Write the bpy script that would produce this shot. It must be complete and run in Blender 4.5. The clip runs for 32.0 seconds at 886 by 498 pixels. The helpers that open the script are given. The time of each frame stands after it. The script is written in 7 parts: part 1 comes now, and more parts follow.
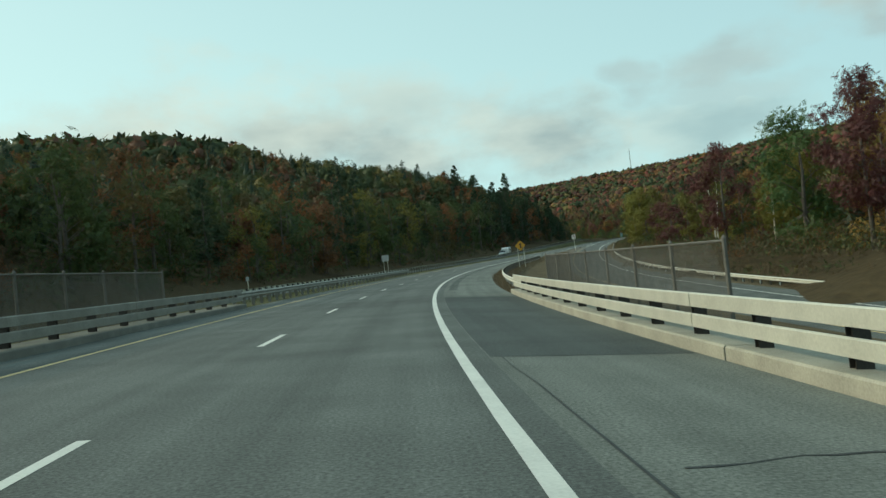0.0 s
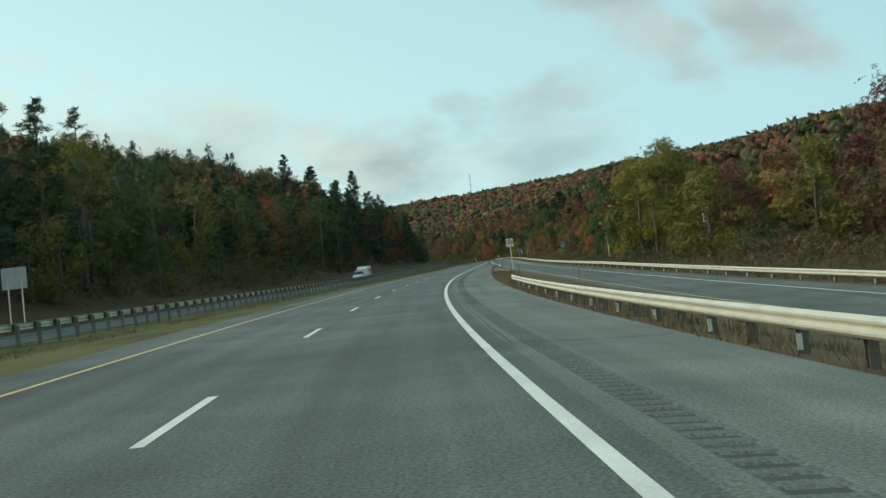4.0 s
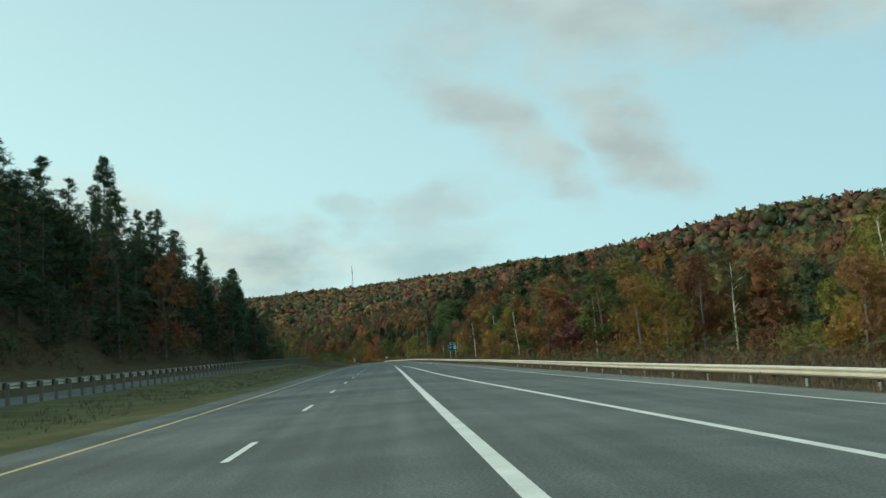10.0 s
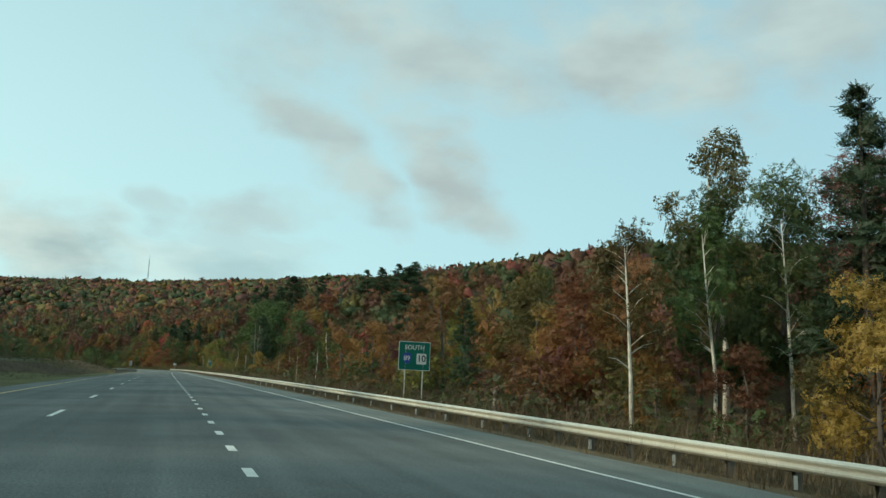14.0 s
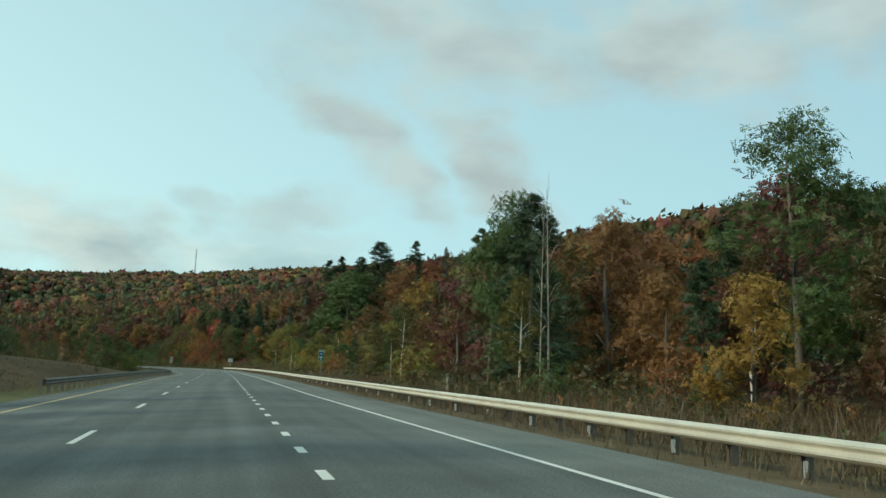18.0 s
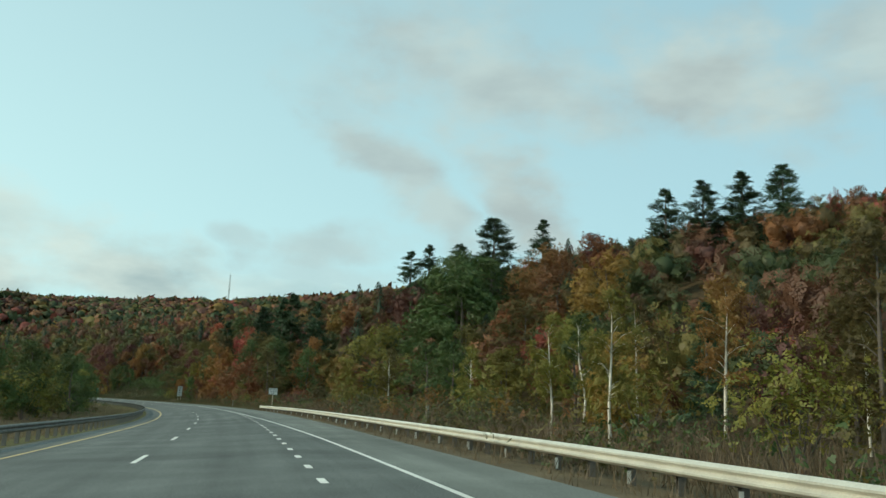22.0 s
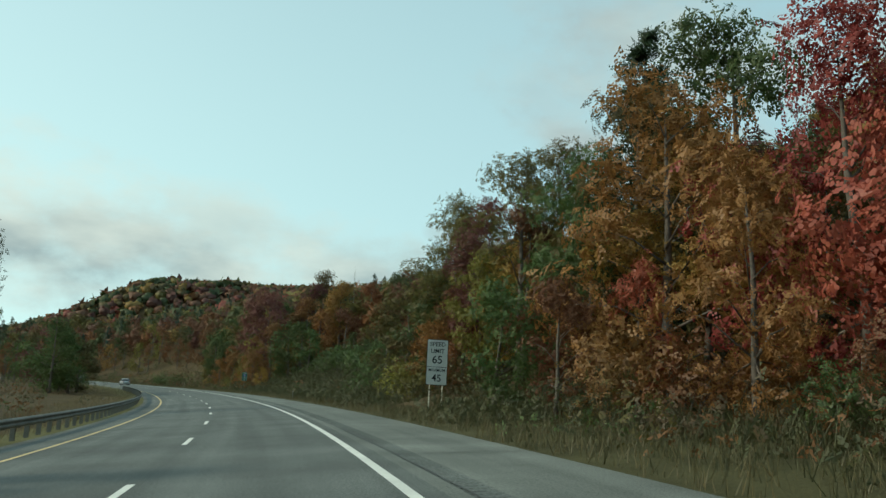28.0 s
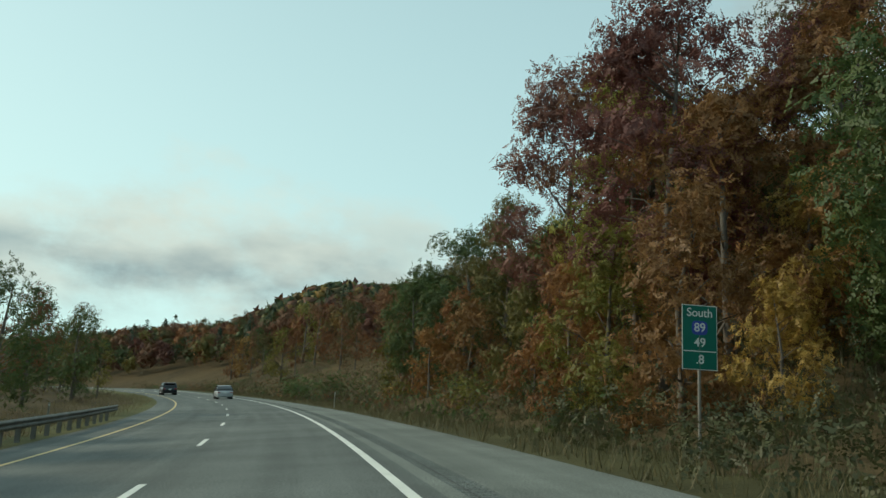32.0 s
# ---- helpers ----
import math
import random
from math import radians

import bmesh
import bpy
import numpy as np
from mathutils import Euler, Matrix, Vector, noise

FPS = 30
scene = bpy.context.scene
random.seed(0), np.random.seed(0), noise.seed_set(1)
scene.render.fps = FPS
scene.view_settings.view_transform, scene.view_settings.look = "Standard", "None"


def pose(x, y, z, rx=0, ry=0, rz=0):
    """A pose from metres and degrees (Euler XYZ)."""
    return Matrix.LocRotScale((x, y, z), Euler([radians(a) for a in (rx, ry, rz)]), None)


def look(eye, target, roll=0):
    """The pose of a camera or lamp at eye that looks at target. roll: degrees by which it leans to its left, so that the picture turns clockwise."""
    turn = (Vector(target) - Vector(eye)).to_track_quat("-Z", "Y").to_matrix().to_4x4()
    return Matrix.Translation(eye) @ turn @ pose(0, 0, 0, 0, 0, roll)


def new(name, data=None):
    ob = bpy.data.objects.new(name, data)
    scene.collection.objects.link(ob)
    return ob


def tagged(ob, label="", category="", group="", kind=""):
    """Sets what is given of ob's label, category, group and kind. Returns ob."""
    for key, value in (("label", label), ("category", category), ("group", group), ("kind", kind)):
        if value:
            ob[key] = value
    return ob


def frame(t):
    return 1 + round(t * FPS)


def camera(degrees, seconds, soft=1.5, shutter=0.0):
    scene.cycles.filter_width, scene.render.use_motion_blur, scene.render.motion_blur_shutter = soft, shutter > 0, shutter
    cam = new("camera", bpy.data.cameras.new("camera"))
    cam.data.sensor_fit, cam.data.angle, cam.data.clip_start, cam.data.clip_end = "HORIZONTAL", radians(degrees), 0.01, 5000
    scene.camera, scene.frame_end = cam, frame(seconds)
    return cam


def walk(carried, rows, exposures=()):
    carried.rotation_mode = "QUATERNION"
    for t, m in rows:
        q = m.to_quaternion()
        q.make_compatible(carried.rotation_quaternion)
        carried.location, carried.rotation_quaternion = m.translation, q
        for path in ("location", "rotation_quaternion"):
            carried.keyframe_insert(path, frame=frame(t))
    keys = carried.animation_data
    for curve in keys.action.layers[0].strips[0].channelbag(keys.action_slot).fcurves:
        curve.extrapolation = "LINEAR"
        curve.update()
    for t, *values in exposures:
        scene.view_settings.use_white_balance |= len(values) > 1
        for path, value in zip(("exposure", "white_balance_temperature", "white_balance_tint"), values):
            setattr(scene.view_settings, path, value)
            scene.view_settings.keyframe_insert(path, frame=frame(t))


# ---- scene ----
cam = camera(55.0, 32.0)
ROWS = [
    (0, -0.80, 0.21, 1.362, 91.85, 6.26, -18.62),
    (0.5, 2.66, 12.97, 1.533, 92.11, 5.74, -20.06),
    (1, 6.41, 25.70, 1.716, 92.69, 5.51, -21.39),
    (1.5, 10.43, 38.38, 1.915, 92.97, 5.75, -22.65),
    (2, 14.77, 51.01, 2.126, 93.03, 5.71, -23.82),
    (2.5, 19.46, 63.55, 2.350, 92.55, 5.55, -25.16),
    (3, 24.49, 76.01, 2.587, 92.51, 4.87, -26.68),
    (3.5, 30.04, 88.30, 2.833, 92.48, 5.68, -28.23),
    (5.5, 55.50, 136.65, 3.982, 93.42, 4.81, -34.43),
    (6, 62.63, 148.52, 4.308, 95.31, 4.73, -35.39),
    (6.5, 69.87, 160.42, 4.651, 98.90, 4.14, -36.45),
    (7, 77.26, 172.21, 5.000, 100.49, 3.12, -37.25),
    (7.5, 84.79, 183.88, 5.354, 100.44, 3.45, -37.73),
    (8, 92.39, 195.44, 5.710, 99.56, 3.94, -38.14),
    (8.5, 100.04, 206.92, 6.070, 99.85, 3.61, -38.46),
    (9, 107.72, 218.34, 6.436, 99.60, 3.65, -38.49),
    (9.5, 115.42, 229.69, 6.805, 98.90, 4.00, -38.09),
    (10, 123.15, 241.03, 7.181, 98.61, 3.75, -38.17),
    (10.5, 130.94, 252.39, 7.564, 97.95, 2.45, -39.81),
    (11, 138.78, 263.80, 7.956, 97.60, 0.66, -43.23),
    (11.5, 146.64, 275.27, 8.360, 97.98, -1.57, -47.25),
    (12, 154.54, 286.80, 8.772, 98.32, -2.98, -50.34),
    (12.5, 162.47, 298.38, 9.190, 98.83, -3.16, -51.84),
    (13, 170.41, 310.03, 9.605, 99.82, -3.46, -52.28),
    (13.5, 178.45, 321.72, 10.017, 99.78, -2.71, -52.16),
    (14, 186.51, 333.50, 10.424, 100.07, -2.25, -51.95),
    (14.5, 194.60, 345.37, 10.827, 100.20, -1.87, -51.68),
    (16.5, 226.96, 393.83, 12.360, 99.69, -1.82, -50.27),
    (17, 235.08, 405.99, 12.725, 99.47, -1.51, -49.59),
    (17.5, 243.19, 418.12, 13.082, 99.33, -1.65, -49.18),
    (18, 251.30, 430.20, 13.431, 99.48, -1.45, -48.84),
    (18.5, 259.41, 442.24, 13.779, 99.67, -1.26, -48.44),
    (19, 267.53, 454.23, 14.122, 99.36, -1.13, -47.80),
    (19.5, 275.68, 466.18, 14.462, 99.06, -1.33, -47.51),
    (20, 283.90, 478.19, 14.800, 99.28, -1.46, -47.43),
    (20.5, 292.17, 490.28, 15.137, 99.80, -1.57, -47.32),
    (21, 300.50, 502.44, 15.471, 99.89, -1.79, -47.20),
    (21.5, 308.89, 514.67, 15.805, 100.73, -2.02, -46.96),
    (22, 317.29, 527.01, 16.126, 101.88, -2.24, -46.69),
    (22.5, 325.67, 539.47, 16.446, 102.01, -2.70, -46.08),
    (23, 333.97, 552.01, 16.763, 101.67, -2.88, -45.03),
    (23.5, 342.08, 564.66, 17.070, 101.27, -3.46, -44.05),
    (24, 350.04, 577.39, 17.373, 101.49, -3.86, -42.95),
    (24.5, 357.82, 590.22, 17.673, 101.52, -3.87, -41.89),
    (26.5, 386.53, 642.83, 18.906, 100.90, -4.32, -36.42),
    (27, 392.99, 656.42, 19.213, 101.00, -4.19, -34.92),
    (27.5, 399.12, 670.21, 19.519, 100.97, -3.99, -33.49),
    (28, 404.89, 684.19, 19.825, 101.01, -2.75, -32.15),
    (28.5, 410.40, 698.32, 20.137, 101.39, -3.06, -30.62),
    (29, 415.56, 712.62, 20.448, 101.02, -3.01, -29.10),
    (29.5, 420.36, 727.04, 20.759, 100.70, -2.68, -27.64),
    (30, 424.81, 741.56, 21.070, 100.97, -2.99, -26.17),
    (30.5, 428.88, 756.18, 21.378, 101.01, -3.60, -24.66),
    (31, 432.63, 770.87, 21.688, 100.90, -2.73, -23.15),
    (31.5, 436.06, 785.61, 22.002, 101.27, -3.69, -21.74),
    (32, 439.20, 800.41, 22.324, 101.22, -2.87, -20.49),
]
walk(cam, [(t, pose(*r)) for t, *r in ROWS], [(0, 0.2, 6300, -1), (3, 0.24, 6250, 0), (6.1, 0.34, 6230, 0), (7.2, 0.15, 6230, 0), (8.4, 0.2, 6230, 0), (10, 0.28, 6230, 0), (12, 0.4, 6230, 0), (14, 0.33, 6230, 0), (27.5, 0.28, 6250, 1), (30, 0.2, 6300, 1), (32, 0.2, 6400, 2)])

# ---- light ----
SUN_EL, SUN_AZ = radians(28), 0.43 - math.pi / 2
sun_way = Vector((math.sin(SUN_AZ) * math.cos(SUN_EL), math.cos(SUN_AZ) * math.cos(SUN_EL), math.sin(SUN_EL)))
sun = new("sun", bpy.data.lights.new("sun", "SUN"))
sun.data.energy, sun.data.angle, sun.data.color = 1.9, radians(3.0), (1.0, 0.86, 0.66)
sun.matrix_world = look(sun_way * 100, (0, 0, 0))

world = bpy.data.worlds.new("sky")
scene.world = world
world.use_nodes = True


# bearing, height, half width, half height (degrees), slant, thickness
PATCHES = [(41.6, 17.8, 6.7, 2.5, -40, 0.88), (45.7, 14.4, 4.2, 2.1, -50, 0.85), (52.0, 15.1, 5.3, 2.6, -45, 1.0), (54.4, 12.5, 3.2, 1.4, -10, 0.88), (38.0, 11.2, 5.3, 1.6, 15, 0.65), (38.2, 8.9, 5.3, 1.4, 0, 0.45), (32.6, 11.4, 2.1, 0.9, -20, 0.50), (50.0, 23.8, 11.6, 3.9, -12, 0.88), (65.5, 22.4, 9.1, 3.9, -20, 1.0), (76.3, 23.8, 7.7, 3.9, 0, 0.88), (69.2, 20.4, 4.2, 1.4, 0, 0.65), (39.0, 21.5, 4.9, 1.8, -40, 0.35)]
BANK = [(26.2, 8.5, 8.5, 3.0, -12, 0.9), (16.0, 9.0, 9.0, 3.2, -5, 0.95), (1.8, 9.2, 12.0, 4.2, -8, 1.0), (10.5, 10.2, 8.5, 3.8, -20, 1.0), (17.5, 10.8, 6.0, 2.4, -20, 0.75), (-9.2, 8.3, 10.0, 4.2, 0, 0.9), (36.0, 7.5, 9.0, 1.8, 0, 0.55)]


def sky():
    nt = world.node_tree
    N, L = nt.nodes, nt.links
    N.clear()
    out, bg = N.new("ShaderNodeOutputWorld"), N.new("ShaderNodeBackground")
    tex = N.new("ShaderNodeTexSky")
    tex.sky_type, tex.sun_disc = "NISHITA", False
    tex.sun_elevation, tex.sun_rotation = SUN_EL, SUN_AZ
    tex.air_density, tex.dust_density, tex.ozone_density = 1.0, 2.5, 1.5
    co = N.new("ShaderNodeTexCoord")
    sep = N.new("ShaderNodeSeparateXYZ")
    L.new(co.outputs["Generated"], sep.inputs[0])
    # thin high haze over the blue
    veil = N.new("ShaderNodeMix")
    veil.data_type = "RGBA"
    ramp = N.new("ShaderNodeValToRGB")
    ramp.color_ramp.elements[0].position, ramp.color_ramp.elements[0].color = 0.0, (0.95, 0.95, 0.95, 1)
    ramp.color_ramp.elements[1].position, ramp.color_ramp.elements[1].color = 0.6, (0.55, 0.55, 0.55, 1)
    L.new(sep.outputs[2], ramp.inputs[0])
    L.new(ramp.outputs[0], veil.inputs["Factor"])
    L.new(tex.outputs[0], veil.inputs["A"])
    hue = N.new("ShaderNodeMix")
    hue.data_type = "RGBA"
    # brighter towards the sun's side
    dot = N.new("ShaderNodeVectorMath")
    dot.operation = "DOT_PRODUCT"
    dot.inputs[1].default_value = (sun_way.x, sun_way.y, 0)
    L.new(co.outputs["Generated"], dot.inputs[0])
    side = N.new("ShaderNodeMapRange")
    side.inputs["From Min"].default_value, side.inputs["From Max"].default_value = -0.7, 0.5
    L.new(dot.outputs["Value"], side.inputs["Value"])
    L.new(side.outputs[0], hue.inputs["Factor"])
    hue.inputs["A"].default_value, hue.inputs["B"].default_value = (4.1, 6.1, 6.6, 1), (6.6, 8.9, 8.6, 1)
    L.new(hue.outputs["Result"], veil.inputs["B"])
    # clouds: torn grey patches high up, a bank along the horizon
    def math_(op, a, b, c=None):
        n = N.new("ShaderNodeMath")
        n.operation = op
        for i, v in enumerate((a, b) if c is None else (a, b, c)):
            if isinstance(v, float):
                n.inputs[i].default_value = v
            else:
                L.new(v, n.inputs[i])
        return n.outputs[0]

    def vec(op, a, b):
        n = N.new("ShaderNodeVectorMath")
        n.operation = op
        for i, v in enumerate((a, b)):
            if isinstance(v, (tuple, Vector)):
                n.inputs[i].default_value = v
            else:
                L.new(v, n.inputs[i])
        return n

    def noise(scale, detail, rough, stretch=(1, 1, 1.6)):
        n = N.new("ShaderNodeTexNoise")
        n.inputs["Scale"].default_value, n.inputs["Detail"].default_value, n.inputs["Roughness"].default_value = scale, detail, rough
        L.new(vec("MULTIPLY", co.outputs["Generated"], stretch).outputs[0], n.inputs["Vector"])
        return n

    drift = vec("MULTIPLY", vec("SUBTRACT", noise(7.0, 3, 0.5).outputs["Color"], (0.5, 0.5, 0.5)).outputs[0], (0.16, 0.16, 0.09))
    way = vec("ADD", co.outputs["Generated"], drift.outputs[0]).outputs[0]
    torn = math_("MULTIPLY_ADD", noise(13.0, 7, 0.6).outputs["Fac"], 1.7, -0.95)

    def bodies(rows):
        """Cloud bodies by bearing and height in degrees, half width, half height, slant and thickness."""
        total = None
        for az, el, wide, tall, slant, much in rows:
            a, e, t = radians(az), radians(el), radians(slant)
            mid = Vector((math.sin(a) * math.cos(e), math.cos(a) * math.cos(e), math.sin(e)))
            right, up = Vector((math.cos(a), -math.sin(a), 0)), Vector((-math.sin(a) * math.sin(e), -math.cos(a) * math.sin(e), math.cos(e)))
            u, v = (right * math.cos(t) + up * math.sin(t)) / math.sin(radians(wide)), (up * math.cos(t) - right * math.sin(t)) / math.sin(radians(tall))
            x = vec("DOT_PRODUCT", vec("SUBTRACT", way, mid).outputs[0], u).outputs["Value"]
            y = vec("DOT_PRODUCT", vec("SUBTRACT", way, mid).outputs[0], v).outputs["Value"]
            rr = math_("SQRT", math_("MULTIPLY_ADD", x, x, math_("MULTIPLY", y, y)), 0.0)
            r = N.new("ShaderNodeMapRange")
            r.interpolation_type = "SMOOTHSTEP"
            r.inputs["From Min"].default_value, r.inputs["From Max"].default_value = 1.25, 0.1
            r.inputs["To Max"].default_value = much
            L.new(math_("ADD", rr, torn), r.inputs["Value"])
            total = r.outputs[0] if total is None else math_("MAXIMUM", total, r.outputs[0])
        return total

    high_mask = bodies(PATCHES)
    bank_mask = bodies(BANK)
    mask = math_("MAXIMUM", high_mask, bank_mask)
    billow = N.new("ShaderNodeMapRange")
    billow.inputs["From Min"].default_value, billow.inputs["From Max"].default_value = 0.38, 0.66
    L.new(noise(8.0, 5, 0.5, (1, 1, 2.4)).outputs["Fac"], billow.inputs["Value"])
    low = N.new("ShaderNodeMapRange")
    low.inputs["From Min"].default_value, low.inputs["From Max"].default_value = 0.225, 0.15
    L.new(sep.outputs[2], low.inputs["Value"])
    grey, cream, shade = N.new("ShaderNodeMix"), N.new("ShaderNodeMix"), N.new("ShaderNodeMix")
    for n in (grey, cream, shade):
        n.data_type = "RGBA"
    grey.inputs["A"].default_value, grey.inputs["B"].default_value = (4.6, 5.2, 5.05, 1), (3.7, 4.15, 4.15, 1)
    cream.inputs["A"].default_value, cream.inputs["B"].default_value = (6.6, 7.0, 6.3, 1), (2.9, 3.6, 3.7, 1)
    L.new(billow.outputs[0], grey.inputs["Factor"])
    L.new(math_("MULTIPLY", math_("MULTIPLY_ADD", low.outputs[0], 0.75, 0.25), math_("MULTIPLY_ADD", billow.outputs[0], 0.7, 0.3)), cream.inputs["Factor"])
    L.new(math_("GREATER_THAN", bank_mask, high_mask), shade.inputs["Factor"])
    L.new(grey.outputs["Result"], shade.inputs["A"])
    L.new(cream.outputs["Result"], shade.inputs["B"])
    over = N.new("ShaderNodeMix")
    over.data_type = "RGBA"
    L.new(mask, over.inputs["Factor"])
    L.new(veil.outputs["Result"], over.inputs["A"])
    L.new(shade.outputs["Result"], over.inputs["B"])
    L.new(over.outputs["Result"], bg.inputs["Color"])
    bg.inputs["Strength"].default_value = 0.1
    L.new(bg.outputs[0], out.inputs[0])


sky()

# ---- the road's line: s metres along the right-hand edge line, lat metres to its right ----
KAP = [0.001565, 0.002026, 0.001749, 0.000927, 0.000155, 4.6e-05, -0.000154, -6.1e-05, 9.9e-05, 0.000153, -0.000239, -0.000719,
       -0.001367, -0.001773, -0.001585, -0.001303, -0.001794, -0.00226, -0.002716]
GRADE = [0.012533, 0.024797, 0.029868, 0.024168, 0.021152, 0.020104, 0.021531]
CROSS = [-0.05027, -0.020858, -0.007131, 0.023491, 0.019717, 0.047653, 0.04549, 0.106556, 0.100327, 0.10725, 0.069901]
SS = np.arange(0, 1500, 2.0)
_k = np.interp(SS, np.arange(19) * 60.0, KAP)
_k[SS > 1250] = 0
HD = 0.259641 + np.concatenate([[0], np.cumsum(_k[:-1] * 2)])
EX = np.concatenate([[0], np.cumsum(np.sin(HD[:-1] + _k[:-1]) * 2)])
EY = np.concatenate([[0], np.cumsum(np.cos(HD[:-1] + _k[:-1]) * 2)])
_g = np.interp(SS, np.linspace(0, 1000, 7), GRADE)
_g[SS > 1100] = 0.005
EZ = np.concatenate([[0], np.cumsum(_g[:-1] * 2)])
_n = 150
SS = np.concatenate([np.arange(-_n, 0) * 2.0, SS])
EX = np.concatenate([np.arange(-_n, 0) * 2.0 * math.sin(HD[0]), EX])
EY = np.concatenate([np.arange(-_n, 0) * 2.0 * math.cos(HD[0]), EY])
EZ = np.concatenate([np.arange(-_n, 0) * 2.0 * _g[0], EZ])
HD = np.concatenate([np.full(_n, HD[0]), HD])
CR = np.interp(SS, np.arange(11) * 100.0, CROSS)


def ip(x, *pairs):
    return np.interp(x, pairs[0::2], pairs[1::2])


def surf(s, lat):
    """The height of the paved surface, carried on to the sides."""
    l = np.clip(lat, -12, 14)
    return np.interp(s, SS, EZ) + np.interp(s, SS, CR) * l - 0.05 * np.maximum(l, 0)


def at(s, lat, dz=0.0):
    h = np.interp(s, SS, HD)
    return Vector((float(np.interp(s, SS, EX) + np.cos(h) * lat), float(np.interp(s, SS, EY) - np.sin(h) * lat), float(surf(s, lat) + dz)))


def heading(s):
    return float(np.interp(s, SS, HD))


def nearest(X, Y):
    """Station and lateral offset of plan points."""
    X, Y = np.ravel(X), np.ravel(Y)
    S, LT = np.empty(len(X)), np.empty(len(X))
    for i in range(0, len(X), 4000):
        x, y = X[i:i + 4000, None], Y[i:i + 4000, None]
        j = ((EX[None] - x) ** 2 + (EY[None] - y) ** 2).argmin(1)
        dx, dy, h = x[:, 0] - EX[j], y[:, 0] - EY[j], HD[j]
        S[i:i + 4000] = SS[j] + dx * np.sin(h) + dy * np.cos(h)
        LT[i:i + 4000] = dx * np.cos(h) - dy * np.sin(h)
    return S, LT


# ramp from the right: its left line, right line, outer rail, and how far it lies below the main road's plane
def ramp_left(s):
    return ip(s, -60, 30, 20, 20, 60, 16, 100, 13.6, 140, 12, 170, 10.5, 200, 8.7, 230, 6.6, 255, 5.15, 264, 4.8, 282, 4.15, 296, 3.5, 312, 2.75, 330, 2.1, 365, 1.45, 380, 0.75, 395, 0.0)


def ramp_right(s):
    return ip(s, -60, 35, 20, 25, 60, 21, 100, 18.6, 140, 17, 170, 15.6, 200, 13.8, 230, 11.8, 262, 9.8, 290, 8.6, 315, 7.6, 365, 6.8, 410, 5.6, 480, 4.0, 540, 2.8, 600, 2.4, 650, 1.5, 690, 0.4, 715, 0.0)


def outer_rail(s):
    return ip(s, -60, 37, 20, 28, 60, 24, 100, 21.5, 140, 20, 170, 18.6, 200, 17, 240, 14.8, 262, 13.2, 317, 11.2, 371, 10.8, 411, 9.6, 483, 7.5, 540, 6.9, 600, 6.7, 661, 5.5, 706, 4.8, 740, 4.7)


def ramp_drop(s):
    return ip(s, -60, -3.6, 20, -2.6, 60, -1.6, 110, -1.0, 150, -0.5, 180, -0.2, 205, 0.0)


def paved_right(s):
    """Where the main carriageway's pavement ends on the right."""
    return ip(s, 0, 3.5, 258, 3.7, 264, 11.6, 300, 10.1, 365, 8.9, 410, 7.7, 480, 6.0, 540, 5.0, 600, 4.7, 650, 3.9, 735, 3.5)


def opposite_rise(s):
    return ip(s, 200, 0.0, 250, 0.1, 285, 0.45, 330, 0.7, 420, 1.4, 480, 2.0, 560, 2.2, 640, 1.0, 700, 0.0)


# ---- terrain ----
CREST = [(1350, 500, 104, 420), (1250, 1000, 134, 420), (1120, 1550, 136, 420), (1077, 1760, 148, 420), (850, 1850, 142, 350), (690, 1740, 126, 200), (450, 1800, 30, 200), (150, 1780, 14, 200), (-500, 1600, 14, 200)]


def smooth(a, b, x):
    t = np.clip((x - a) / (b - a), 0, 1)
    return t * t * (3 - 2 * t)


def wave(X, Y, size, seed):
    r = np.random.RandomState(seed)
    out = 0
    for k in range(5):
        a, ph, f = r.rand() * 6.28, r.rand() * 6.28, (0.7 + 0.8 * r.rand()) / size
        out = out + np.sin((X * np.cos(a) + Y * np.sin(a)) * f * 6.28 + ph)
    return out / 5


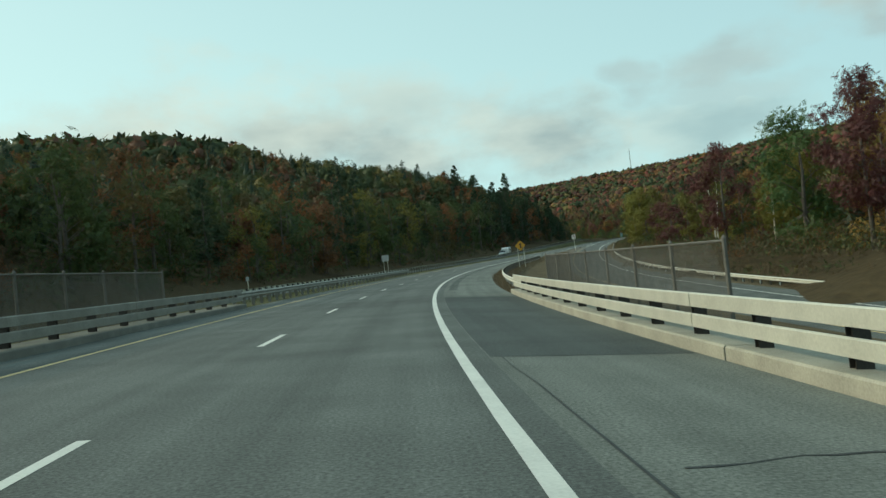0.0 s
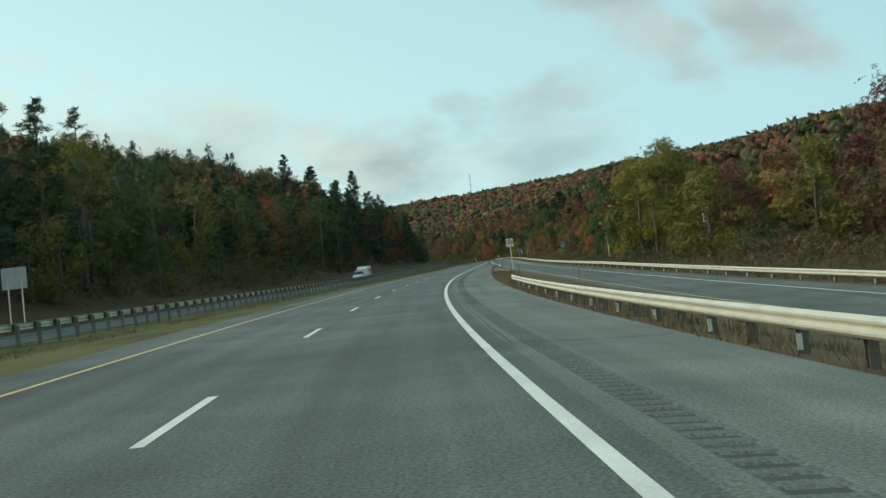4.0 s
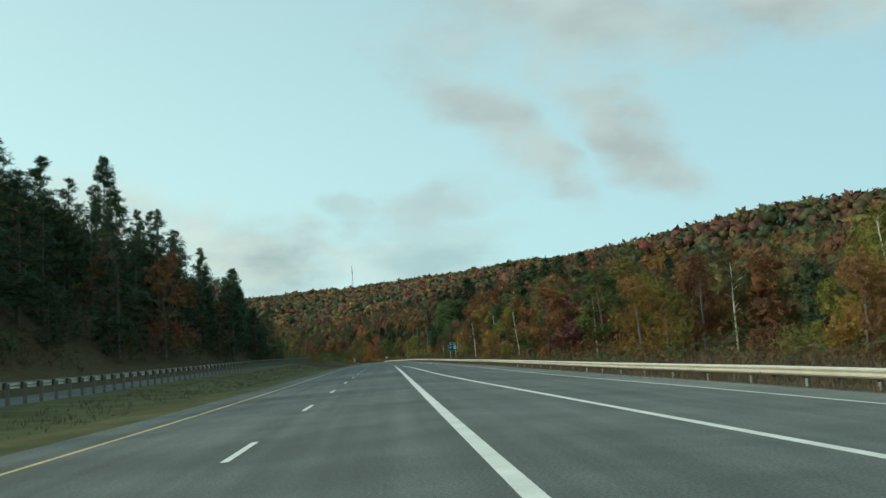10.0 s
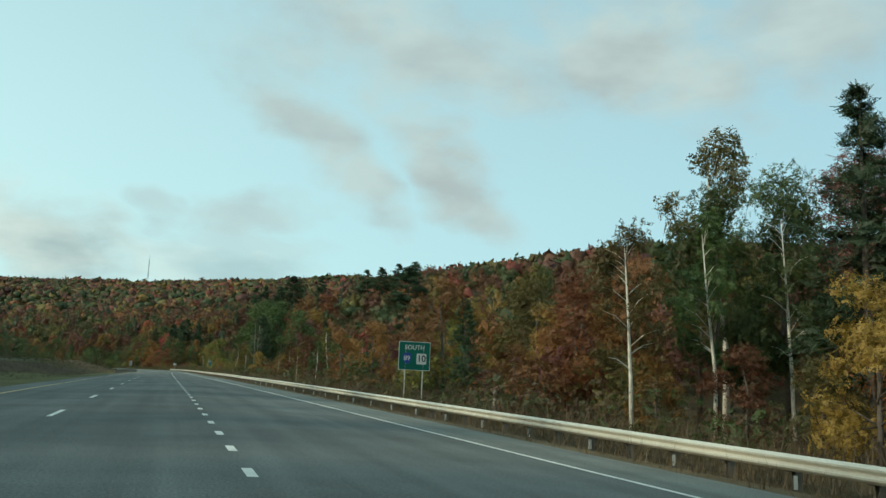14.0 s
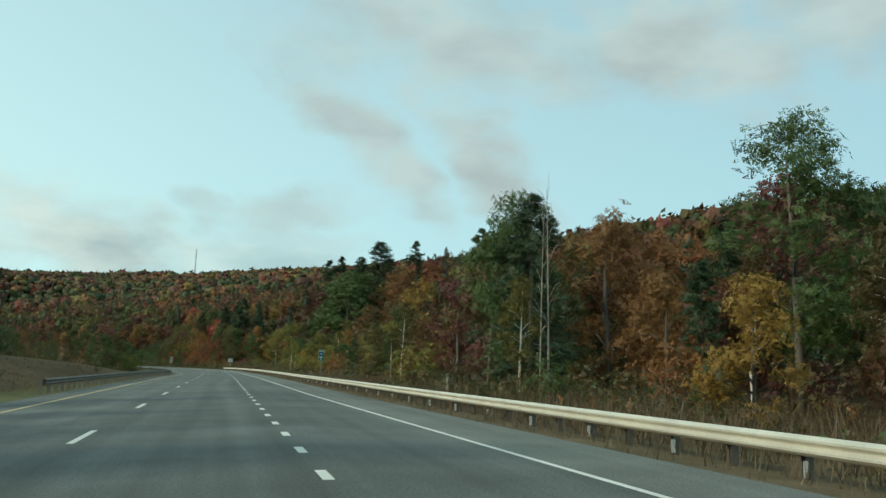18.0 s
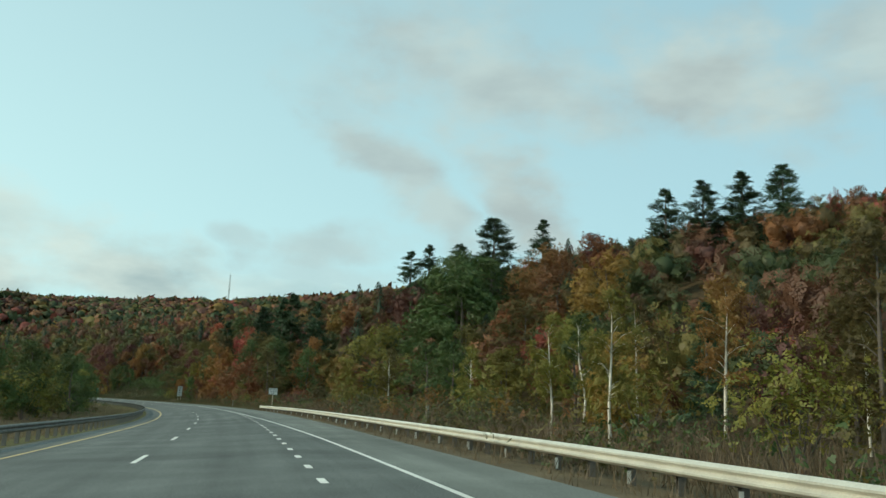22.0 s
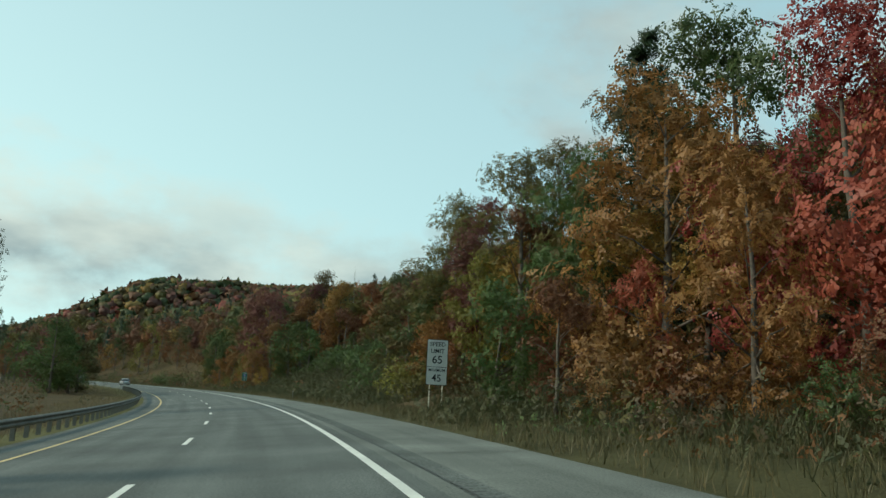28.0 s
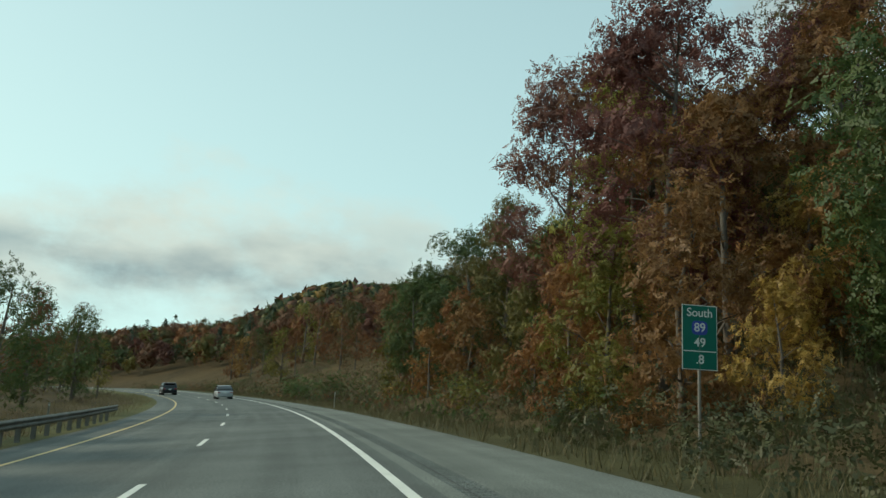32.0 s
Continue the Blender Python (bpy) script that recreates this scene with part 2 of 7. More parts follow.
def ground_height(X, Y):
    X, Y = np.asarray(X, float), np.asarray(Y, float)
    shape = X.shape
    X, Y = X.ravel(), Y.ravel()
    s, lat = nearest(X, Y)
    far = np.abs(lat)
    base_near = np.interp(s, SS, EZ) + np.interp(s, SS, CR) * np.clip(lat, -12, 14) - 0.05 * np.clip(lat, 0, 14)
    base_far = 0.0165 * (X * 0.57 + Y * 0.82)
    w = smooth(80, 260, far)
    base_near = base_near + opposite_rise(s) * smooth(11, 18, -lat)
    base = base_near * (1 - w) + base_far * w
    # right: bench, then the hillside
    start = ip(s, 0, 45, 200, 55, 450, 62, 600, 46, 690, 40, 712, 45, 815, 43, 838, 18, 850, 10, 960, 9.5, 1030, 12, 1100, 14, 1300, 30)
    rise = ip(s, 0, 0.30, 450, 0.30, 650, 0.36, 724, 0.4, 756, 0.72, 800, 0.75, 860, 0.5, 1150, 0.46, 1300, 0.3)
    cap = ip(s, 0, 58, 400, 58, 640, 50, 715, 50, 770, 67, 860, 70, 1000, 62, 1150, 58, 1350, 40, 1600, 6)
    x = np.maximum(lat - start, 0)
    right = cap * (1 - np.exp(-rise * x / cap)) + 40 * smooth(90, 420, lat) * ip(s, 0, 0.7, 520, 0.3, 690, 0.45, 830, 0.8, 1000, 0.85, 1200, 0.55, 1450, 0.05)
    # left: wooded knoll beside the first half, low ground later
    xl = np.maximum(-lat - 33, 0)
    win = smooth(-120, 40, s) * (1 - smooth(450, 640, s))
    left = 50 * (1 - np.exp(-ip(s, 150, 0.35, 290, 0.45, 360, 0.85) * xl / 46)) * win + 30 * smooth(110, 260, -lat) * win * ip(s, 200, 0.1, 290, 0.45, 400, 1.0)
    h = np.where(lat > 0, right, left)
    # far ridge
    rid = np.zeros(len(X))
    for (ax, ay, ah, aw), (bx, by, bh, bw) in zip(CREST[:-1], CREST[1:]):
        ux, uy = bx - ax, by - ay
        t = np.clip(((X - ax) * ux + (Y - ay) * uy) / (ux * ux + uy * uy), 0, 1)
        d = np.hypot(X - ax - t * ux, Y - ay - t * uy)
        rid = np.maximum(rid, (ah + (bh - ah) * t) * np.exp(-(d / (aw + (bw - aw) * t)) ** 2))
    rid = rid * smooth(40, 260, far)
    h = np.maximum(h, rid) + 0.25 * np.minimum(h, rid)
    h = h + (wave(X, Y, 160, 3) * 5 + wave(X, Y, 60, 4) * 1.5) * smooth(40, 160, far)
    # the ground lies under the pavement and the verges
    out = base + h
    lo, hi = np.where(s < 560, -33, -11.5), np.maximum(outer_rail(s) + 3.0, 5.5)
    under = np.where((lat > lo) & (lat < hi), 0.55 - ramp_drop(s) * (lat > 3.5), 0.0)
    # a stream runs under the bridge
    gully = 5.0 * np.exp(-((s - 4) / 22) ** 2) * smooth(-60, -20, s)
    return (out - np.maximum(under, gully * (far < 90))).reshape(shape)


# ---- materials ----
def mat(name, base, rough=0.8, metal=0.0, var=0.25, scale=4.0, fine=60.0, bump=0.15, spec=0.3, coord="Object", bumpdist=0.01):
    """A surface with variation at two scales and fine relief."""
    m = bpy.data.materials.new(name)
    m.use_nodes = True
    nt = m.node_tree
    N, L = nt.nodes, nt.links
    b = N["Principled BSDF"]
    b.inputs["Roughness"].default_value, b.inputs["Metallic"].default_value = rough, metal
    b.inputs["Specular IOR Level"].default_value = spec
    co = N.new("ShaderNodeTexCoord")
    n1, n2 = N.new("ShaderNodeTexNoise"), N.new("ShaderNodeTexNoise")
    n1.inputs["Scale"].default_value, n1.inputs["Detail"].default_value = scale, 5
    n2.inputs["Scale"].default_value, n2.inputs["Detail"].default_value = fine, 3
    for n in (n1, n2):
        L.new(co.outputs[coord], n.inputs["Vector"])
    mix = N.new("ShaderNodeMath")
    mix.operation = "MULTIPLY_ADD"
    mix.inputs[1].default_value = 0.6
    L.new(n1.outputs["Fac"], mix.inputs[0])
    sc = N.new("ShaderNodeMath")
    sc.operation = "MULTIPLY"
    sc.inputs[1].default_value = 0.4
    L.new(n2.outputs["Fac"], sc.inputs[0])
    L.new(sc.outputs[0], mix.inputs[2])
    ramp = N.new("ShaderNodeValToRGB")
    lo, hi = ramp.color_ramp.elements
    lo.position, hi.position = 0.32, 0.68
    lo.color = (*[c * (1 - var) for c in base], 1)
    hi.color = (*[min(1, c * (1 + var)) for c in base], 1)
    L.new(mix.outputs[0], ramp.inputs[0])
    L.new(ramp.outputs[0], b.inputs["Base Color"])
    if bump:
        bp = N.new("ShaderNodeBump")
        bp.inputs["Strength"].default_value, bp.inputs["Distance"].default_value = bump, bumpdist
        L.new(n2.outputs["Fac"], bp.inputs["Height"])
        L.new(bp.outputs[0], b.inputs["Normal"])
    return m


def asphalt_mat(name, base, tracks=True):
    """Worn asphalt; the UV map holds metres across and along the road."""
    m = mat(name, base, 0.88, 0, 0.22, 0.5, 30, 0.5, 0.25, "UV")
    nt = m.node_tree
    N, L = nt.nodes, nt.links
    b = N["Principled BSDF"]
    src = b.inputs["Base Color"].links[0].from_socket
    co = N.new("ShaderNodeTexCoord")
    # long streaks and stains along the traffic
    st = N.new("ShaderNodeMapping")
    st.inputs["Scale"].default_value = (1.6, 0.035, 1)
    L.new(co.outputs["UV"], st.inputs[0])
    n = N.new("ShaderNodeTexNoise")
    n.inputs["Scale"].default_value, n.inputs["Detail"].default_value = 1.0, 6
    L.new(st.outputs[0], n.inputs["Vector"])
    r = N.new("ShaderNodeMapRange")
    r.inputs["From Min"].default_value, r.inputs["From Max"].default_value = 0.3, 0.7
    r.inputs["To Min"].default_value, r.inputs["To Max"].default_value = 0.8, 1.17
    L.new(n.outputs["Fac"], r.inputs["Value"])
    val = r.outputs[0]
    # patches, and bands across it coloured like tree shadows and reflections
    mp = N.new("ShaderNodeMapping")
    mp.inputs["Scale"].default_value = (0.07, 0.16, 1)
    L.new(co.outputs["UV"], mp.inputs[0])
    nb = N.new("ShaderNodeTexNoise")
    nb.inputs["Scale"].default_value, nb.inputs["Detail"].default_value, nb.inputs["Roughness"].default_value, nb.inputs["Distortion"].default_value = 1.0, 7, 0.6, 0.5
    L.new(mp.outputs[0], nb.inputs["Vector"])
    rb = N.new("ShaderNodeMapRange")
    rb.inputs["From Min"].default_value, rb.inputs["From Max"].default_value = 0.32, 0.68
    rb.inputs["To Min"].default_value, rb.inputs["To Max"].default_value = 0.8, 1.22
    L.new(nb.outputs["Fac"], rb.inputs["Value"])
    mb = N.new("ShaderNodeMath")
    mb.operation = "MULTIPLY"
    L.new(val, mb.inputs[0])
    L.new(rb.outputs[0], mb.inputs[1])
    val = mb.outputs[0]
    if tracks:
        sep = N.new("ShaderNodeSeparateXYZ")
        L.new(co.outputs["UV"], sep.inputs[0])
        w = N.new("ShaderNodeMath")
        w.operation = "MULTIPLY_ADD"
        w.inputs[1].default_value, w.inputs[2].default_value = 2 * math.pi / 1.83, math.pi
        L.new(sep.outputs[0], w.inputs[0])
        c = N.new("ShaderNodeMath")
        c.operation = "COSINE"
        L.new(w.outputs[0], c.inputs[0])
        k = N.new("ShaderNodeMath")
        k.operation = "MULTIPLY_ADD"
        k.inputs[1].default_value, k.inputs[2].default_value = 0.05, 1.0
        L.new(c.outputs[0], k.inputs[0])
        mm = N.new("ShaderNodeMath")
        mm.operation = "MULTIPLY"
        L.new(val, mm.inputs[0])
        L.new(k.outputs[0], mm.inputs[1])
        val = mm.outputs[0]
    # stone chips in the binder
    chip = N.new("ShaderNodeTexNoise")
    chip.inputs["Scale"].default_value, chip.inputs["Detail"].default_value, chip.inputs["Roughness"].default_value = 26.0, 4, 0.75
    L.new(co.outputs["UV"], chip.inputs["Vector"])
    rc = N.new("ShaderNodeMapRange")
    rc.inputs["From Min"].default_value, rc.inputs["From Max"].default_value = 0.34, 0.66
    rc.inputs["To Min"].default_value, rc.inputs["To Max"].default_value = 0.52, 1.48
    L.new(chip.outputs["Fac"], rc.inputs["Value"])
    mc = N.new("ShaderNodeMath")
    mc.operation = "MULTIPLY"
    L.new(val, mc.inputs[0])
    L.new(rc.outputs[0], mc.inputs[1])
    val = mc.outputs[0]
    mul = N.new("ShaderNodeVectorMath")
    mul.operation = "SCALE"
    L.new(src, mul.inputs[0])
    L.new(val, mul.inputs["Scale"])
    L.new(mul.outputs[0], b.inputs["Base Color"])
    return m


def leaf_mat(name, a, b_, through_=0.3, grain=12.0, open_=0.5, woods=False):
    """Clumps of small leaves that differ clump by clump and tree by tree; gaps between the leaves are open."""
    m = bpy.data.materials.new(name)
    m.use_nodes = True
    nt = m.node_tree
    N, L = nt.nodes, nt.links
    N.clear()
    geo, obi, co = N.new("ShaderNodeNewGeometry"), N.new("ShaderNodeObjectInfo"), N.new("ShaderNodeTexCoord")
    ramp = N.new("ShaderNodeValToRGB")
    ramp.color_ramp.elements[0].color, ramp.color_ramp.elements[1].color = (*a, 1), (*b_, 1)
    vor = N.new("ShaderNodeTexVoronoi")
    vor.inputs["Scale"].default_value = grain
    L.new(co.outputs["Object"], vor.inputs["Vector"])
    tone = N.new("ShaderNodeSeparateColor")
    L.new(vor.outputs["Color"], tone.inputs[0])
    mixt = N.new("ShaderNodeMath")
    mixt.operation = "MULTIPLY_ADD"
    mixt.inputs[1].default_value = 0.55
    half = N.new("ShaderNodeMath")
    half.operation = "MULTIPLY"
    half.inputs[1].default_value = 0.35
    L.new(tone.outputs[0], half.inputs[0])
    L.new(geo.outputs["Random Per Island"], mixt.inputs[0])
    L.new(half.outputs[0], mixt.inputs[2])
    if woods:
        # many trees in one body: each keeps a tone of its own
        own, blend = N.new("ShaderNodeAttribute"), N.new("ShaderNodeMath")
        own.attribute_name, blend.operation, blend.inputs[1].default_value = "tree_tone", "MULTIPLY_ADD", 0.45
        mixt.inputs[1].default_value, half.inputs[1].default_value = 0.32, 0.3
        L.new(own.outputs["Fac"], blend.inputs[0])
        L.new(mixt.outputs[0], blend.inputs[2])
        L.new(blend.outputs[0], ramp.inputs[0])
    else:
        L.new(mixt.outputs[0], ramp.inputs[0])
    hsv = N.new("ShaderNodeHueSaturation")
    r1 = N.new("ShaderNodeMapRange")
    r1.inputs["To Min"].default_value, r1.inputs["To Max"].default_value = 0.485, 0.515
    r2 = N.new("ShaderNodeMapRange")
    r2.inputs["To Min"].default_value, r2.inputs["To Max"].default_value = 0.75, 1.3
    for r in (r1, r2):
        L.new(obi.outputs["Random"], r.inputs["Value"])
    L.new(r1.outputs[0], hsv.inputs["Hue"])
    L.new(r2.outputs[0], hsv.inputs["Value"])
    L.new(ramp.outputs[0], hsv.inputs["Color"])
    d, t, g = N.new("ShaderNodeBsdfDiffuse"), N.new("ShaderNodeBsdfTranslucent"), N.new("ShaderNodeBsdfGlossy")
    g.inputs["Roughness"].default_value = 0.55
    g.inputs["Color"].default_value = (0.5, 0.5, 0.5, 1)
    x, y = N.new("ShaderNodeMixShader"), N.new("ShaderNodeMixShader")
    x.inputs[0].default_value, y.inputs[0].default_value = through_, 0.05
    L.new(hsv.outputs[0], d.inputs["Color"])
    L.new(hsv.outputs[0], t.inputs["Color"])
    L.new(d.outputs[0], x.inputs[1])
    L.new(t.outputs[0], x.inputs[2])
    L.new(x.outputs[0], y.inputs[1])
    L.new(g.outputs[0], y.inputs[2])
    o = N.new("ShaderNodeOutputMaterial")
    if open_:
        gap, cut, tr = N.new("ShaderNodeMath"), N.new("ShaderNodeMixShader"), N.new("ShaderNodeBsdfTransparent")
        gap.operation = "GREATER_THAN"
        gap.inputs[1].default_value = open_
        L.new(vor.outputs["Distance"], gap.inputs[0])
        L.new(gap.outputs[0], cut.inputs[0])
        L.new(y.outputs[0], cut.inputs[1])
        L.new(tr.outputs[0], cut.inputs[2])
        L.new(cut.outputs[0], o.inputs[0])
    else:
        L.new(y.outputs[0], o.inputs[0])
    return m


M = {
    "asphalt": asphalt_mat("asphalt", (0.11, 0.12, 0.11)),
    "shoulder": asphalt_mat("shoulder_asphalt", (0.146, 0.157, 0.138), False),
    "gravel": mat("pale_gravel", (0.24, 0.22, 0.18), 0.95, 0, 0.3, 1.0, 40, 0.6),
    # rumble groove bottoms: darker colour in place of their weak shading
    "groove": mat("groove_shade", (0.07, 0.074, 0.07), 0.95, 0, 0.3, 2, 40),
    "white": mat("road_paint_white", (0.66, 0.66, 0.6), 0.65, 0, 0.16, 1.3, 30, 0.2),
    "yellow": mat("road_paint_yellow", (0.58, 0.44, 0.2), 0.65, 0, 0.2, 1.3, 30, 0.2),
    "steel": mat("galvanised_steel", (0.62, 0.6, 0.5), 0.5, 0.35, 0.14, 1.5, 25, 0.08),
    "steel_dull": mat("weathered_steel", (0.31, 0.3, 0.26), 0.6, 0.3, 0.2, 2, 25, 0.1),
    "rust_steel": mat("dark_weathered_steel", (0.2, 0.19, 0.165), 0.75, 0.3, 0.3, 2, 25, 0.15),
    "block": mat("dark_block", (0.05, 0.045, 0.04), 0.85, 0, 0.3, 6, 40),
    "concrete": mat("concrete", (0.36, 0.34, 0.27), 0.9, 0, 0.25, 1.2, 30, 0.3),
    "granite": mat("granite_kerb", (0.23, 0.21, 0.17), 0.85, 0, 0.3, 3, 50, 0.3),
    "dry_grass": mat("dry_grass", (0.125, 0.096, 0.056), 0.95, 0, 0.4, 0.5, 14, 0.8, 0.1, "Object", 0.06),
    "green_grass": mat("green_grass", (0.108, 0.104, 0.046), 0.95, 0, 0.4, 0.3, 14, 0.8, 0.1, "Object", 0.06),
    "bank_sod": mat("bank_grass_sod", (0.072, 0.066, 0.03), 0.95, 0, 0.4, 0.4, 14, 0.8, 0.1, "Object", 0.06),
    "floor": mat("forest_floor", (0.075, 0.055, 0.028), 0.95, 0, 0.45, 0.05, 1.2, 0.6, 0.1, "Object", 0.3),
    "bark": mat("grey_bark", (0.11, 0.095, 0.078), 0.95, 0, 0.35, 3, 20, 0.5),
    "bark_dead": mat("weathered_dead_wood", (0.26, 0.24, 0.2), 0.9, 0, 0.3, 2.5, 14, 0.3),
    "bark_white": mat("birch_bark", (0.62, 0.58, 0.49), 0.8, 0, 0.35, 2.5, 14, 0.3),
    "g_yellow": leaf_mat("leaves_yellow_green", (0.11, 0.12, 0.02), (0.24, 0.2, 0.04)),
    "g_green": leaf_mat("leaves_green", (0.04, 0.075, 0.022), (0.1, 0.13, 0.035)),
    "g_olive": leaf_mat("leaves_olive", (0.07, 0.062, 0.018), (0.15, 0.118, 0.033)),
    "gold": leaf_mat("leaves_gold", (0.2, 0.115, 0.025), (0.34, 0.205, 0.045)),
    "orange": leaf_mat("leaves_orange", (0.17, 0.07, 0.024), (0.28, 0.125, 0.04)),
    "rust": leaf_mat("leaves_rust", (0.125, 0.056, 0.022), (0.225, 0.11, 0.04)),
    "red": leaf_mat("leaves_red", (0.25, 0.045, 0.035), (0.38, 0.1, 0.06)),
    "maroon": leaf_mat("leaves_maroon", (0.115, 0.046, 0.038), (0.195, 0.08, 0.062)),
    "pine": leaf_mat("pine_needles", (0.028, 0.055, 0.027), (0.06, 0.095, 0.042), 0.15),
    "undergrowth": leaf_mat("leaves_undergrowth", (0.045, 0.052, 0.02), (0.085, 0.085, 0.035), 0.25, 15, 0.48),
    "undergrowth_brown": leaf_mat("leaves_undergrowth_brown", (0.075, 0.055, 0.03), (0.125, 0.088, 0.045), 0.25, 15, 0.48),
    "bankblade": leaf_mat("bank_grass_blades", (0.04, 0.046, 0.018), (0.085, 0.078, 0.032), 0.2, 9, 0),
    "dryblade": leaf_mat("dry_grass_blades", (0.11, 0.084, 0.044), (0.23, 0.178, 0.1), 0.2, 9, 0),
    "greenblade": leaf_mat("grass_blades", (0.065, 0.062, 0.027), (0.13, 0.1, 0.048), 0.2, 9, 0),
}


TONES = (
    ("g_green", (0.035, 0.055, 0.022), (0.085, 0.1, 0.035)), ("g_olive", (0.07, 0.055, 0.022), (0.13, 0.098, 0.037)), ("rust", (0.095, 0.045, 0.025), (0.165, 0.08, 0.042)),
    ("orange", (0.15, 0.066, 0.027), (0.26, 0.12, 0.046)), ("g_yellow", (0.1, 0.092, 0.025), (0.19, 0.155, 0.044)), ("maroon", (0.08, 0.034, 0.026), (0.135, 0.058, 0.042)),
    ("pine", (0.022, 0.042, 0.024), (0.05, 0.07, 0.036)), ("red", (0.17, 0.045, 0.034), (0.3, 0.085, 0.055)), ("gold", (0.17, 0.105, 0.03), (0.3, 0.19, 0.05)))
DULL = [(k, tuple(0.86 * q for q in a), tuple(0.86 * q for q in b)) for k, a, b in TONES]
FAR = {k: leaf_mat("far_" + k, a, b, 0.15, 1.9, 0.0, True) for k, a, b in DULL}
MID = {k: leaf_mat("mid_" + k, a, b, 0.2, 5.5, 0.52, True) for k, a, b in TONES}
CORE = {k: leaf_mat("inner_" + k, a, b, 0.2, 5.5, 0.0, True) for k, a, b in TONES}


# ---- mesh helpers ----
def mesh(name, verts, faces, material, uv=None, smooth_=False, mats=None, face_mats=None):
    me = bpy.data.meshes.new(name)
    me.from_pydata([tuple(v) for v in verts], [], faces)
    for k in (mats or [material]):
        me.materials.append(k)
    if face_mats is not None:
        me.polygons.foreach_set("material_index", np.asarray(face_mats, dtype=np.int32))
    if uv is not None:
        lay = me.uv_layers.new(name="road")
        idx = np.empty(len(me.loops), dtype=np.int32)
        me.loops.foreach_get("vertex_index", idx)
        lay.data.foreach_set("uv", np.asarray(uv, dtype=np.float32)[idx].ravel())
    if smooth_:
        me.polygons.foreach_set("use_smooth", np.ones(len(me.polygons), dtype=bool))
    me.update()
    return me


def child(name, me, parent, label=""):
    ob = new(name, me)
    if parent is not None:
        ob.parent = parent
        ob.matrix_parent_inverse = parent.matrix_world.inverted()
    if label:
        ob["label"] = label
    return ob


def part(name, bm, material, parent, label="", smooth_=False):
    me = bpy.data.meshes.new(name)
    bm.to_mesh(me)
    bm.free()
    me.materials.append(material)
    if smooth_:
        me.polygons.foreach_set("use_smooth", np.ones(len(me.polygons), dtype=bool))
    ob = new(name, me)
    if parent is not None:
        ob.parent = parent
    if label:
        ob["label"] = label
    return ob


def box(bm, x0, x1, y0, y1, z0, z1, bevel=0.0):
    vs = [bm.verts.new((x, y, z)) for z in (z0, z1) for y in (y0, y1) for x in (x0, x1)]
    fs = [bm.faces.new([vs[i] for i in f]) for f in ((0, 2, 3, 1), (4, 5, 7, 6), (0, 1, 5, 4), (2, 6, 7, 3), (0, 4, 6, 2), (1, 3, 7, 5))]
    if bevel:
        bmesh.ops.bevel(bm, geom=list({e for f in fs for e in f.edges}), offset=bevel, segments=2, affect="EDGES")
    return bm


def tube(bm, pts, radii, sides=6):
    """A tapered tube along points."""
    rings = []
    for i, (p, r) in enumerate(zip(pts, radii)):
        p = Vector(p)
        d = (Vector(pts[min(i + 1, len(pts) - 1)]) - Vector(pts[max(i - 1, 0)])).normalized()
        u = d.orthogonal().normalized()
        v = d.cross(u)
        rings.append([bm.verts.new(p + (u * math.cos(a) + v * math.sin(a)) * r) for a in [2 * math.pi * k / sides for k in range(sides)]])
    for a, b in zip(rings[:-1], rings[1:]):
        for k in range(sides):
            bm.faces.new((a[k], a[(k + 1) % sides], b[(k + 1) % sides], b[k]))
    bm.faces.new(rings[0][::-1])
    bm.faces.new(rings[-1])
    return bm


def ribbon(name, s0, s1, step, lats, material, dz=0.0, drop=None, mats=None, smooth_=True):
    """A sheet along the road; lats are numbers or functions of s."""
    ss = np.linspace(s0, s1, max(2, int(round((s1 - s0) / step)) + 1))
    verts, uv = [], []
    for s in ss:
        for k, l in enumerate(lats):
            l = float(l(s)) if callable(l) else l
            z = (dz[k] if isinstance(dz, (list, tuple)) else dz) + (float(drop(s)) if drop else 0.0)
            verts.append(at(s, l, z))
            uv.append((l, s))
    n = len(lats)
    faces = [(i * n + k, i * n + k + 1, (i + 1) * n + k + 1, (i + 1) * n + k) for i in range(len(ss) - 1) for k in range(n - 1)]
    return mesh(name, verts, faces, material, uv, smooth_)


# ---- ground ----
def build_ground():
    U, V = np.array([math.sin(0.6), math.cos(0.6)]), np.array([math.cos(0.6), -math.sin(0.6)])
    us = np.concatenate([np.linspace(-1500, -260, 12), np.arange(-240, 1300, 8.0), np.linspace(1310, 4200, 60)])
    vs = np.concatenate([np.linspace(-3200, -430, 30), np.arange(-420, 420, 8.0), np.linspace(430, 3200, 60)])
    A, B = np.meshgrid(us, vs, indexing="ij")
    X, Y = A * U[0] + B * V[0], A * U[1] + B * V[1]
    Z = ground_height(X, Y)
    n = len(vs)
    verts = np.stack([X.ravel(), Y.ravel(), Z.ravel()], 1)
    i, k = np.meshgrid(np.arange(len(us) - 1), np.arange(n - 1), indexing="ij")
    i, k = i.ravel(), k.ravel()
    faces = np.stack([i * n + k, (i + 1) * n + k, (i + 1) * n + k + 1, i * n + k + 1], 1).tolist()
    ob = new("ground", mesh("ground", verts.tolist(), faces, M["floor"], None, True))
    tagged(ob, "leaf-covered forest ground rising into wooded hills", "ground", kind="structure")


build_ground()

# ---- roads ----
road = new("road", ribbon("road", -80, 1400, 4, [-9.0, -7.32, -5.5, -3.66, -1.83, 0.0, 0.4], M["asphalt"]))
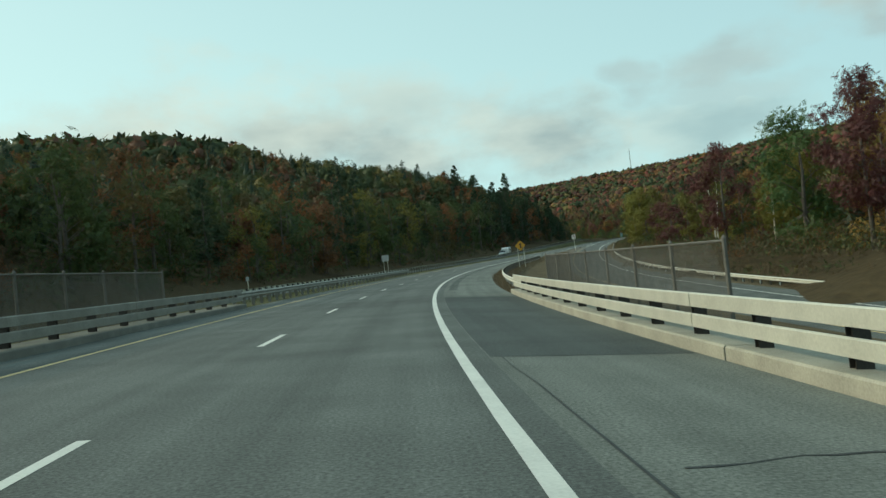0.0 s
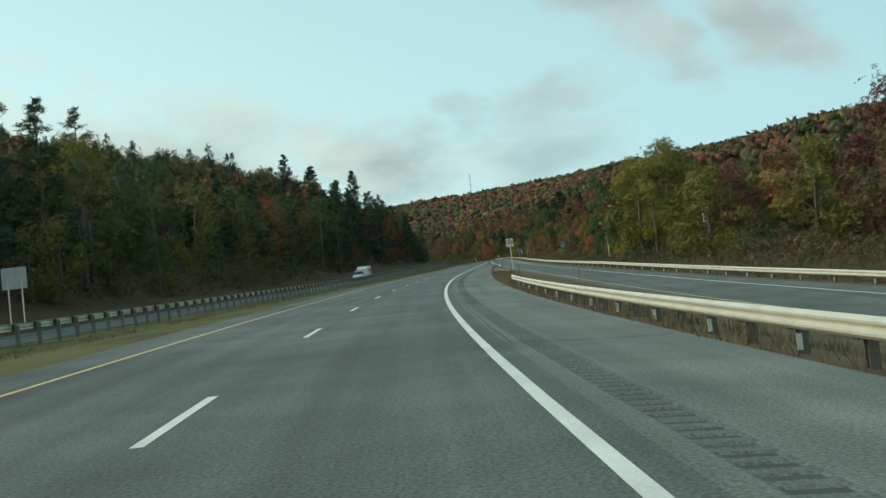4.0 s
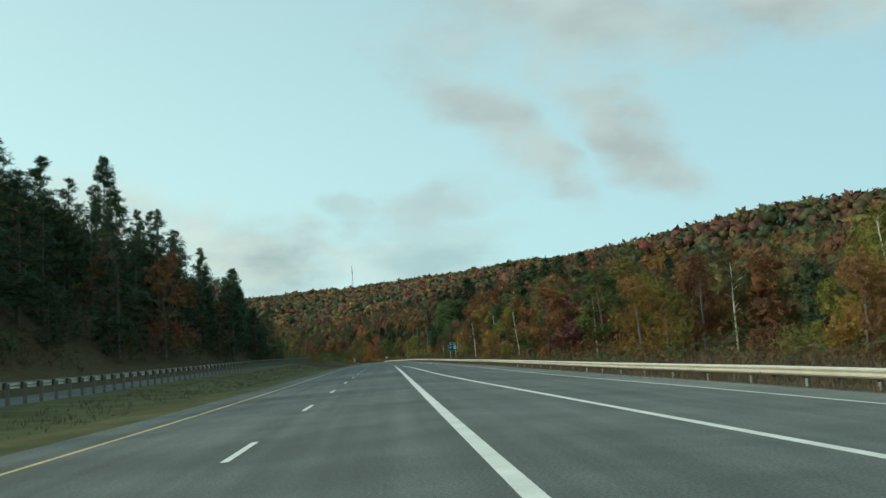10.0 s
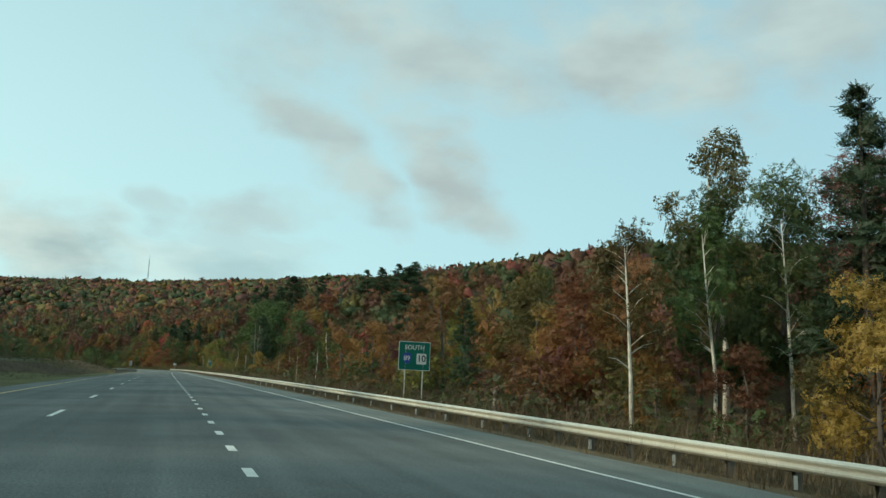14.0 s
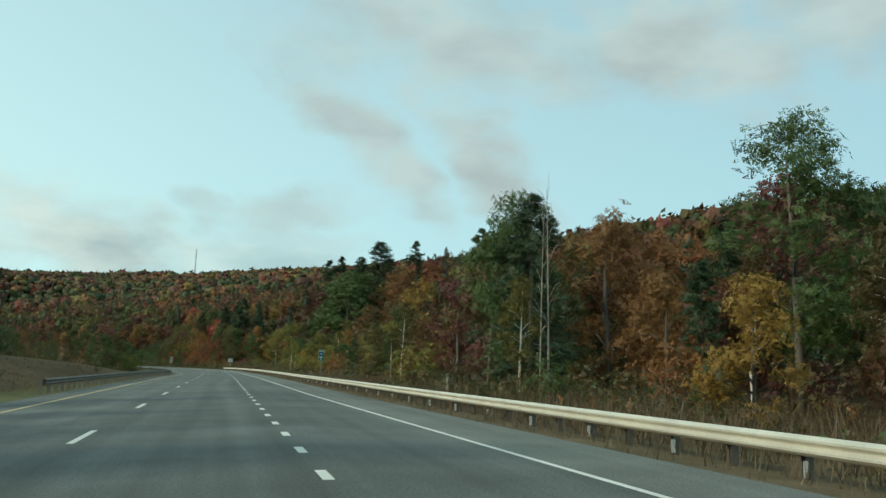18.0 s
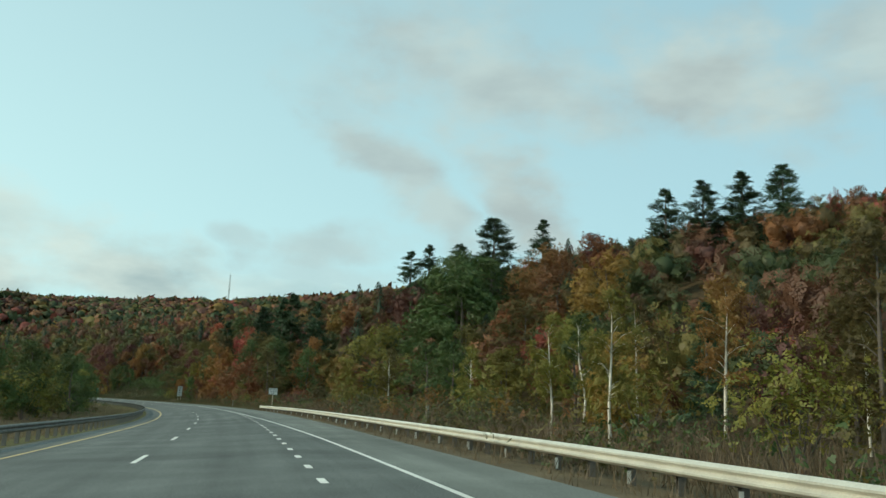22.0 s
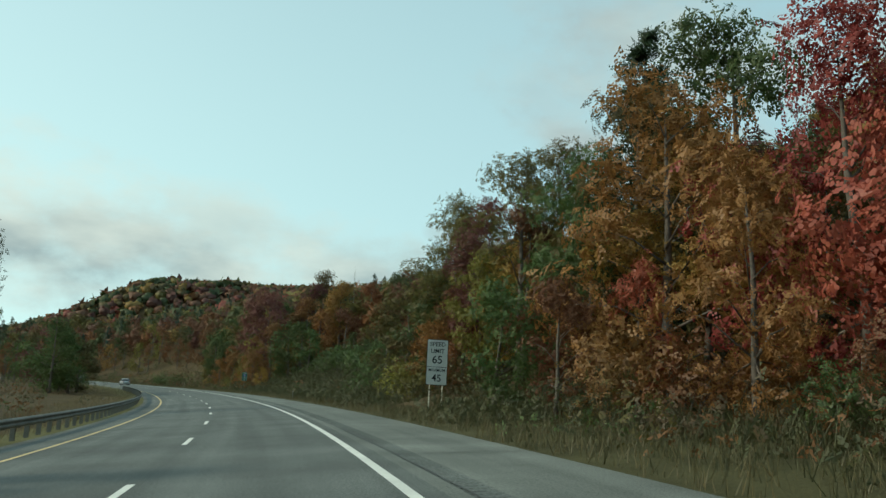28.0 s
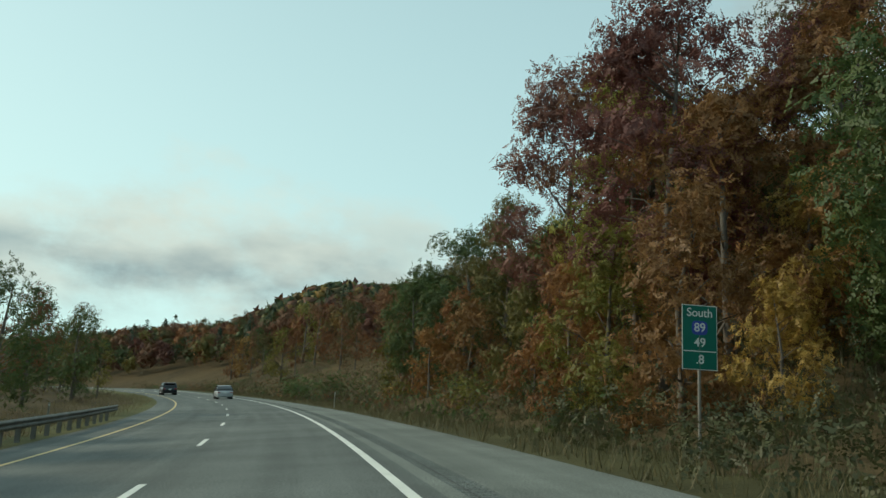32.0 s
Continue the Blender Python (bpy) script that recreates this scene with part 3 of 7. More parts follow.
tagged(road, "worn grey asphalt highway carriageway with two lanes", "road", kind="structure")


def child_ribbon(name, parent, *a, label="", **k):
    ob = child(name, ribbon(name, *a, **k), parent, label)
    return ob


child_ribbon("shoulder", road, -80, 264, 4, [1.12, 2.2, paved_right], M["shoulder"], label="paler paved shoulder")
child_ribbon("shoulder", road, 264, 704, 4, [1.12, lambda s: max(1.2, ramp_right(s) - 0.1), lambda s: max(1.3, ramp_right(s) + 0.1)], M["asphalt"], label="resurfaced merging lane")
child_ribbon("shoulder", road, 264, 704, 4, [lambda s: max(1.3, ramp_right(s) + 0.1), paved_right], M["shoulder"], label="paler paved shoulder")
child_ribbon("shoulder", road, 704, 1400, 4, [1.12, 2.2, paved_right], M["shoulder"], label="paler paved shoulder")
for a, b in ((-80, 264), (704, 1400)):
    child_ribbon("shoulder", road, a, b, 4, [0.4, 0.66], M["shoulder"])


def rumble(s0, s1):
    """Milled grooves across the shoulder."""
    verts, uv, faces, fm = [], [], [], []
    n = int((s1 - s0) / 0.3)
    for i in range(n):
        s = s0 + i * 0.3
        for ds, dz in ((0, 0), (0.12, 0), (0.15, -0.014), (0.27, -0.014)):
            for l, e in ((0.66, 0), (0.71, 1), (1.07, 1), (1.12, 0)):
                verts.append(at(s + ds, l, dz * e))
                uv.append((l, s + ds))
        b = i * 16
        for q in range(4 if i < n - 1 else 3):
            for j in range(3):
                a = b + 4 * q + j
                faces.append((a, a + 1, a + 5, a + 4))
                # only groove floors take the painted shade
                fm.append(1 if q == 2 and j == 1 else 0)
    # bottom of the milling, under the edges
    b = len(verts)
    ss = np.arange(s0, s1 + 0.1, 4.0)
    for s in ss:
        for l in (0.5, 1.3):
            verts.append(at(s, l, -0.03))
            uv.append((l, s))
    for i in range(len(ss) - 1):
        faces.append((b + 2 * i, b + 2 * i + 1, b + 2 * i + 3, b + 2 * i + 2))
        fm.append(0)
    return mesh("rumble_strip", verts, faces, None, uv, False, [M["asphalt"], M["groove"]], fm)


child("rumble_strip", rumble(46, 264), road, "milled rumble strip")
child("rumble_strip", rumble(704, 1060), road, "milled rumble strip")
for a, b in ((-80, 46), (1059.7, 1400)):
    child_ribbon("shoulder", road, a, b, 4, [0.66, 1.12], M["shoulder"])
child_ribbon("shoulder", road, 263.72, 704, 4, [0.4, 1.12], M["asphalt"], -0.002)

ramp = new("ramp", ribbon("ramp", -60, 264, 4, [lambda s: ramp_left(s) - 1.0, ramp_left, lambda s: (ramp_left(s) + ramp_right(s)) / 2, ramp_right, lambda s: ramp_right(s) + 1.7],
                          M["asphalt"], 0.004, ramp_drop))
tagged(ramp, "single-lane asphalt slip road joining from the side", "road", kind="structure")
opposite = new("road_opposite", ribbon("road_opposite", -80, 640, 6, [-31, -27, -23, -20.5], M["asphalt"], -0.35, opposite_rise))
tagged(opposite, "grey asphalt carriageway for oncoming traffic across the median", "road", kind="structure")

# ---- markings ----
marks = new("road_markings")
tagged(marks, "painted white and yellow lane lines on asphalt", "road markings", kind="structure")


def stripe(s0, s1, lat, w, material, name="line", dz=0.004, drop=None, step=4):
    f = lat if callable(lat) else (lambda s: lat)
    me = ribbon(name, s0, s1, step, [lambda s: f(s) - w / 2, lambda s: f(s) + w / 2], material, dz, drop)
    return child(name, me, marks)


W = 0.15
stripe(-80, 262, 0, 0.16, M["white"])
stripe(262, 376.3, lambda s: 0.0, 0.24, M["white"])
stripe(262, 376.3, lambda s: max(0.0, ramp_left(s)), 0.22, M["white"])
stripe(718, 1400, 0, 0.16, M["white"])
stripe(-80, 1400, -7.32, 0.13, M["yellow"])
stripe(20, 264, ramp_left, 0.13, M["yellow"], dz=0.009, drop=ramp_drop)
stripe(20, 264, ramp_right, 0.13, M["white"], dz=0.009, drop=ramp_drop)
stripe(264, 720, ramp_right, 0.13, M["white"])
for i in range(-5, 96):
    c = -6.055 + 12.19 * i
    stripe(c - 1.52, c + 1.52, -3.66, 0.13, M["white"], "dash", step=1.6)
for i in range(-9, 97):
    c = float(ip(i, -9, 379.3, 0, 408.3, 23, 480.4, 42, 538.5, 60, 597.7, 80, 660.7, 97, 715))
    stripe(c - 0.46, c + 0.46, 0, 0.14, M["white"], "dash", step=1.0)

# ---- verges ----
verge = new("verge_right", ribbon("verge_right", 734, 1400, 4, [3.45, 4.4, 6.0, 8.5, 11.0, 14.0], M["bank_sod"], [-0.015, 0.0, 0.02, 0.05, 0.0, -0.9]))
tagged(verge, "strip of brown and green grass beside the shoulder", "grass verge", kind="structure")
verge2 = new("verge_outer", ribbon("verge_outer", 20, 736, 4, [lambda s: paved_right(s) - 0.1 if s > 266 else ramp_right(s) + 1.65, lambda s: (outer_rail(s) + (paved_right(s) if s > 266 else ramp_right(s) + 1.7)) / 2, lambda s: outer_rail(s) + 0.6, lambda s: outer_rail(s) + 3, lambda s: outer_rail(s) + 7, lambda s: outer_rail(s) + 11],
                                   M["dry_grass"], [-0.03, -0.06, -0.22, -0.26, -0.35, -1.2], ramp_drop))
tagged(verge2, "brown dry grass strip behind the guard rail", "grass verge", kind="structure")
island = new("verge_island", ribbon("verge_island", -20, 262, 4, [lambda s: 3.45, lambda s: min(3.9, ramp_left(s) - 0.9), lambda s: (3.5 + ramp_left(s)) / 2 - 0.4, lambda s: ramp_left(s) - 0.95],
                                    M["dry_grass"], [-0.012, -0.03, -0.05, 0.0], lambda s: 0.0))
for i, v in enumerate(island.data.vertices):
    v.co.z += float(ramp_drop(-20 + 282.0 * (i // 4) / (len(island.data.vertices) // 4 - 1))) * (0, 0.1, 0.55, 1.0)[i % 4]
tagged(island, "brown grass island between the highway and the slip road", "grass verge", kind="structure")
nose = new("pavement_nose", ribbon("pavement_nose", 212, 263, 3, [lambda s: 3.9, lambda s: max(4.0, (3.9 + ramp_left(s) - 0.95) / 2), lambda s: max(4.05, ramp_left(s) - 0.98)], M["gravel"], [0.09, 0.075, 0.02]))
tagged(nose, "pale gravel and concrete nose behind the kerb", "traffic island", kind="structure")
median = new("verge_median", ribbon("verge_median", -80, 1400, 5, [-8.95, -10, -12, -15, -18, -20.6], M["green_grass"], [-0.012, 0.0, -0.12, -0.35, -0.4, -0.37]))
for i, v in enumerate(median.data.vertices):
    v.co.z += float(opposite_rise(-80 + 5.0 * (i // 6))) * (0, 0, 0.1, 0.5, 0.9, 1.0)[i % 6]
tagged(median, "grassy median strip, green with brown patches", "grass verge", kind="structure")
far_verge = new("verge_far", ribbon("verge_far", -80, 640, 6, [-30.9, -33, -37], M["green_grass"], [-0.37, -0.4, -0.9], opposite_rise))
tagged(far_verge, "grass edge beyond the oncoming carriageway", "grass verge", kind="structure")

# ---- guard rails ----
WB = [(0.0, 0.44), (-0.03, 0.455), (-0.08, 0.5), (-0.08, 0.535), (-0.02, 0.585), (-0.02, 0.605), (-0.08, 0.655), (-0.08, 0.69), (-0.03, 0.735), (0.0, 0.75)]


def panel(name, s0, s1, lat, side, drop=None, prof=WB, material=None, thick=0.006):
    """One length of rail; side 1 faces traffic on its left, -1 on its right."""
    f = lat if callable(lat) else (lambda s: lat)
    ss = np.linspace(s0, s1, 3)
    verts = []
    m = len(prof)
    for s in ss:
        for back in (0, 1):
            for x, z in prof:
                verts.append(at(s, f(s) + side * (x + back * thick), z + (float(drop(s)) if drop else 0)))
    faces = []
    for i in range(2):
        a, b = i * 2 * m, (i + 1) * 2 * m
        for k in range(m - 1):
            faces.append((a + k, a + k + 1, b + k + 1, b + k))
            faces.append((a + m + k, b + m + k, b + m + k + 1, a + m + k + 1))
        faces.append((a, b, b + m, a + m))
        faces.append((a + m - 1, a + 2 * m - 1, b + 2 * m - 1, b + m - 1))
    return mesh(name, verts, faces, material or M["steel"], None, False)


def post_mesh(name, h, w, d, material, flange=True):
    bm = bmesh.new()
    if flange:
        box(bm, -d / 2, d / 2, -w / 2, -w / 2 + 0.012, -0.3, h)
        box(bm, -d / 2, d / 2, w / 2 - 0.012, w / 2, -0.3, h)
        box(bm, -0.006, 0.006, -w / 2 + 0.012, w / 2 - 0.012, -0.3, h)
    else:
        box(bm, -d / 2, d / 2, -w / 2, w / 2, -0.3 if flange is not None else -0.05, h, 0.008 if flange is not None else 0.0)
    me = bpy.data.meshes.new(name)
    bm.to_mesh(me)
    bm.free()
    me.materials.append(material)
    return me


# post steel darkened in colour for the shade below the rail beam
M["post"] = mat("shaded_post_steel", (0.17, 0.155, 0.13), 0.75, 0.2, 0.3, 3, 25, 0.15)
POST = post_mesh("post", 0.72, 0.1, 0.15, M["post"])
# white patch painted as the sunlit foot of a post
LIT_FOOT = post_mesh("reflector", 0.2, 0.008, 0.085, M["white"], None)
POST_DARK = post_mesh("post", 0.72, 0.1, 0.15, M["rust_steel"])
POST_BACK = post_mesh("post", 0.66, 0.14, 0.15, M["post"], False)
BLOCK = post_mesh("block", 0.25, 0.13, 0.14, M["block"], None)


def put(name, me, parent, s, lat, dz=0.0, turn=0.0, label=""):
    ob = child(name, me, parent, label)
    ob.matrix_world = Matrix.Translation(at(s, lat, dz)) @ Matrix.Rotation(-heading(s) + turn, 4, "Z")
    return ob


def guard_rail(label, s0, s1, lat, side, drop=None, material=None, post=POST, spacing=1.905):
    f = lat if callable(lat) else (lambda s: lat)
    g = new("guard_rail")
    tagged(g, label, "guard rail", "highway guard rails")
    n = max(1, int(round((s1 - s0) / 3.81)))
    step = (s1 - s0) / n
    for i in range(n):
        child("rail_panel", panel("rail_panel", s0 + i * step - 0.04, s0 + (i + 1) * step + 0.04, lambda s: f(s) - (0.002 if i % 2 else 0.0) * side, side, drop, WB, material), g)
    k = int((s1 - s0) / spacing)
    for i in range(k + 1):
        s = s0 + 0.3 + i * spacing
        if s > s1:
            break
        d = float(drop(s)) if drop else 0.0
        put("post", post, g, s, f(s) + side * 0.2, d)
        if post is POST and i % 2 == 0:
            put("reflector", LIT_FOOT, g, s - 0.06, f(s) + side * 0.12, d + 0.16, 0.0, "white patch for the sunlit foot of a post")
        put("block", BLOCK, g, s, f(s) + side * 0.07, d + 0.47 + 0.3 * 0 - 0.0)
    return g


sunk = lambda s: ramp_drop(s) - 0.25
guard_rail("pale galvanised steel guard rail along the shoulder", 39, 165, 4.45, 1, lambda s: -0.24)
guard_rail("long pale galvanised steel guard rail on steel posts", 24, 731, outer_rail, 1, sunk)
guard_rail("dull weathered steel guard rail along the median", 40, 112, -9.3, -1, None, M["steel_dull"], POST_DARK)
guard_rail("dark weathered steel guard rail along the median", 545, 968, -9.3, -1, None, M["rust_steel"], POST_DARK)
guard_rail("guard rail with dark posts before the oncoming carriageway", 40, 470, -18.4, 1, lambda s: opposite_rise(s) - 0.05 + ip(s, 240, 0.0, 300, 0.22), M["steel"], POST_BACK, 1.9)


# ---- trees ----
def unit(v):
    return v / (np.linalg.norm(v, axis=-1, keepdims=True) + 1e-9)


def kites(centres, sizes, rng, out, tilt=0.5, long=1.25, along=None):
    """Small folded leaf clumps, one island each, lying like shingles that face outwards."""
    n = len(centres)
    f = unit(unit(out) + rng.normal(size=(n, 3)) * tilt)
    d = rng.normal(size=(n, 3)) if along is None else along + rng.normal(size=(n, 3)) * 0.35
    e = unit(np.cross(f, d))
    d = np.cross(e, f)
    L, Wd, z, c = (sizes * long)[:, None], (sizes * 0.66)[:, None], sizes[:, None], centres
    v = np.stack([c - d * L * 0.5, c - e * Wd * 0.5 - f * z * 0.1, c + d * L * 0.55, c + e * Wd * 0.55 - f * z * 0.14], 1)
    return v.reshape(-1, 3)


def facing(v, face, keep=0.5):
    """Normals of leaf clumps: partly their own, partly those of their bough."""
    q = v.reshape(-1, 4, 3)
    own = unit(np.cross(q[:, 2] - q[:, 0], q[:, 3] - q[:, 1]))
    return np.repeat(unit(own * (1 - keep) + face * keep), 4, 0)


def rounded(me, normals):
    """Gives each leaf clump the way that its bough faces."""
    lay = me.attributes.new("custom_normal", "FLOAT_VECTOR", "POINT")
    lay.data.foreach_set("vector", np.asarray(normals, dtype=np.float32).ravel())
    me.update()
    return me


def quad_faces(n):
    a = np.arange(n) * 4
    return np.stack([a, a + 1, a + 2, a + 3], 1).tolist()


def broadleaf(seed, h, r, base, n, size, lobes=16, bark="bark", lean=0.0, thin=1.0):
    """Meshes of a trunk with limbs and of a crown of leaf clumps."""
    rng = np.random.RandomState(seed)
    bm = bmesh.new()
    tr = h * 0.011 * thin + 0.04
    top = Vector((rng.normal() * 0.3 + lean, rng.normal() * 0.3, h * 0.86))
    pts = [Vector((0, 0, -0.6)), Vector((rng.normal() * 0.08, rng.normal() * 0.08, h * 0.25)), Vector((top.x * 0.5 + rng.normal() * 0.2, top.y * 0.5, h * 0.55)), top]
    tube(bm, pts, [tr * 1.25, tr, tr * 0.65, tr * 0.15], 7)
    cents = []
    for i in range(lobes):
        a, q = rng.rand() * 6.283, (i + rng.rand()) / lobes
        z = h * (base + (0.95 - base) * q)
        prof = math.sin(math.pi * min(1, 0.18 + 0.82 * q) ** 1.15) ** 0.8 if q < 0.97 else 0.3
        rr = r * prof * (0.45 + 0.5 * rng.rand())
        c = Vector((math.cos(a) * rr + top.x * z / h, math.sin(a) * rr + top.y * z / h, z))
        cents.append((c, r * (0.26 + 0.2 * rng.rand())))
        k = min(0.93, max(0.2, (z - rr * 0.7) / top.z))
        st = pts[1].lerp(pts[3], max(0, (k - 0.25) / 0.75)) if k > 0.25 else pts[1]
        mid = st.lerp(c, 0.5) + Vector((0, 0, 0.12 * rr))
        tube(bm, [st, mid, c], [tr * 0.42 * (1 - 0.6 * k), tr * 0.26 * (1 - 0.5 * k), 0.012], 3)
    me_t = bpy.data.meshes.new("trunk")
    bm.to_mesh(me_t)
    bm.free()
    me_t.materials.append(M[bark])
    me_t.polygons.foreach_set("use_smooth", np.ones(len(me_t.polygons), dtype=bool))
    C, S, O = [], [], []
    wts = np.array([q for _, q in cents]) ** 2
    pick = rng.choice(len(cents), n, p=wts / wts.sum())
    g = rng.normal(size=(n, 3))
    g /= np.linalg.norm(g, axis=1)[:, None]
    rad = rng.rand(n) ** 0.45
    cc, qq = np.array([list(c) for c, _ in cents])[pick], np.array([q for _, q in cents])[pick]
    centres = cc + g * (rad * qq)[:, None] * np.array([1.1, 1.1, 0.8])
    centres += rng.normal(size=(n, 3)) * 0.12
    mid = np.array([top.x * 0.5, top.y * 0.5, h * (base + 0.45 * (1 - base))])
    face = unit(g + 0.55 * unit(centres - mid) + np.array([0, 0, 0.15]))
    v = kites(centres, size * (0.6 + 0.8 * rng.rand(n)), rng, face, 0.55)
    me_c = rounded(mesh("crown", v.tolist(), quad_faces(n), M["g_green"]), facing(v, face, 0.6))
    return me_t, me_c


def conifer(seed, h, r, n, size, ragged=0.3, base=0.18):
    """White pine or spruce: whorls of sprays on a straight trunk."""
    rng = np.random.RandomState(seed)
    bm = bmesh.new()
    tr = h * 0.011 + 0.05
    tube(bm, [(0, 0, -0.6), (0.05, 0, h * 0.5), (0, 0, h)], [tr * 1.2, tr * 0.7, 0.02], 7)
    C, D, S = [], [], []
    tiers = int(h * 1.35)
    per = max(8, n // (tiers * 4))
    for i in range(tiers):
        q = (i + 0.5) / tiers
        z = h * (base + (1 - base) * q)
        rr0 = r * (1 - q) ** 0.65 * (0.75 + 0.5 * rng.rand()) + 0.25
        for k in range(5):
            z = h * (base + (1 - base) * min(1.0, q + 0.9 * (rng.rand() - 0.5) / tiers))
            if rng.rand() < ragged * 0.6:
                continue
            a = rng.rand() * 6.283
            rr = rr0 * (1 - ragged * rng.rand())
            dz = rr * (0.05 + 0.25 * rng.rand()) * (1 if q > 0.35 else -0.6)
            end = Vector((math.cos(a) * rr, math.sin(a) * rr, z + dz))
            tube(bm, [(0, 0, z - 0.1), end], [tr * 0.22 * (1.1 - q), 0.01], 3)
            for j in range(per):
                u = 0.2 + 0.85 * rng.rand() ** 0.7
                p = np.array([end.x * u, end.y * u, z + dz * u]) + rng.normal(size=3) * np.array([0.2, 0.2, 0.2]) * (0.5 + rr * 0.3)
                C.append(p)
                D.append([math.cos(a) * 1.4, math.sin(a) * 1.4, 0.35])
                S.append(size * (0.6 + 0.7 * rng.rand()) * (0.75 + 0.4 * (1 - q)))
    for j in range(10):
        C.append(np.array([0, 0, h * (0.97 + 0.035 * rng.rand())]))
        D.append([rng.normal() * 0.5, rng.normal() * 0.5, 1.2])
        S.append(size * 0.7)
    me_t = bpy.data.meshes.new("trunk")
    bm.to_mesh(me_t)
    bm.free()
    me_t.materials.append(M["bark"])
    C, D = np.array(C), np.array(D)
    v = kites(C, np.array(S), rng, np.array([0, 0, 0.8]) + 0.45 * D, 0.8, 1.9, D)
    face = unit(np.array([0, 0, 0.5]) + 0.7 * D)
    return me_t, rounded(mesh("crown", v.tolist(), quad_faces(len(C)), M["pine"]), np.repeat(face, 4, 0))


def shrub(seed, h, r, n, size):
    rng = np.random.RandomState(seed)
    bm = bmesh.new()
    C = []
    for i in range(7):
        a = rng.rand() * 6.283
        e = Vector((math.cos(a) * r * rng.rand(), math.sin(a) * r * rng.rand(), h * (0.45 + 0.5 * rng.rand())))
        tube(bm, [(rng.normal() * 0.1, rng.normal() * 0.1, -0.3), e * 0.55, e], [0.03, 0.02, 0.006], 4)
        C.append(list(e))
    me_t = bpy.data.meshes.new("branch")
    bm.to_mesh(me_t)
    bm.free()
    me_t.materials.append(M["bark"])
    C = np.array(C)[rng.randint(0, 7, n)] + rng.normal(size=(n, 3)) * np.array([r * 0.4, r * 0.4, h * 0.25])
    C[:, 2] = np.abs(C[:, 2]) * 0.95
    face = unit(C - np.array([0, 0, h * 0.3]))
    v = kites(C, size * (0.6 + 0.8 * rng.rand(n)), rng, face, 0.6)
    return me_t, rounded(mesh("crown", v.tolist(), quad_faces(n), M["g_green"]), facing(v, face, 0.6))


PROTO = {
    "broad": [broadleaf(11 + i, 10, 3.6, 0.06, 1800, 0.5, 20) for i in range(4)],
    "tall": [broadleaf(31 + i, 16, 3.9, 0.24, 2600, 0.52, 24, "bark", 0.4, 0.9) for i in range(3)],
    "birch": [broadleaf(51 + i, 12, 2.3, 0.32, 1300, 0.42, 18, "bark_white", 0.5 * i - 0.5, 0.55) for i in range(3)],
    "pine": [conifer(71 + i, 20, 4.6, 3000, 0.68, 0.32 + 0.08 * i, 0.16) for i in range(3)],
    "spruce": [conifer(81 + i, 15, 3.2, 2000, 0.56, 0.15, 0.05) for i in range(2)],
    "shrub": [shrub(91 + i, 2.6, 1.5, 360, 0.37) for i in range(3)],
}
PH = {"broad": 10, "tall": 16, "birch": 12, "pine": 20, "spruce": 15, "shrub": 2.6}
WORDS = {"g_yellow": "yellow-green", "g_green": "green", "g_olive": "olive-brown", "gold": "golden yellow", "orange": "orange", "rust": "rusty brown", "red": "bright red", "maroon": "dark maroon", "pine": "dark green"}
KIND = {"broad": "broadleaf tree with a full crown", "tall": "tall slender broadleaf tree at the wood's edge", "birch": "birch with a pale thin trunk", "pine": "tall white pine with ragged layered branches",
        "spruce": "dense conical spruce", "shrub": "bushy shrub at the wood's edge"}
NAME = {"broad": "tree", "tall": "tree", "birch": "birch_tree", "pine": "pine_tree", "spruce": "spruce_tree", "shrub": "shrub"}
tree_rng = np.random.RandomState(5)
JOIN = []


def place_tree(kind, x, y, z, h, colour, wide=1.0, joined=False):
    t, c = PROTO[kind][tree_rng.randint(len(PROTO[kind]))]
    k = h / PH[kind]
    m = Matrix.Translation((x, y, z - 0.15)) @ Matrix.Rotation(tree_rng.rand() * 6.28, 4, "Z") @ Matrix.Diagonal((k * wide, k * wide, k, 1))
    if joined:
        JOIN.append((t, c, m, colour))
        return None
    ob = new(NAME[kind])
    ob.matrix_world = m
    tagged(ob, WORDS[colour] + " autumn " + KIND[kind] if colour != "pine" else WORDS["pine"] + " " + KIND[kind], "shrub" if kind == "shrub" else "tree", "roadside " + ("shrubs" if kind == "shrub" else "trees"))
    a, b = new("branch" if kind == "shrub" else "trunk", t), new("crown", c)
    for q in (a, b):
        q.parent = ob
    if colour not in ("pine",):
        b.material_slots[0].link = "OBJECT"
        b.material_slots[0].material = M[colour]
    return ob


MIX = {
    "right_a": ["g_green", "g_yellow", "g_yellow", "gold", "maroon", "g_olive", "g_green"],
    "right_b": ["g_green", "g_olive", "g_yellow", "rust", "rust", "maroon", "orange", "g_green", "gold"],
    "right_c": ["g_olive", "rust", "gold", "g_yellow", "orange", "g_green", "rust", "g_green"],
    "right_d": ["rust", "maroon", "gold", "g_olive", "rust", "g_yellow", "orange"],
    "left": ["g_green", "g_olive", "g_green", "g_green", "rust", "g_green", "g_yellow", "g_green", "orange"],
}


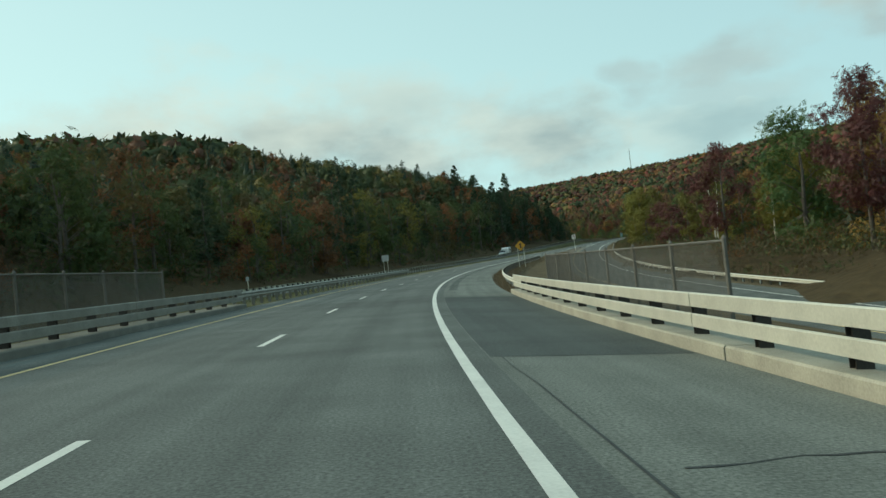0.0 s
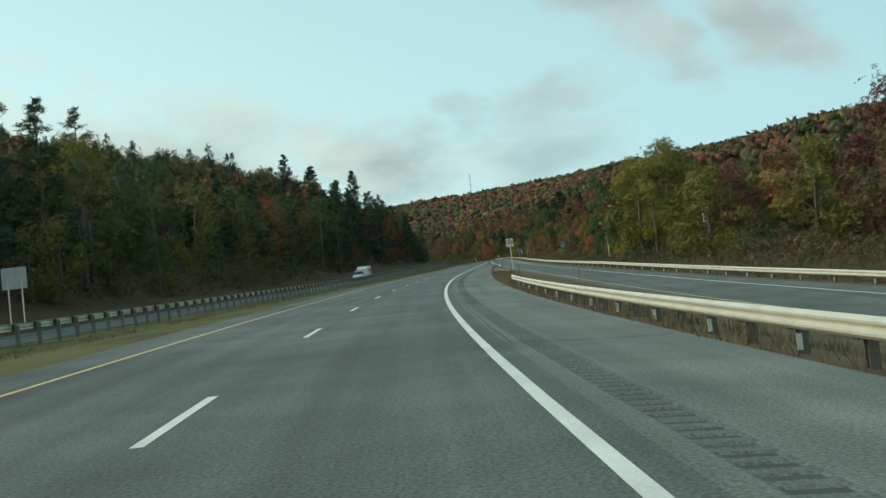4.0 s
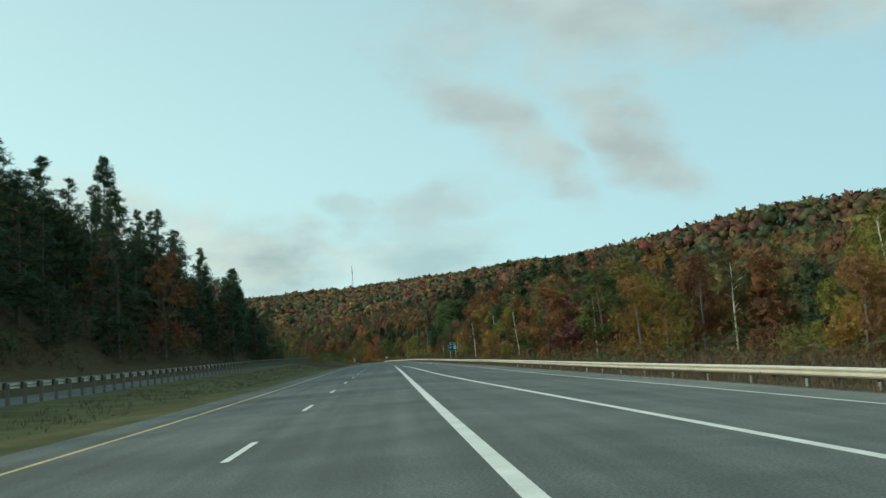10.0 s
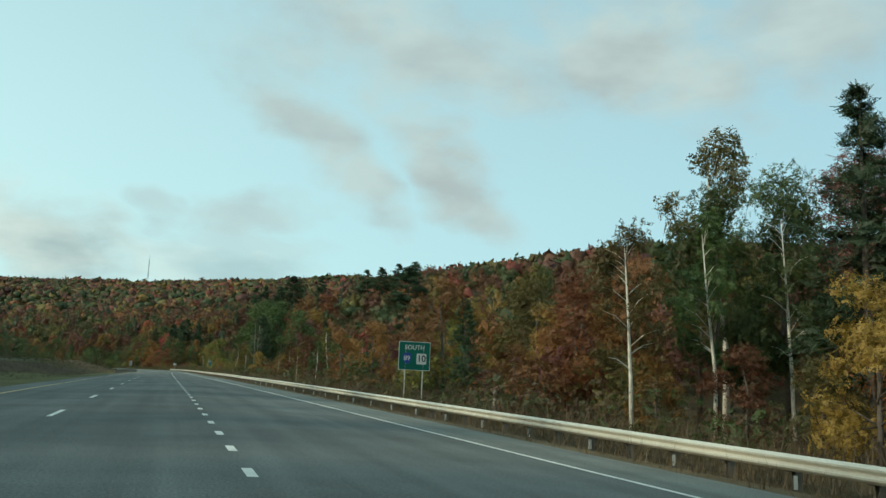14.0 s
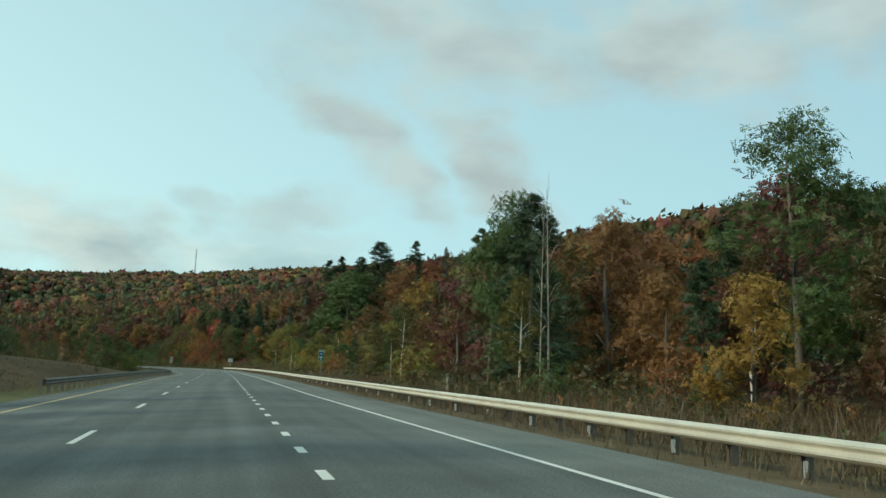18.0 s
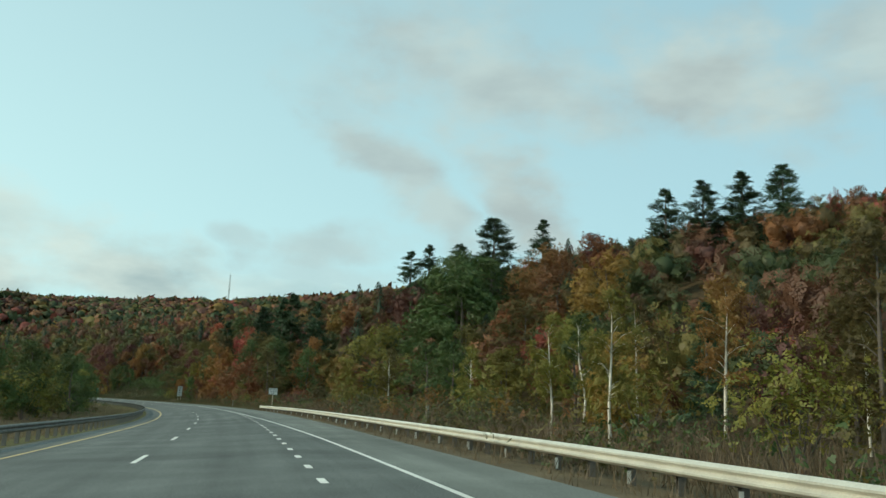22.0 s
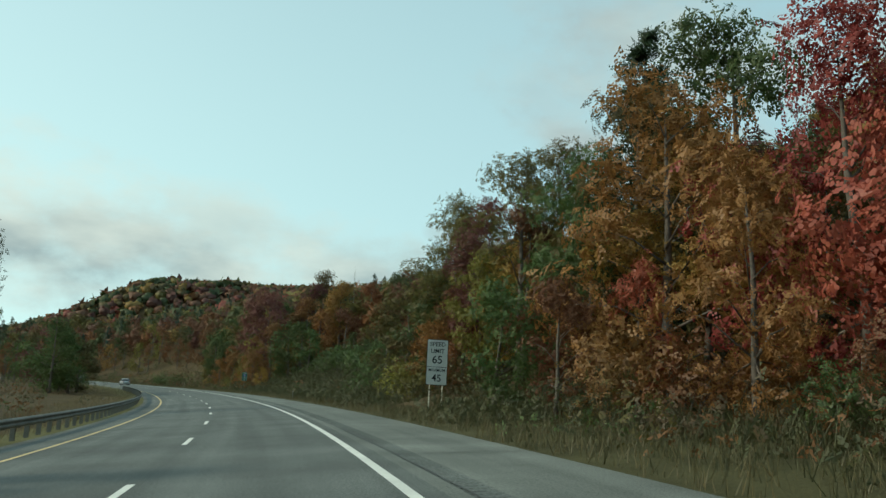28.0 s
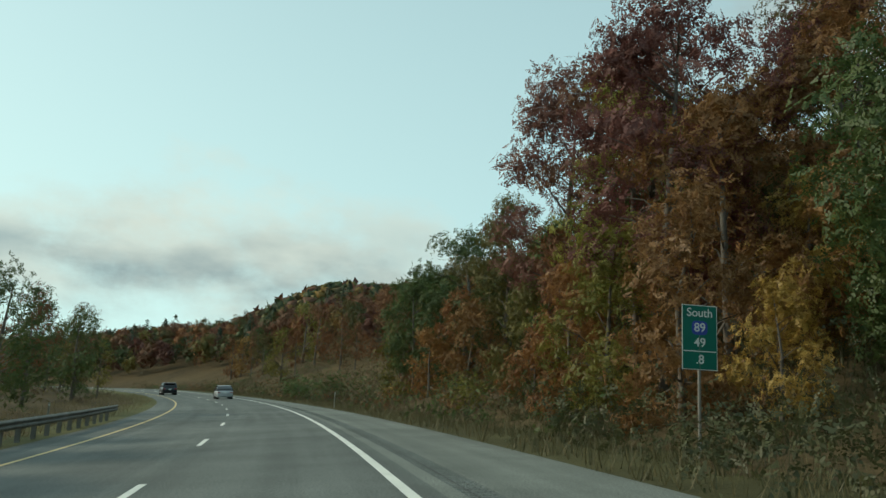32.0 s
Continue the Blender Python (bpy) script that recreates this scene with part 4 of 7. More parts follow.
def edge_height(s):
    """How tall the wood's edge stands on the right, by station."""
    return ip(s, 0, 9, 60, 11, 95, 11, 115, 8, 150, 7.5, 180, 11, 215, 12, 245, 6.5, 330, 7, 370, 11, 405, 12.5, 415, 12, 421, 8.5, 440, 9, 462, 8, 472, 5.5, 490, 5.5, 530, 6.5, 548, 10.5, 562, 10.5, 580, 7, 650, 6.5, 700, 8, 760, 11, 800, 13, 818, 13, 832, 11.5, 846, 12, 856, 8.5, 876, 6, 884, 3.5, 925, 3.5, 940, 11, 956, 12, 972, 10, 985, 10, 1010, 10.5, 1100, 11)


def belt(s0, s1, l0, l1, gap, kinds, colours, k=1.0, edge=None, joined=False):
    """Trees along a strip of the roadside; l0 and l1 are measured from the right rail when positive."""
    n = int((s1 - s0) * abs(l1 - l0) / gap ** 2)
    for i in range(n):
        s = s0 + (s1 - s0) * (i + tree_rng.rand()) / n
        lat = l0 + (l1 - l0) * tree_rng.rand()
        if l0 > 0:
            lat += float(outer_rail(s)) if s < 735 else 3.7
        p = at(s, lat)
        kind = kinds[tree_rng.randint(len(kinds))]
        col = "pine" if kind in ("pine", "spruce") else MIX[colours][tree_rng.randint(len(MIX[colours]))]
        if kind == "birch":
            col = ("g_yellow", "g_olive", "g_green")[tree_rng.randint(3)]
        if 868 < s < 934 and l0 > 0 and col in ("g_yellow", "gold", "orange", "rust"):
            col = "g_green"
        if 696 < s < 778 and 0 < lat < 46 and kind != "shrub":
            continue
        if 600 < s < 697 and l0 > 0 and kind not in ("pine", "spruce"):
            col = ("g_yellow", "g_olive", "g_green", "g_yellow", "gold")[tree_rng.randint(5)]
        if 776 < s < 835 and l0 > 0:
            col = ("g_olive", "rust", "g_olive", "orange", "rust", "g_green")[tree_rng.randint(6)]
        h = (edge if edge else float(edge_height(s))) * k * (0.75 + 0.5 * tree_rng.rand())
        if kind == "pine":
            h *= 1.25 if s0 < 30 or l0 < 0 else 0.95
        if kind == "shrub":
            h = 1.2 + 1.8 * tree_rng.rand()
        z = float(ground_height(np.array([p.x]), np.array([p.y]))[0])
        if h > 3.6 or kind == "shrub":
            place_tree(kind, p.x, p.y, z, h, col, 1.0, joined)


def hero(kind, s, lat, top, colour, wide=1.0):
    """A tree that stands out, by the height of its top over the road."""
    p = at(s, lat)
    z = float(ground_height(np.array([p.x]), np.array([p.y]))[0])
    place_tree(kind, p.x, p.y, z, max(3.0, top + float(surf(s, lat)) - z), colour, wide)


belt(24, 240, 5, 20, 7.6, ["broad", "tall", "broad", "birch", "shrub"], "right_a", 1.1)
belt(240, 735, 4, 9, 5.4, ["birch", "shrub", "shrub", "broad", "shrub"], "right_b", 0.75)
belt(240, 735, 8, 21, 8.2, ["broad", "tall", "broad", "birch", "pine"], "right_b")
belt(880, 930, 9, 22, 3.6, ["shrub"], "left", 0.6)
belt(735, 880, 4.5, 9, 4.4, ["shrub", "broad", "shrub", "shrub"], "right_c", 0.6)
belt(932, 1000, 4.5, 9, 4.4, ["shrub", "broad", "shrub", "shrub"], "right_c", 0.6)
belt(735, 1010, 8, 22, 6.6, ["broad", "tall", "broad", "tall"], "right_c")
belt(1010, 1130, 16, 30, 9, ["broad", "tall", "broad"], "right_c", 1.0, None, True)
belt(20, 330, -36, -50, 9.5, ["broad", "tall", "broad", "broad", "pine", "broad"], "left", 1.0, 14, True)
belt(20, 330, -34.5, -39, 6.0, ["broad", "broad", "shrub"], "left", 1.0, 7, True)
belt(330, 532, -34, -39, 5.6, ["broad", "shrub", "broad", "spruce"], "left", 1.0, 6.5, True)
belt(300, 470, -35, -50, 8, ["pine", "broad", "pine", "tall", "spruce"], "left", 1.0, 15, True)
belt(430, 532, -33.5, -44, 6.5, ["pine", "spruce", "pine", "spruce", "broad"], "left", 1.0, 15, True)
belt(535, 605, -35, -47, 8, ["broad", "spruce", "broad", "tall"], "left", 1.0, 9.5, True)
belt(610, 860, -36, -50, 12, ["broad", "shrub", "broad"], "left", 1.0, 7, True)
belt(955, 1070, -15, -30, 9, ["broad", "tall"], "left", 1.0, 9, True)

# the thicket behind the median rail
for i in range(34):
    s, lat = 684 + 122 * (i + tree_rng.rand()) / 34, -17.5 - 8 * tree_rng.rand()
    p = at(s, lat)
    z = float(ground_height(np.array([p.x]), np.array([p.y]))[0])
    place_tree(("broad", "tall", "broad", "shrub")[i % 4], p.x, p.y, z, max(2.5, float(surf(s, lat)) + 5.0 + 3.5 * tree_rng.rand() - z) * (0.5 if i % 4 == 3 else 1.0), ("g_green", "g_olive", "g_green", "g_yellow", "g_green")[i % 5], 1.15)

# trees that stand out
for kind, s, lat, top, colour, wide in (
        ("pine", 500, -38, 23, "pine", 1.0), ("pine", 508, -38.5, 22.5, "pine", 1.0), ("spruce", 516, -37, 18, "pine", 1.1), ("pine", 490, -37, 23, "pine", 1.1), ("spruce", 523, -36.5, 15, "pine", 1.1), ("spruce", 529, -36, 12, "pine", 1.2), ("pine", 478, -36, 21, "pine", 1.1), ("pine", 421, -48, 39.5, "pine", 0.75), ("pine", 384, -64, 43, "pine", 1.0), ("pine", 436, -46, 30, "pine", 1.0), ("pine", 368, -52, 36, "pine", 1.1), ("pine", 356, -50, 33, "pine", 1.1),
        ("pine", 345, -47, 28, "pine", 1.1), ("pine", 398, -50, 34, "pine", 1.1), ("broad", 410, -44, 22, "g_green", 1.0), ("broad", 446, -40, 16, "maroon", 1.0), ("broad", 300, -44, 15, "orange", 0.9),
        ("pine", 538, 41, 22, "pine", 1.5), ("tall", 528, 19.5, 12, "g_green", 1.1), ("broad", 532, 22, 10.5, "maroon", 1.1), ("spruce", 545, 15.2, 11.5, "pine", 1.1), ("spruce", 551, 17, 9, "pine", 1.2), ("birch", 514, 22.3, 8.6, "g_yellow", 1.3), ("birch", 521, 17.5, 6.5, "g_olive", 1.1), ("pine", 814, 79.5, 52, "pine", 1.5), ("pine", 815, 95.6, 54, "pine", 1.3), ("pine", 761, 119, 57.5, "pine", 1.6), ("pine", 766, 113, 56.5, "pine", 1.8), ("pine", 770, 106, 54.5, "pine", 1.6),
        ("pine", 776, 101, 53.5, "pine", 1.5), ("pine", 842, 76, 49, "pine", 1.5), ("pine", 849, 74, 48, "pine", 1.6), ("pine", 832, 80, 48, "pine", 1.6), ("tall", 858, 13, 14, "g_olive", 1.1), ("tall", 862, 14, 16.5, "g_olive", 1.2), ("broad", 859, 12.5, 9.5, "g_green", 1.1), ("tall", 851, 13, 14, "maroon", 1.0), ("broad", 868, 12, 9.5, "g_olive", 1.1), ("tall", 846, 13.5, 16, "g_olive", 1.0), ("broad", 855, 11, 6, "orange", 1.2), ("broad", 849, 14.5, 11, "gold", 1.0), ("broad", 851, 11.5, 5, "orange", 1.1), ("tall", 348, 18.5, 8.8, "g_green", 1.1), ("tall", 352, 22, 10, "g_yellow", 1.0), ("birch", 349.5, 18.2, 7.5, "g_yellow", 1.2), ("broad", 358, 19, 8, "maroon", 1.2), ("broad", 366, 20, 8, "rust", 1.2), ("broad", 374, 21, 8.5, "maroon", 1.3), ("broad", 746, 65, 29, "gold", 1.2), ("broad", 818, 18, 18, "red", 0.9), ("broad", 823, 17.4, 15.7, "red", 0.9), ("broad", 821, 12.2, 8.8, "orange", 0.9),
        ("broad", 838, 22.5, 23, "g_green", 0.9), ("tall", 836, 16, 17, "g_olive", 1.0), ("broad", 829, 12.5, 6.5, "red", 0.8), ("broad", 830, 16, 12, "gold", 1.0), ("pine", 800, 22, 24, "pine", 1.25), ("pine", 812, 19, 22, "pine", 1.0), ("pine", 809, 21.5, 21.5, "pine", 0.9), ("pine", 806, 21.6, 23, "pine", 1.0), ("pine", 803, 16, 19, "pine", 1.0), ("pine", 795, 26, 22, "pine", 1.1), ("broad", 870, 13, 7.5, "orange", 0.9), ("broad", 262, 22, 5, "red", 1.0),
        ("broad", 279, 22, 4.5, "gold", 1.1), ("broad", 284, 24, 5, "orange", 1.0), ("broad", 142, 28, 7.5, "maroon", 1.5), ("broad", 150, 31, 7.0, "maroon", 1.3), ("broad", 190, 25, 9, "g_yellow", 1.3), ("tall", 203, 24, 14, "g_yellow", 1.2),
        ("tall", 210, 22, 13, "g_yellow", 1.1), ("tall", 233, 20, 13.2, "g_green", 0.7), ("tall", 553, 17, 12, "g_green", 0.9), ("tall", 559, 19, 15, "g_green", 0.95), ("broad", 549, 14, 7, "g_green", 0.9), ("tall", 856, -18.5, 12.5, "g_green", 0.8), ("tall", 872, -25, 12, "g_olive", 1.0), ("broad", 850, -20, 8, "g_green", 1.1),
        ("broad", 422, 18, 7, "orange", 1.0), ("broad", 427, 19, 6, "gold", 1.0), ("tall", 412, 26, 12.5, "maroon", 1.1), ("birch", 410, 17.2, 8.6, "g_green", 0.8), ("birch", 410.5, 21, 9.8, "g_green", 0.8), ("tall", 411, 18, 9.6, "g_green", 0.85), ("tall", 412, 22, 11, "g_green", 0.9), ("tall", 452, 30, 12, "g_green", 0.7), ("tall", 948, 11.5, 17, "maroon", 1.0), ("tall", 953, 13.5, 18.5, "maroon", 0.9),
        ("tall", 958, 13, 18.5, "rust", 0.8), ("broad", 938, 9.5, 4.2, "gold", 0.9), ("broad", 952, 9.5, 7, "orange", 0.9), ("broad", 649, 13, 4.5, "gold", 1.0), ("broad", 708, 20, 8, "g_green", 1.3),
        ("broad", 714, 24, 8, "g_green", 1.3), ("broad", 785, 54, 34, "g_green", 1.3), ("broad", 779, 52, 31, "g_green", 1.2), ("tall", 790, 57, 36, "g_green", 1.2), ("broad", 752, 26, 14, "g_yellow", 1.3), ("broad", 690, 22, 6.5, "g_yellow", 1.3), ("tall", 932, -18.5, 11.5, "g_olive", 1.1), ("tall", 925, -20.5, 10.5, "g_green", 1.2), ("broad", 938, -20, 9, "g_green", 1.2), ("tall", 815, -18, 9.5, "g_green", 1.0), ("broad", 640, 26, 8.5, "g_yellow", 1.2),
        ("birch", 634, 24, 9, "g_yellow", 1.1), ("birch", 628, 22, 8, "g_yellow", 1.0), ("broad", 620, 24, 9, "g_green", 1.2)):
    hero(kind, s, lat, top, colour, wide)

# bright and rusty trees behind the long rail
for kind, s, lat, top, colour, wide in (
        ("broad", 425.0, 18, 4.8, "orange", 1.0), ("broad", 421.5, 19, 6.2, "orange", 0.8), ("broad", 411.0, 15.5, 2.6, "gold", 1.0), ("broad", 400.5, 15, 4.8, "gold", 1.0), ("broad", 430.0, 18, 4.0, "rust", 1.1), ("broad", 408.0, 17, 3.4, "rust", 1.1), ("broad", 403.5, 16, 2.9, "g_olive", 1.1), ("broad", 585.0, 13, 2.9, "gold", 0.9), ("broad", 613.5, 22, 10.3, "g_green", 1.1), ("broad", 614.0, 14, 4.8, "g_green", 1.3), ("broad", 586.5, 18, 7.0, "rust", 1.1), ("broad", 584.5, 15, 5.1, "g_olive", 1.1), ("broad", 533.5, 20, 6.0, "rust", 1.0), ("broad", 539.0, 20, 6.9, "rust", 1.0)):
    hero(kind, s, lat, top, colour, wide)

# round the meadow, before the pines, and at the last bend
for kind, s, lat, top, colour, wide in (
        ("broad", 748.5, 50, 19.4, "g_olive", 1.4), ("broad", 781, 74, 38, "rust", 1.3), ("broad", 772, 80, 39, "orange", 1.2), ("broad", 765, 66, 32, "rust", 1.3), ("tall", 776, 82, 41, "maroon", 1.2), ("broad", 741, 49, 14, "g_olive", 1.2), ("broad", 760, 47.5, 9, "gold", 1.0), ("broad", 762, 54, 21.3, "orange", 1.1), ("broad", 794, 66, 36.4, "g_green", 1.6), ("broad", 789, 58, 30, "g_green", 1.5),
        ("broad", 783, 49, 20, "g_green", 1.3), ("broad", 776, 46, 12, "g_olive", 1.2), ("tall", 768, 48, 17, "g_olive", 1.2), ("broad", 728, 48, 14, "rust", 1.2), ("broad", 716, 46, 13, "g_green", 1.3), ("broad", 805, 62, 27, "g_green", 1.4),
        ("broad", 791, 12, 9.8, "orange", 1.0), ("broad", 797, 14, 12, "rust", 1.1), ("broad", 788, 9.3, 3.6, "gold", 1.1), ("broad", 783, 9.2, 4.2, "g_yellow", 1.2), ("tall", 855, 20, 20, "g_olive", 1.0), ("broad", 804, 11, 7, "orange", 1.1), ("broad", 811, 10.5, 6, "rust", 1.1),
        ("tall", 952.7, 22.8, 23, "g_olive", 1.0), ("tall", 939.8, 27.4, 19.7, "orange", 1.0), ("pine", 983.7, 71.5, 38.9, "pine", 1.2), ("broad", 957, 57.6, 32, "red", 1.2), ("tall", 946, 18, 17, "rust", 1.1), ("tall", 950, 20.5, 20, "maroon", 1.0),
        ("broad", 944, 14.5, 9, "gold", 1.0), ("broad", 936, 22, 14.5, "rust", 1.2), ("broad", 930, 27, 16, "g_olive", 1.2), ("broad", 941, 16, 10, "rust", 1.2), ("broad", 957, 11.5, 8, "rust", 1.1), ("broad", 945, -19, 9.5, "g_green", 1.2), ("broad", 938, -17.5, 8, "g_olive", 1.3), ("broad", 930, -21, 9.5, "g_green", 1.3), ("broad", 952, -22, 10, "maroon", 1.2), ("tall", 962.5, 13, 19.8, "maroon", 1.0), ("tall", 977.5, 15, 16.0, "g_olive", 1.0), ("broad", 996.5, 18, 17.5, "g_green", 1.2), ("broad", 956.5, 9.5, 4.7, "orange", 0.9), ("pine", 837.5, 17, 20.2, "pine", 0.9), ("shrub", 1021, 7.4, 2.2, "g_green", 1.3), ("shrub", 1012, 8.2, 2.6, "g_green", 1.3),
        ("broad", 918, 34, 17, "g_green", 1.3), ("broad", 908, 31, 16, "g_green", 1.3), ("broad", 900, 27, 13.5, "g_olive", 1.3), ("broad", 893, 24, 11.5, "g_green", 1.3), ("broad", 912, 22, 9.5, "g_green", 1.2), ("broad", 886, 20, 10.5, "g_green", 1.2), ("broad", 922, 22, 9.5, "g_olive", 1.2)):
    hero(kind, s, lat, top, colour, wide)


def dead_tree(s, lat, top):
    """A bare, thin, pale trunk with its limbs."""
    p = at(s, lat)
    z = float(ground_height(np.array([p.x]), np.array([p.y]))[0])
    g = new("dead_tree")
    k = (top + float(surf(s, lat)) - z) / 10.5
    g.matrix_world = Matrix.Translation((p.x, p.y, z - 0.1)) @ Matrix.Rotation(s, 4, "Z") @ Matrix.Diagonal((k * 0.42, k * 0.42, k, 1))
    tagged(g, "bare dead birch with a thin pale trunk", "dead tree", "dead trees")
    ob = new("trunk", PROTO["birch"][int(s) % 3][0])
    ob.parent = g
    ob.material_slots[0].link = "OBJECT"
    ob.material_slots[0].material = M["bark_dead"]


for s, lat, top in ((538, 13.5, 10.4), (541, 14.2, 9.6), (948.8, 27.3, 22.9)):
    dead_tree(s, lat, top)


def joined_trees():
    """The rows across the road, too far to tell apart, as one body."""
    rng = np.random.RandomState(8)
    cols = sorted({q[3] for q in JOIN}) + ["bark"]
    V, F, FM, NO, base = [], [], [], [], 0
    for t, c, m, colour in JOIN:
        m = np.array(m)
        for me, share, slot in ((c, 0.52, cols.index(colour)), (t, 1.0, len(cols) - 1)):
            co = np.empty(len(me.vertices) * 3)
            me.vertices.foreach_get("co", co)
            co = co.reshape(-1, 3) @ m[:3, :3].T + m[:3, 3]
            no = np.empty(len(co) * 3)
            me.vertex_normals.foreach_get("vector", no)
            NO.append(unit(no.reshape(-1, 3) @ m[:3, :3].T))
            tot, start = np.empty(len(me.polygons), dtype=np.int32), np.empty(len(me.polygons), dtype=np.int32)
            me.polygons.foreach_get("loop_total", tot)
            me.polygons.foreach_get("loop_start", start)
            vi = np.empty(len(me.loops), dtype=np.int32)
            me.loops.foreach_get("vertex_index", vi)
            st = start[(tot == 4) & (rng.rand(len(tot)) < share)]
            F.append(vi[st[:, None] + np.arange(4)] + base)
            V.append(co)
            FM.append(np.full(len(st), slot))
            base += len(co)
    F, V, FM = np.concatenate(F), np.concatenate(V), np.concatenate(FM)
    used, inv = np.unique(F, return_inverse=True)
    me = mesh("wood_edge", V[used].tolist(), inv.reshape(-1, 4).tolist(), None, None, False, [M[c] for c in cols], FM)
    rounded(me, np.concatenate(NO)[used])
    tagged(new("wood_edge", me), "rows of dark pines and autumn trees across the road", "woods", kind="stuff")


joined_trees()


# ---- woods beyond, as one body ----
def ball(n):
    bm = bmesh.new()
    bmesh.ops.create_icosphere(bm, subdivisions=n, radius=1.0)
    v, f = np.array([q.co[:] for q in bm.verts]), np.array([[q.index for q in k.verts] for k in bm.faces])
    bm.free()
    return v, f


def in_sight(s, lat):
    """Slopes that the road looks on to; the woods behind them are kept coarse."""
    right = (lat > 0) & (s > 60) & (lat < ip(s, 60, 60, 240, 130, 390, 220, 540, 330, 690, 520, 990, 760, 1080, 1200))
    left = (lat < 0) & (((s > 60) & (s < 540) & (lat > -330)) | (lat > -90))
    return right | left


def far_woods():
    rng = np.random.RandomState(21)
    cols = ["g_green", "g_olive", "rust", "orange", "g_yellow", "maroon", "pine", "red", "gold"]
    V, NO, TONE, T, TM, KV, KN, KT, KM, base = [], [], [], [], [], [], [], [], [], 0
    fine, rough = ball(2), ball(1)
    # stations and offsets in a ring of growing distance
    U, Vv = np.array([math.sin(0.6), math.cos(0.6)]), np.array([math.cos(0.6), -math.sin(0.6)])
    P = []
    for lo, hi, gap in ((8, 75, 6.6), (75, 190, 9.0), (190, 450, 11.0), (450, 1100, 11.5)):
        us, vs = np.arange(-100, 2300, gap), np.arange(-1000, 1400, gap)
        A, B = np.meshgrid(us, vs)
        A = A.ravel() + rng.rand(A.size) * gap
        B = B.ravel() + rng.rand(B.size) * gap
        X, Y = A * U[0] + B * Vv[0], A * U[1] + B * Vv[1]
        s, lat = nearest(X, Y)
        edge = np.where(lat > 0, np.where((s > 698) & (s < 778), 46, np.where(s < 735, outer_rail(s) + 20, np.where(s < 1010, 24, 32))), np.where(s < 605, -46, -50))
        d = np.where(lat > 0, lat - edge, edge - lat)
        far = np.abs(lat)
        keep = (d > 0) & (far >= lo) & (far < hi) & (s > -60)
        keep &= ~((s > 1450) & (far < 120))
        keep &= in_sight(s, lat) | (rng.rand(len(s)) < (0.3 if gap > 10 else 0.5))
        P.append(np.stack([X[keep], Y[keep], far[keep], lat[keep], np.full(keep.sum(), gap), d[keep], s[keep]], 1))
    P = np.concatenate(P)
    Z = ground_height(P[:, 0], P[:, 1])
    seen = in_sight(P[:, 6], P[:, 3])
    tone = wave(P[:, 0], P[:, 1], 110, 8) * 0.6 + rng.normal(size=len(P)) * 0.3

    def crown(pine, n, gap, h, r, ball_):
        """An inner body and its leaf clumps: places, ways they face."""
        bv = ball_[0]
        lump = np.ones(len(bv))
        for j in range(4):
            lump += 0.085 * np.sin(bv @ (rng.normal(size=3) * 2.2) + rng.rand() * 6.28)
        lump += 0.09 * rng.normal(size=len(bv))
        if pine:
            q = (bv[:, 2] + 1) / 2
            rad = ((1 - q) ** 0.6 * 0.55 + 0.02) * r * 0.6 * lump
            core = np.stack([bv[:, 0] * rad, bv[:, 1] * rad, h * (0.1 + 0.72 * q)], 1)
            face = unit(bv + np.array([0, 0, 0.25]))
            zz, a = rng.rand(n) ** 0.85, rng.rand(n) * 6.283
            rr = ((1 - zz) ** 0.75 * r * 0.72 * (0.6 + 0.5 * rng.rand(n)) + 0.15)
            cen = np.stack([np.cos(a) * rr, np.sin(a) * rr, h * (0.12 + 0.9 * zz)], 1)
            side = np.stack([np.cos(a), np.sin(a), 0.1 + 0 * a], 1)
            way = unit(side + np.array([0, 0, 0.5]))
            size = min(2.2, 12.0 / math.sqrt(max(n, 1)))
            kv = kites(cen, size * (0.6 + 0.7 * rng.rand(n)), rng, way, 0.35, 1.6, side)
        else:
            egg, mid = np.array([r, r, h * 0.45]), np.array([0, 0, h * 0.53])
            core = bv * egg * ({6.6: 0.25, 9.0: 0.42, 11.0: 0.8, 11.5: 0.95}[gap] * lump)[:, None] + mid
            face = unit(bv / np.array([1, 1, 1.1]))
            way = unit(rng.normal(size=(n, 3)))
            if gap < 10:
                # boughs: each a clump of its own on the crown
                lob = unit(rng.normal(size=(9, 3))) * egg * 0.55 * np.array([1, 1, 1.05])
                cen = lob[rng.randint(0, 9, n)] + way * r * 0.52 * (0.6 + 0.45 * rng.rand(n))[:, None] + mid
            else:
                bump = np.ones(n)
                for j in range(4):
                    bump += 0.1 * np.sin(way @ (rng.normal(size=3) * 3.0) + rng.rand() * 6.28)
                cen = way * egg * (bump * (0.68 + 0.4 * rng.rand(n) ** 0.7))[:, None] + mid
            size = math.sqrt(r * h * (9.0 if gap < 7 else 7.5 if gap < 10 else 4.5) / max(n, 1))
            kv = kites(cen, size * (0.6 + 0.7 * rng.rand(n)), rng, way, 0.45)
        return core, face, kv, facing(kv, way, 0.4)

    def grow(where, made, ball_, slot, own):
        """Adds one crown (or many of one make) to the body of the woods."""
        nonlocal base
        core, face, kv, kn = made
        m, nv, nk = len(where), core.shape[1], kv.shape[1]
        V.append((core + where[:, None]).reshape(-1, 3))
        NO.append(face.reshape(-1, 3))
        TONE.append(np.repeat(own, nv))
        T.append((ball_[1][None] + base + nv * np.arange(m)[:, None, None]).reshape(-1, 3))
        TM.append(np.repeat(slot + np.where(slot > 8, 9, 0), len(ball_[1])))
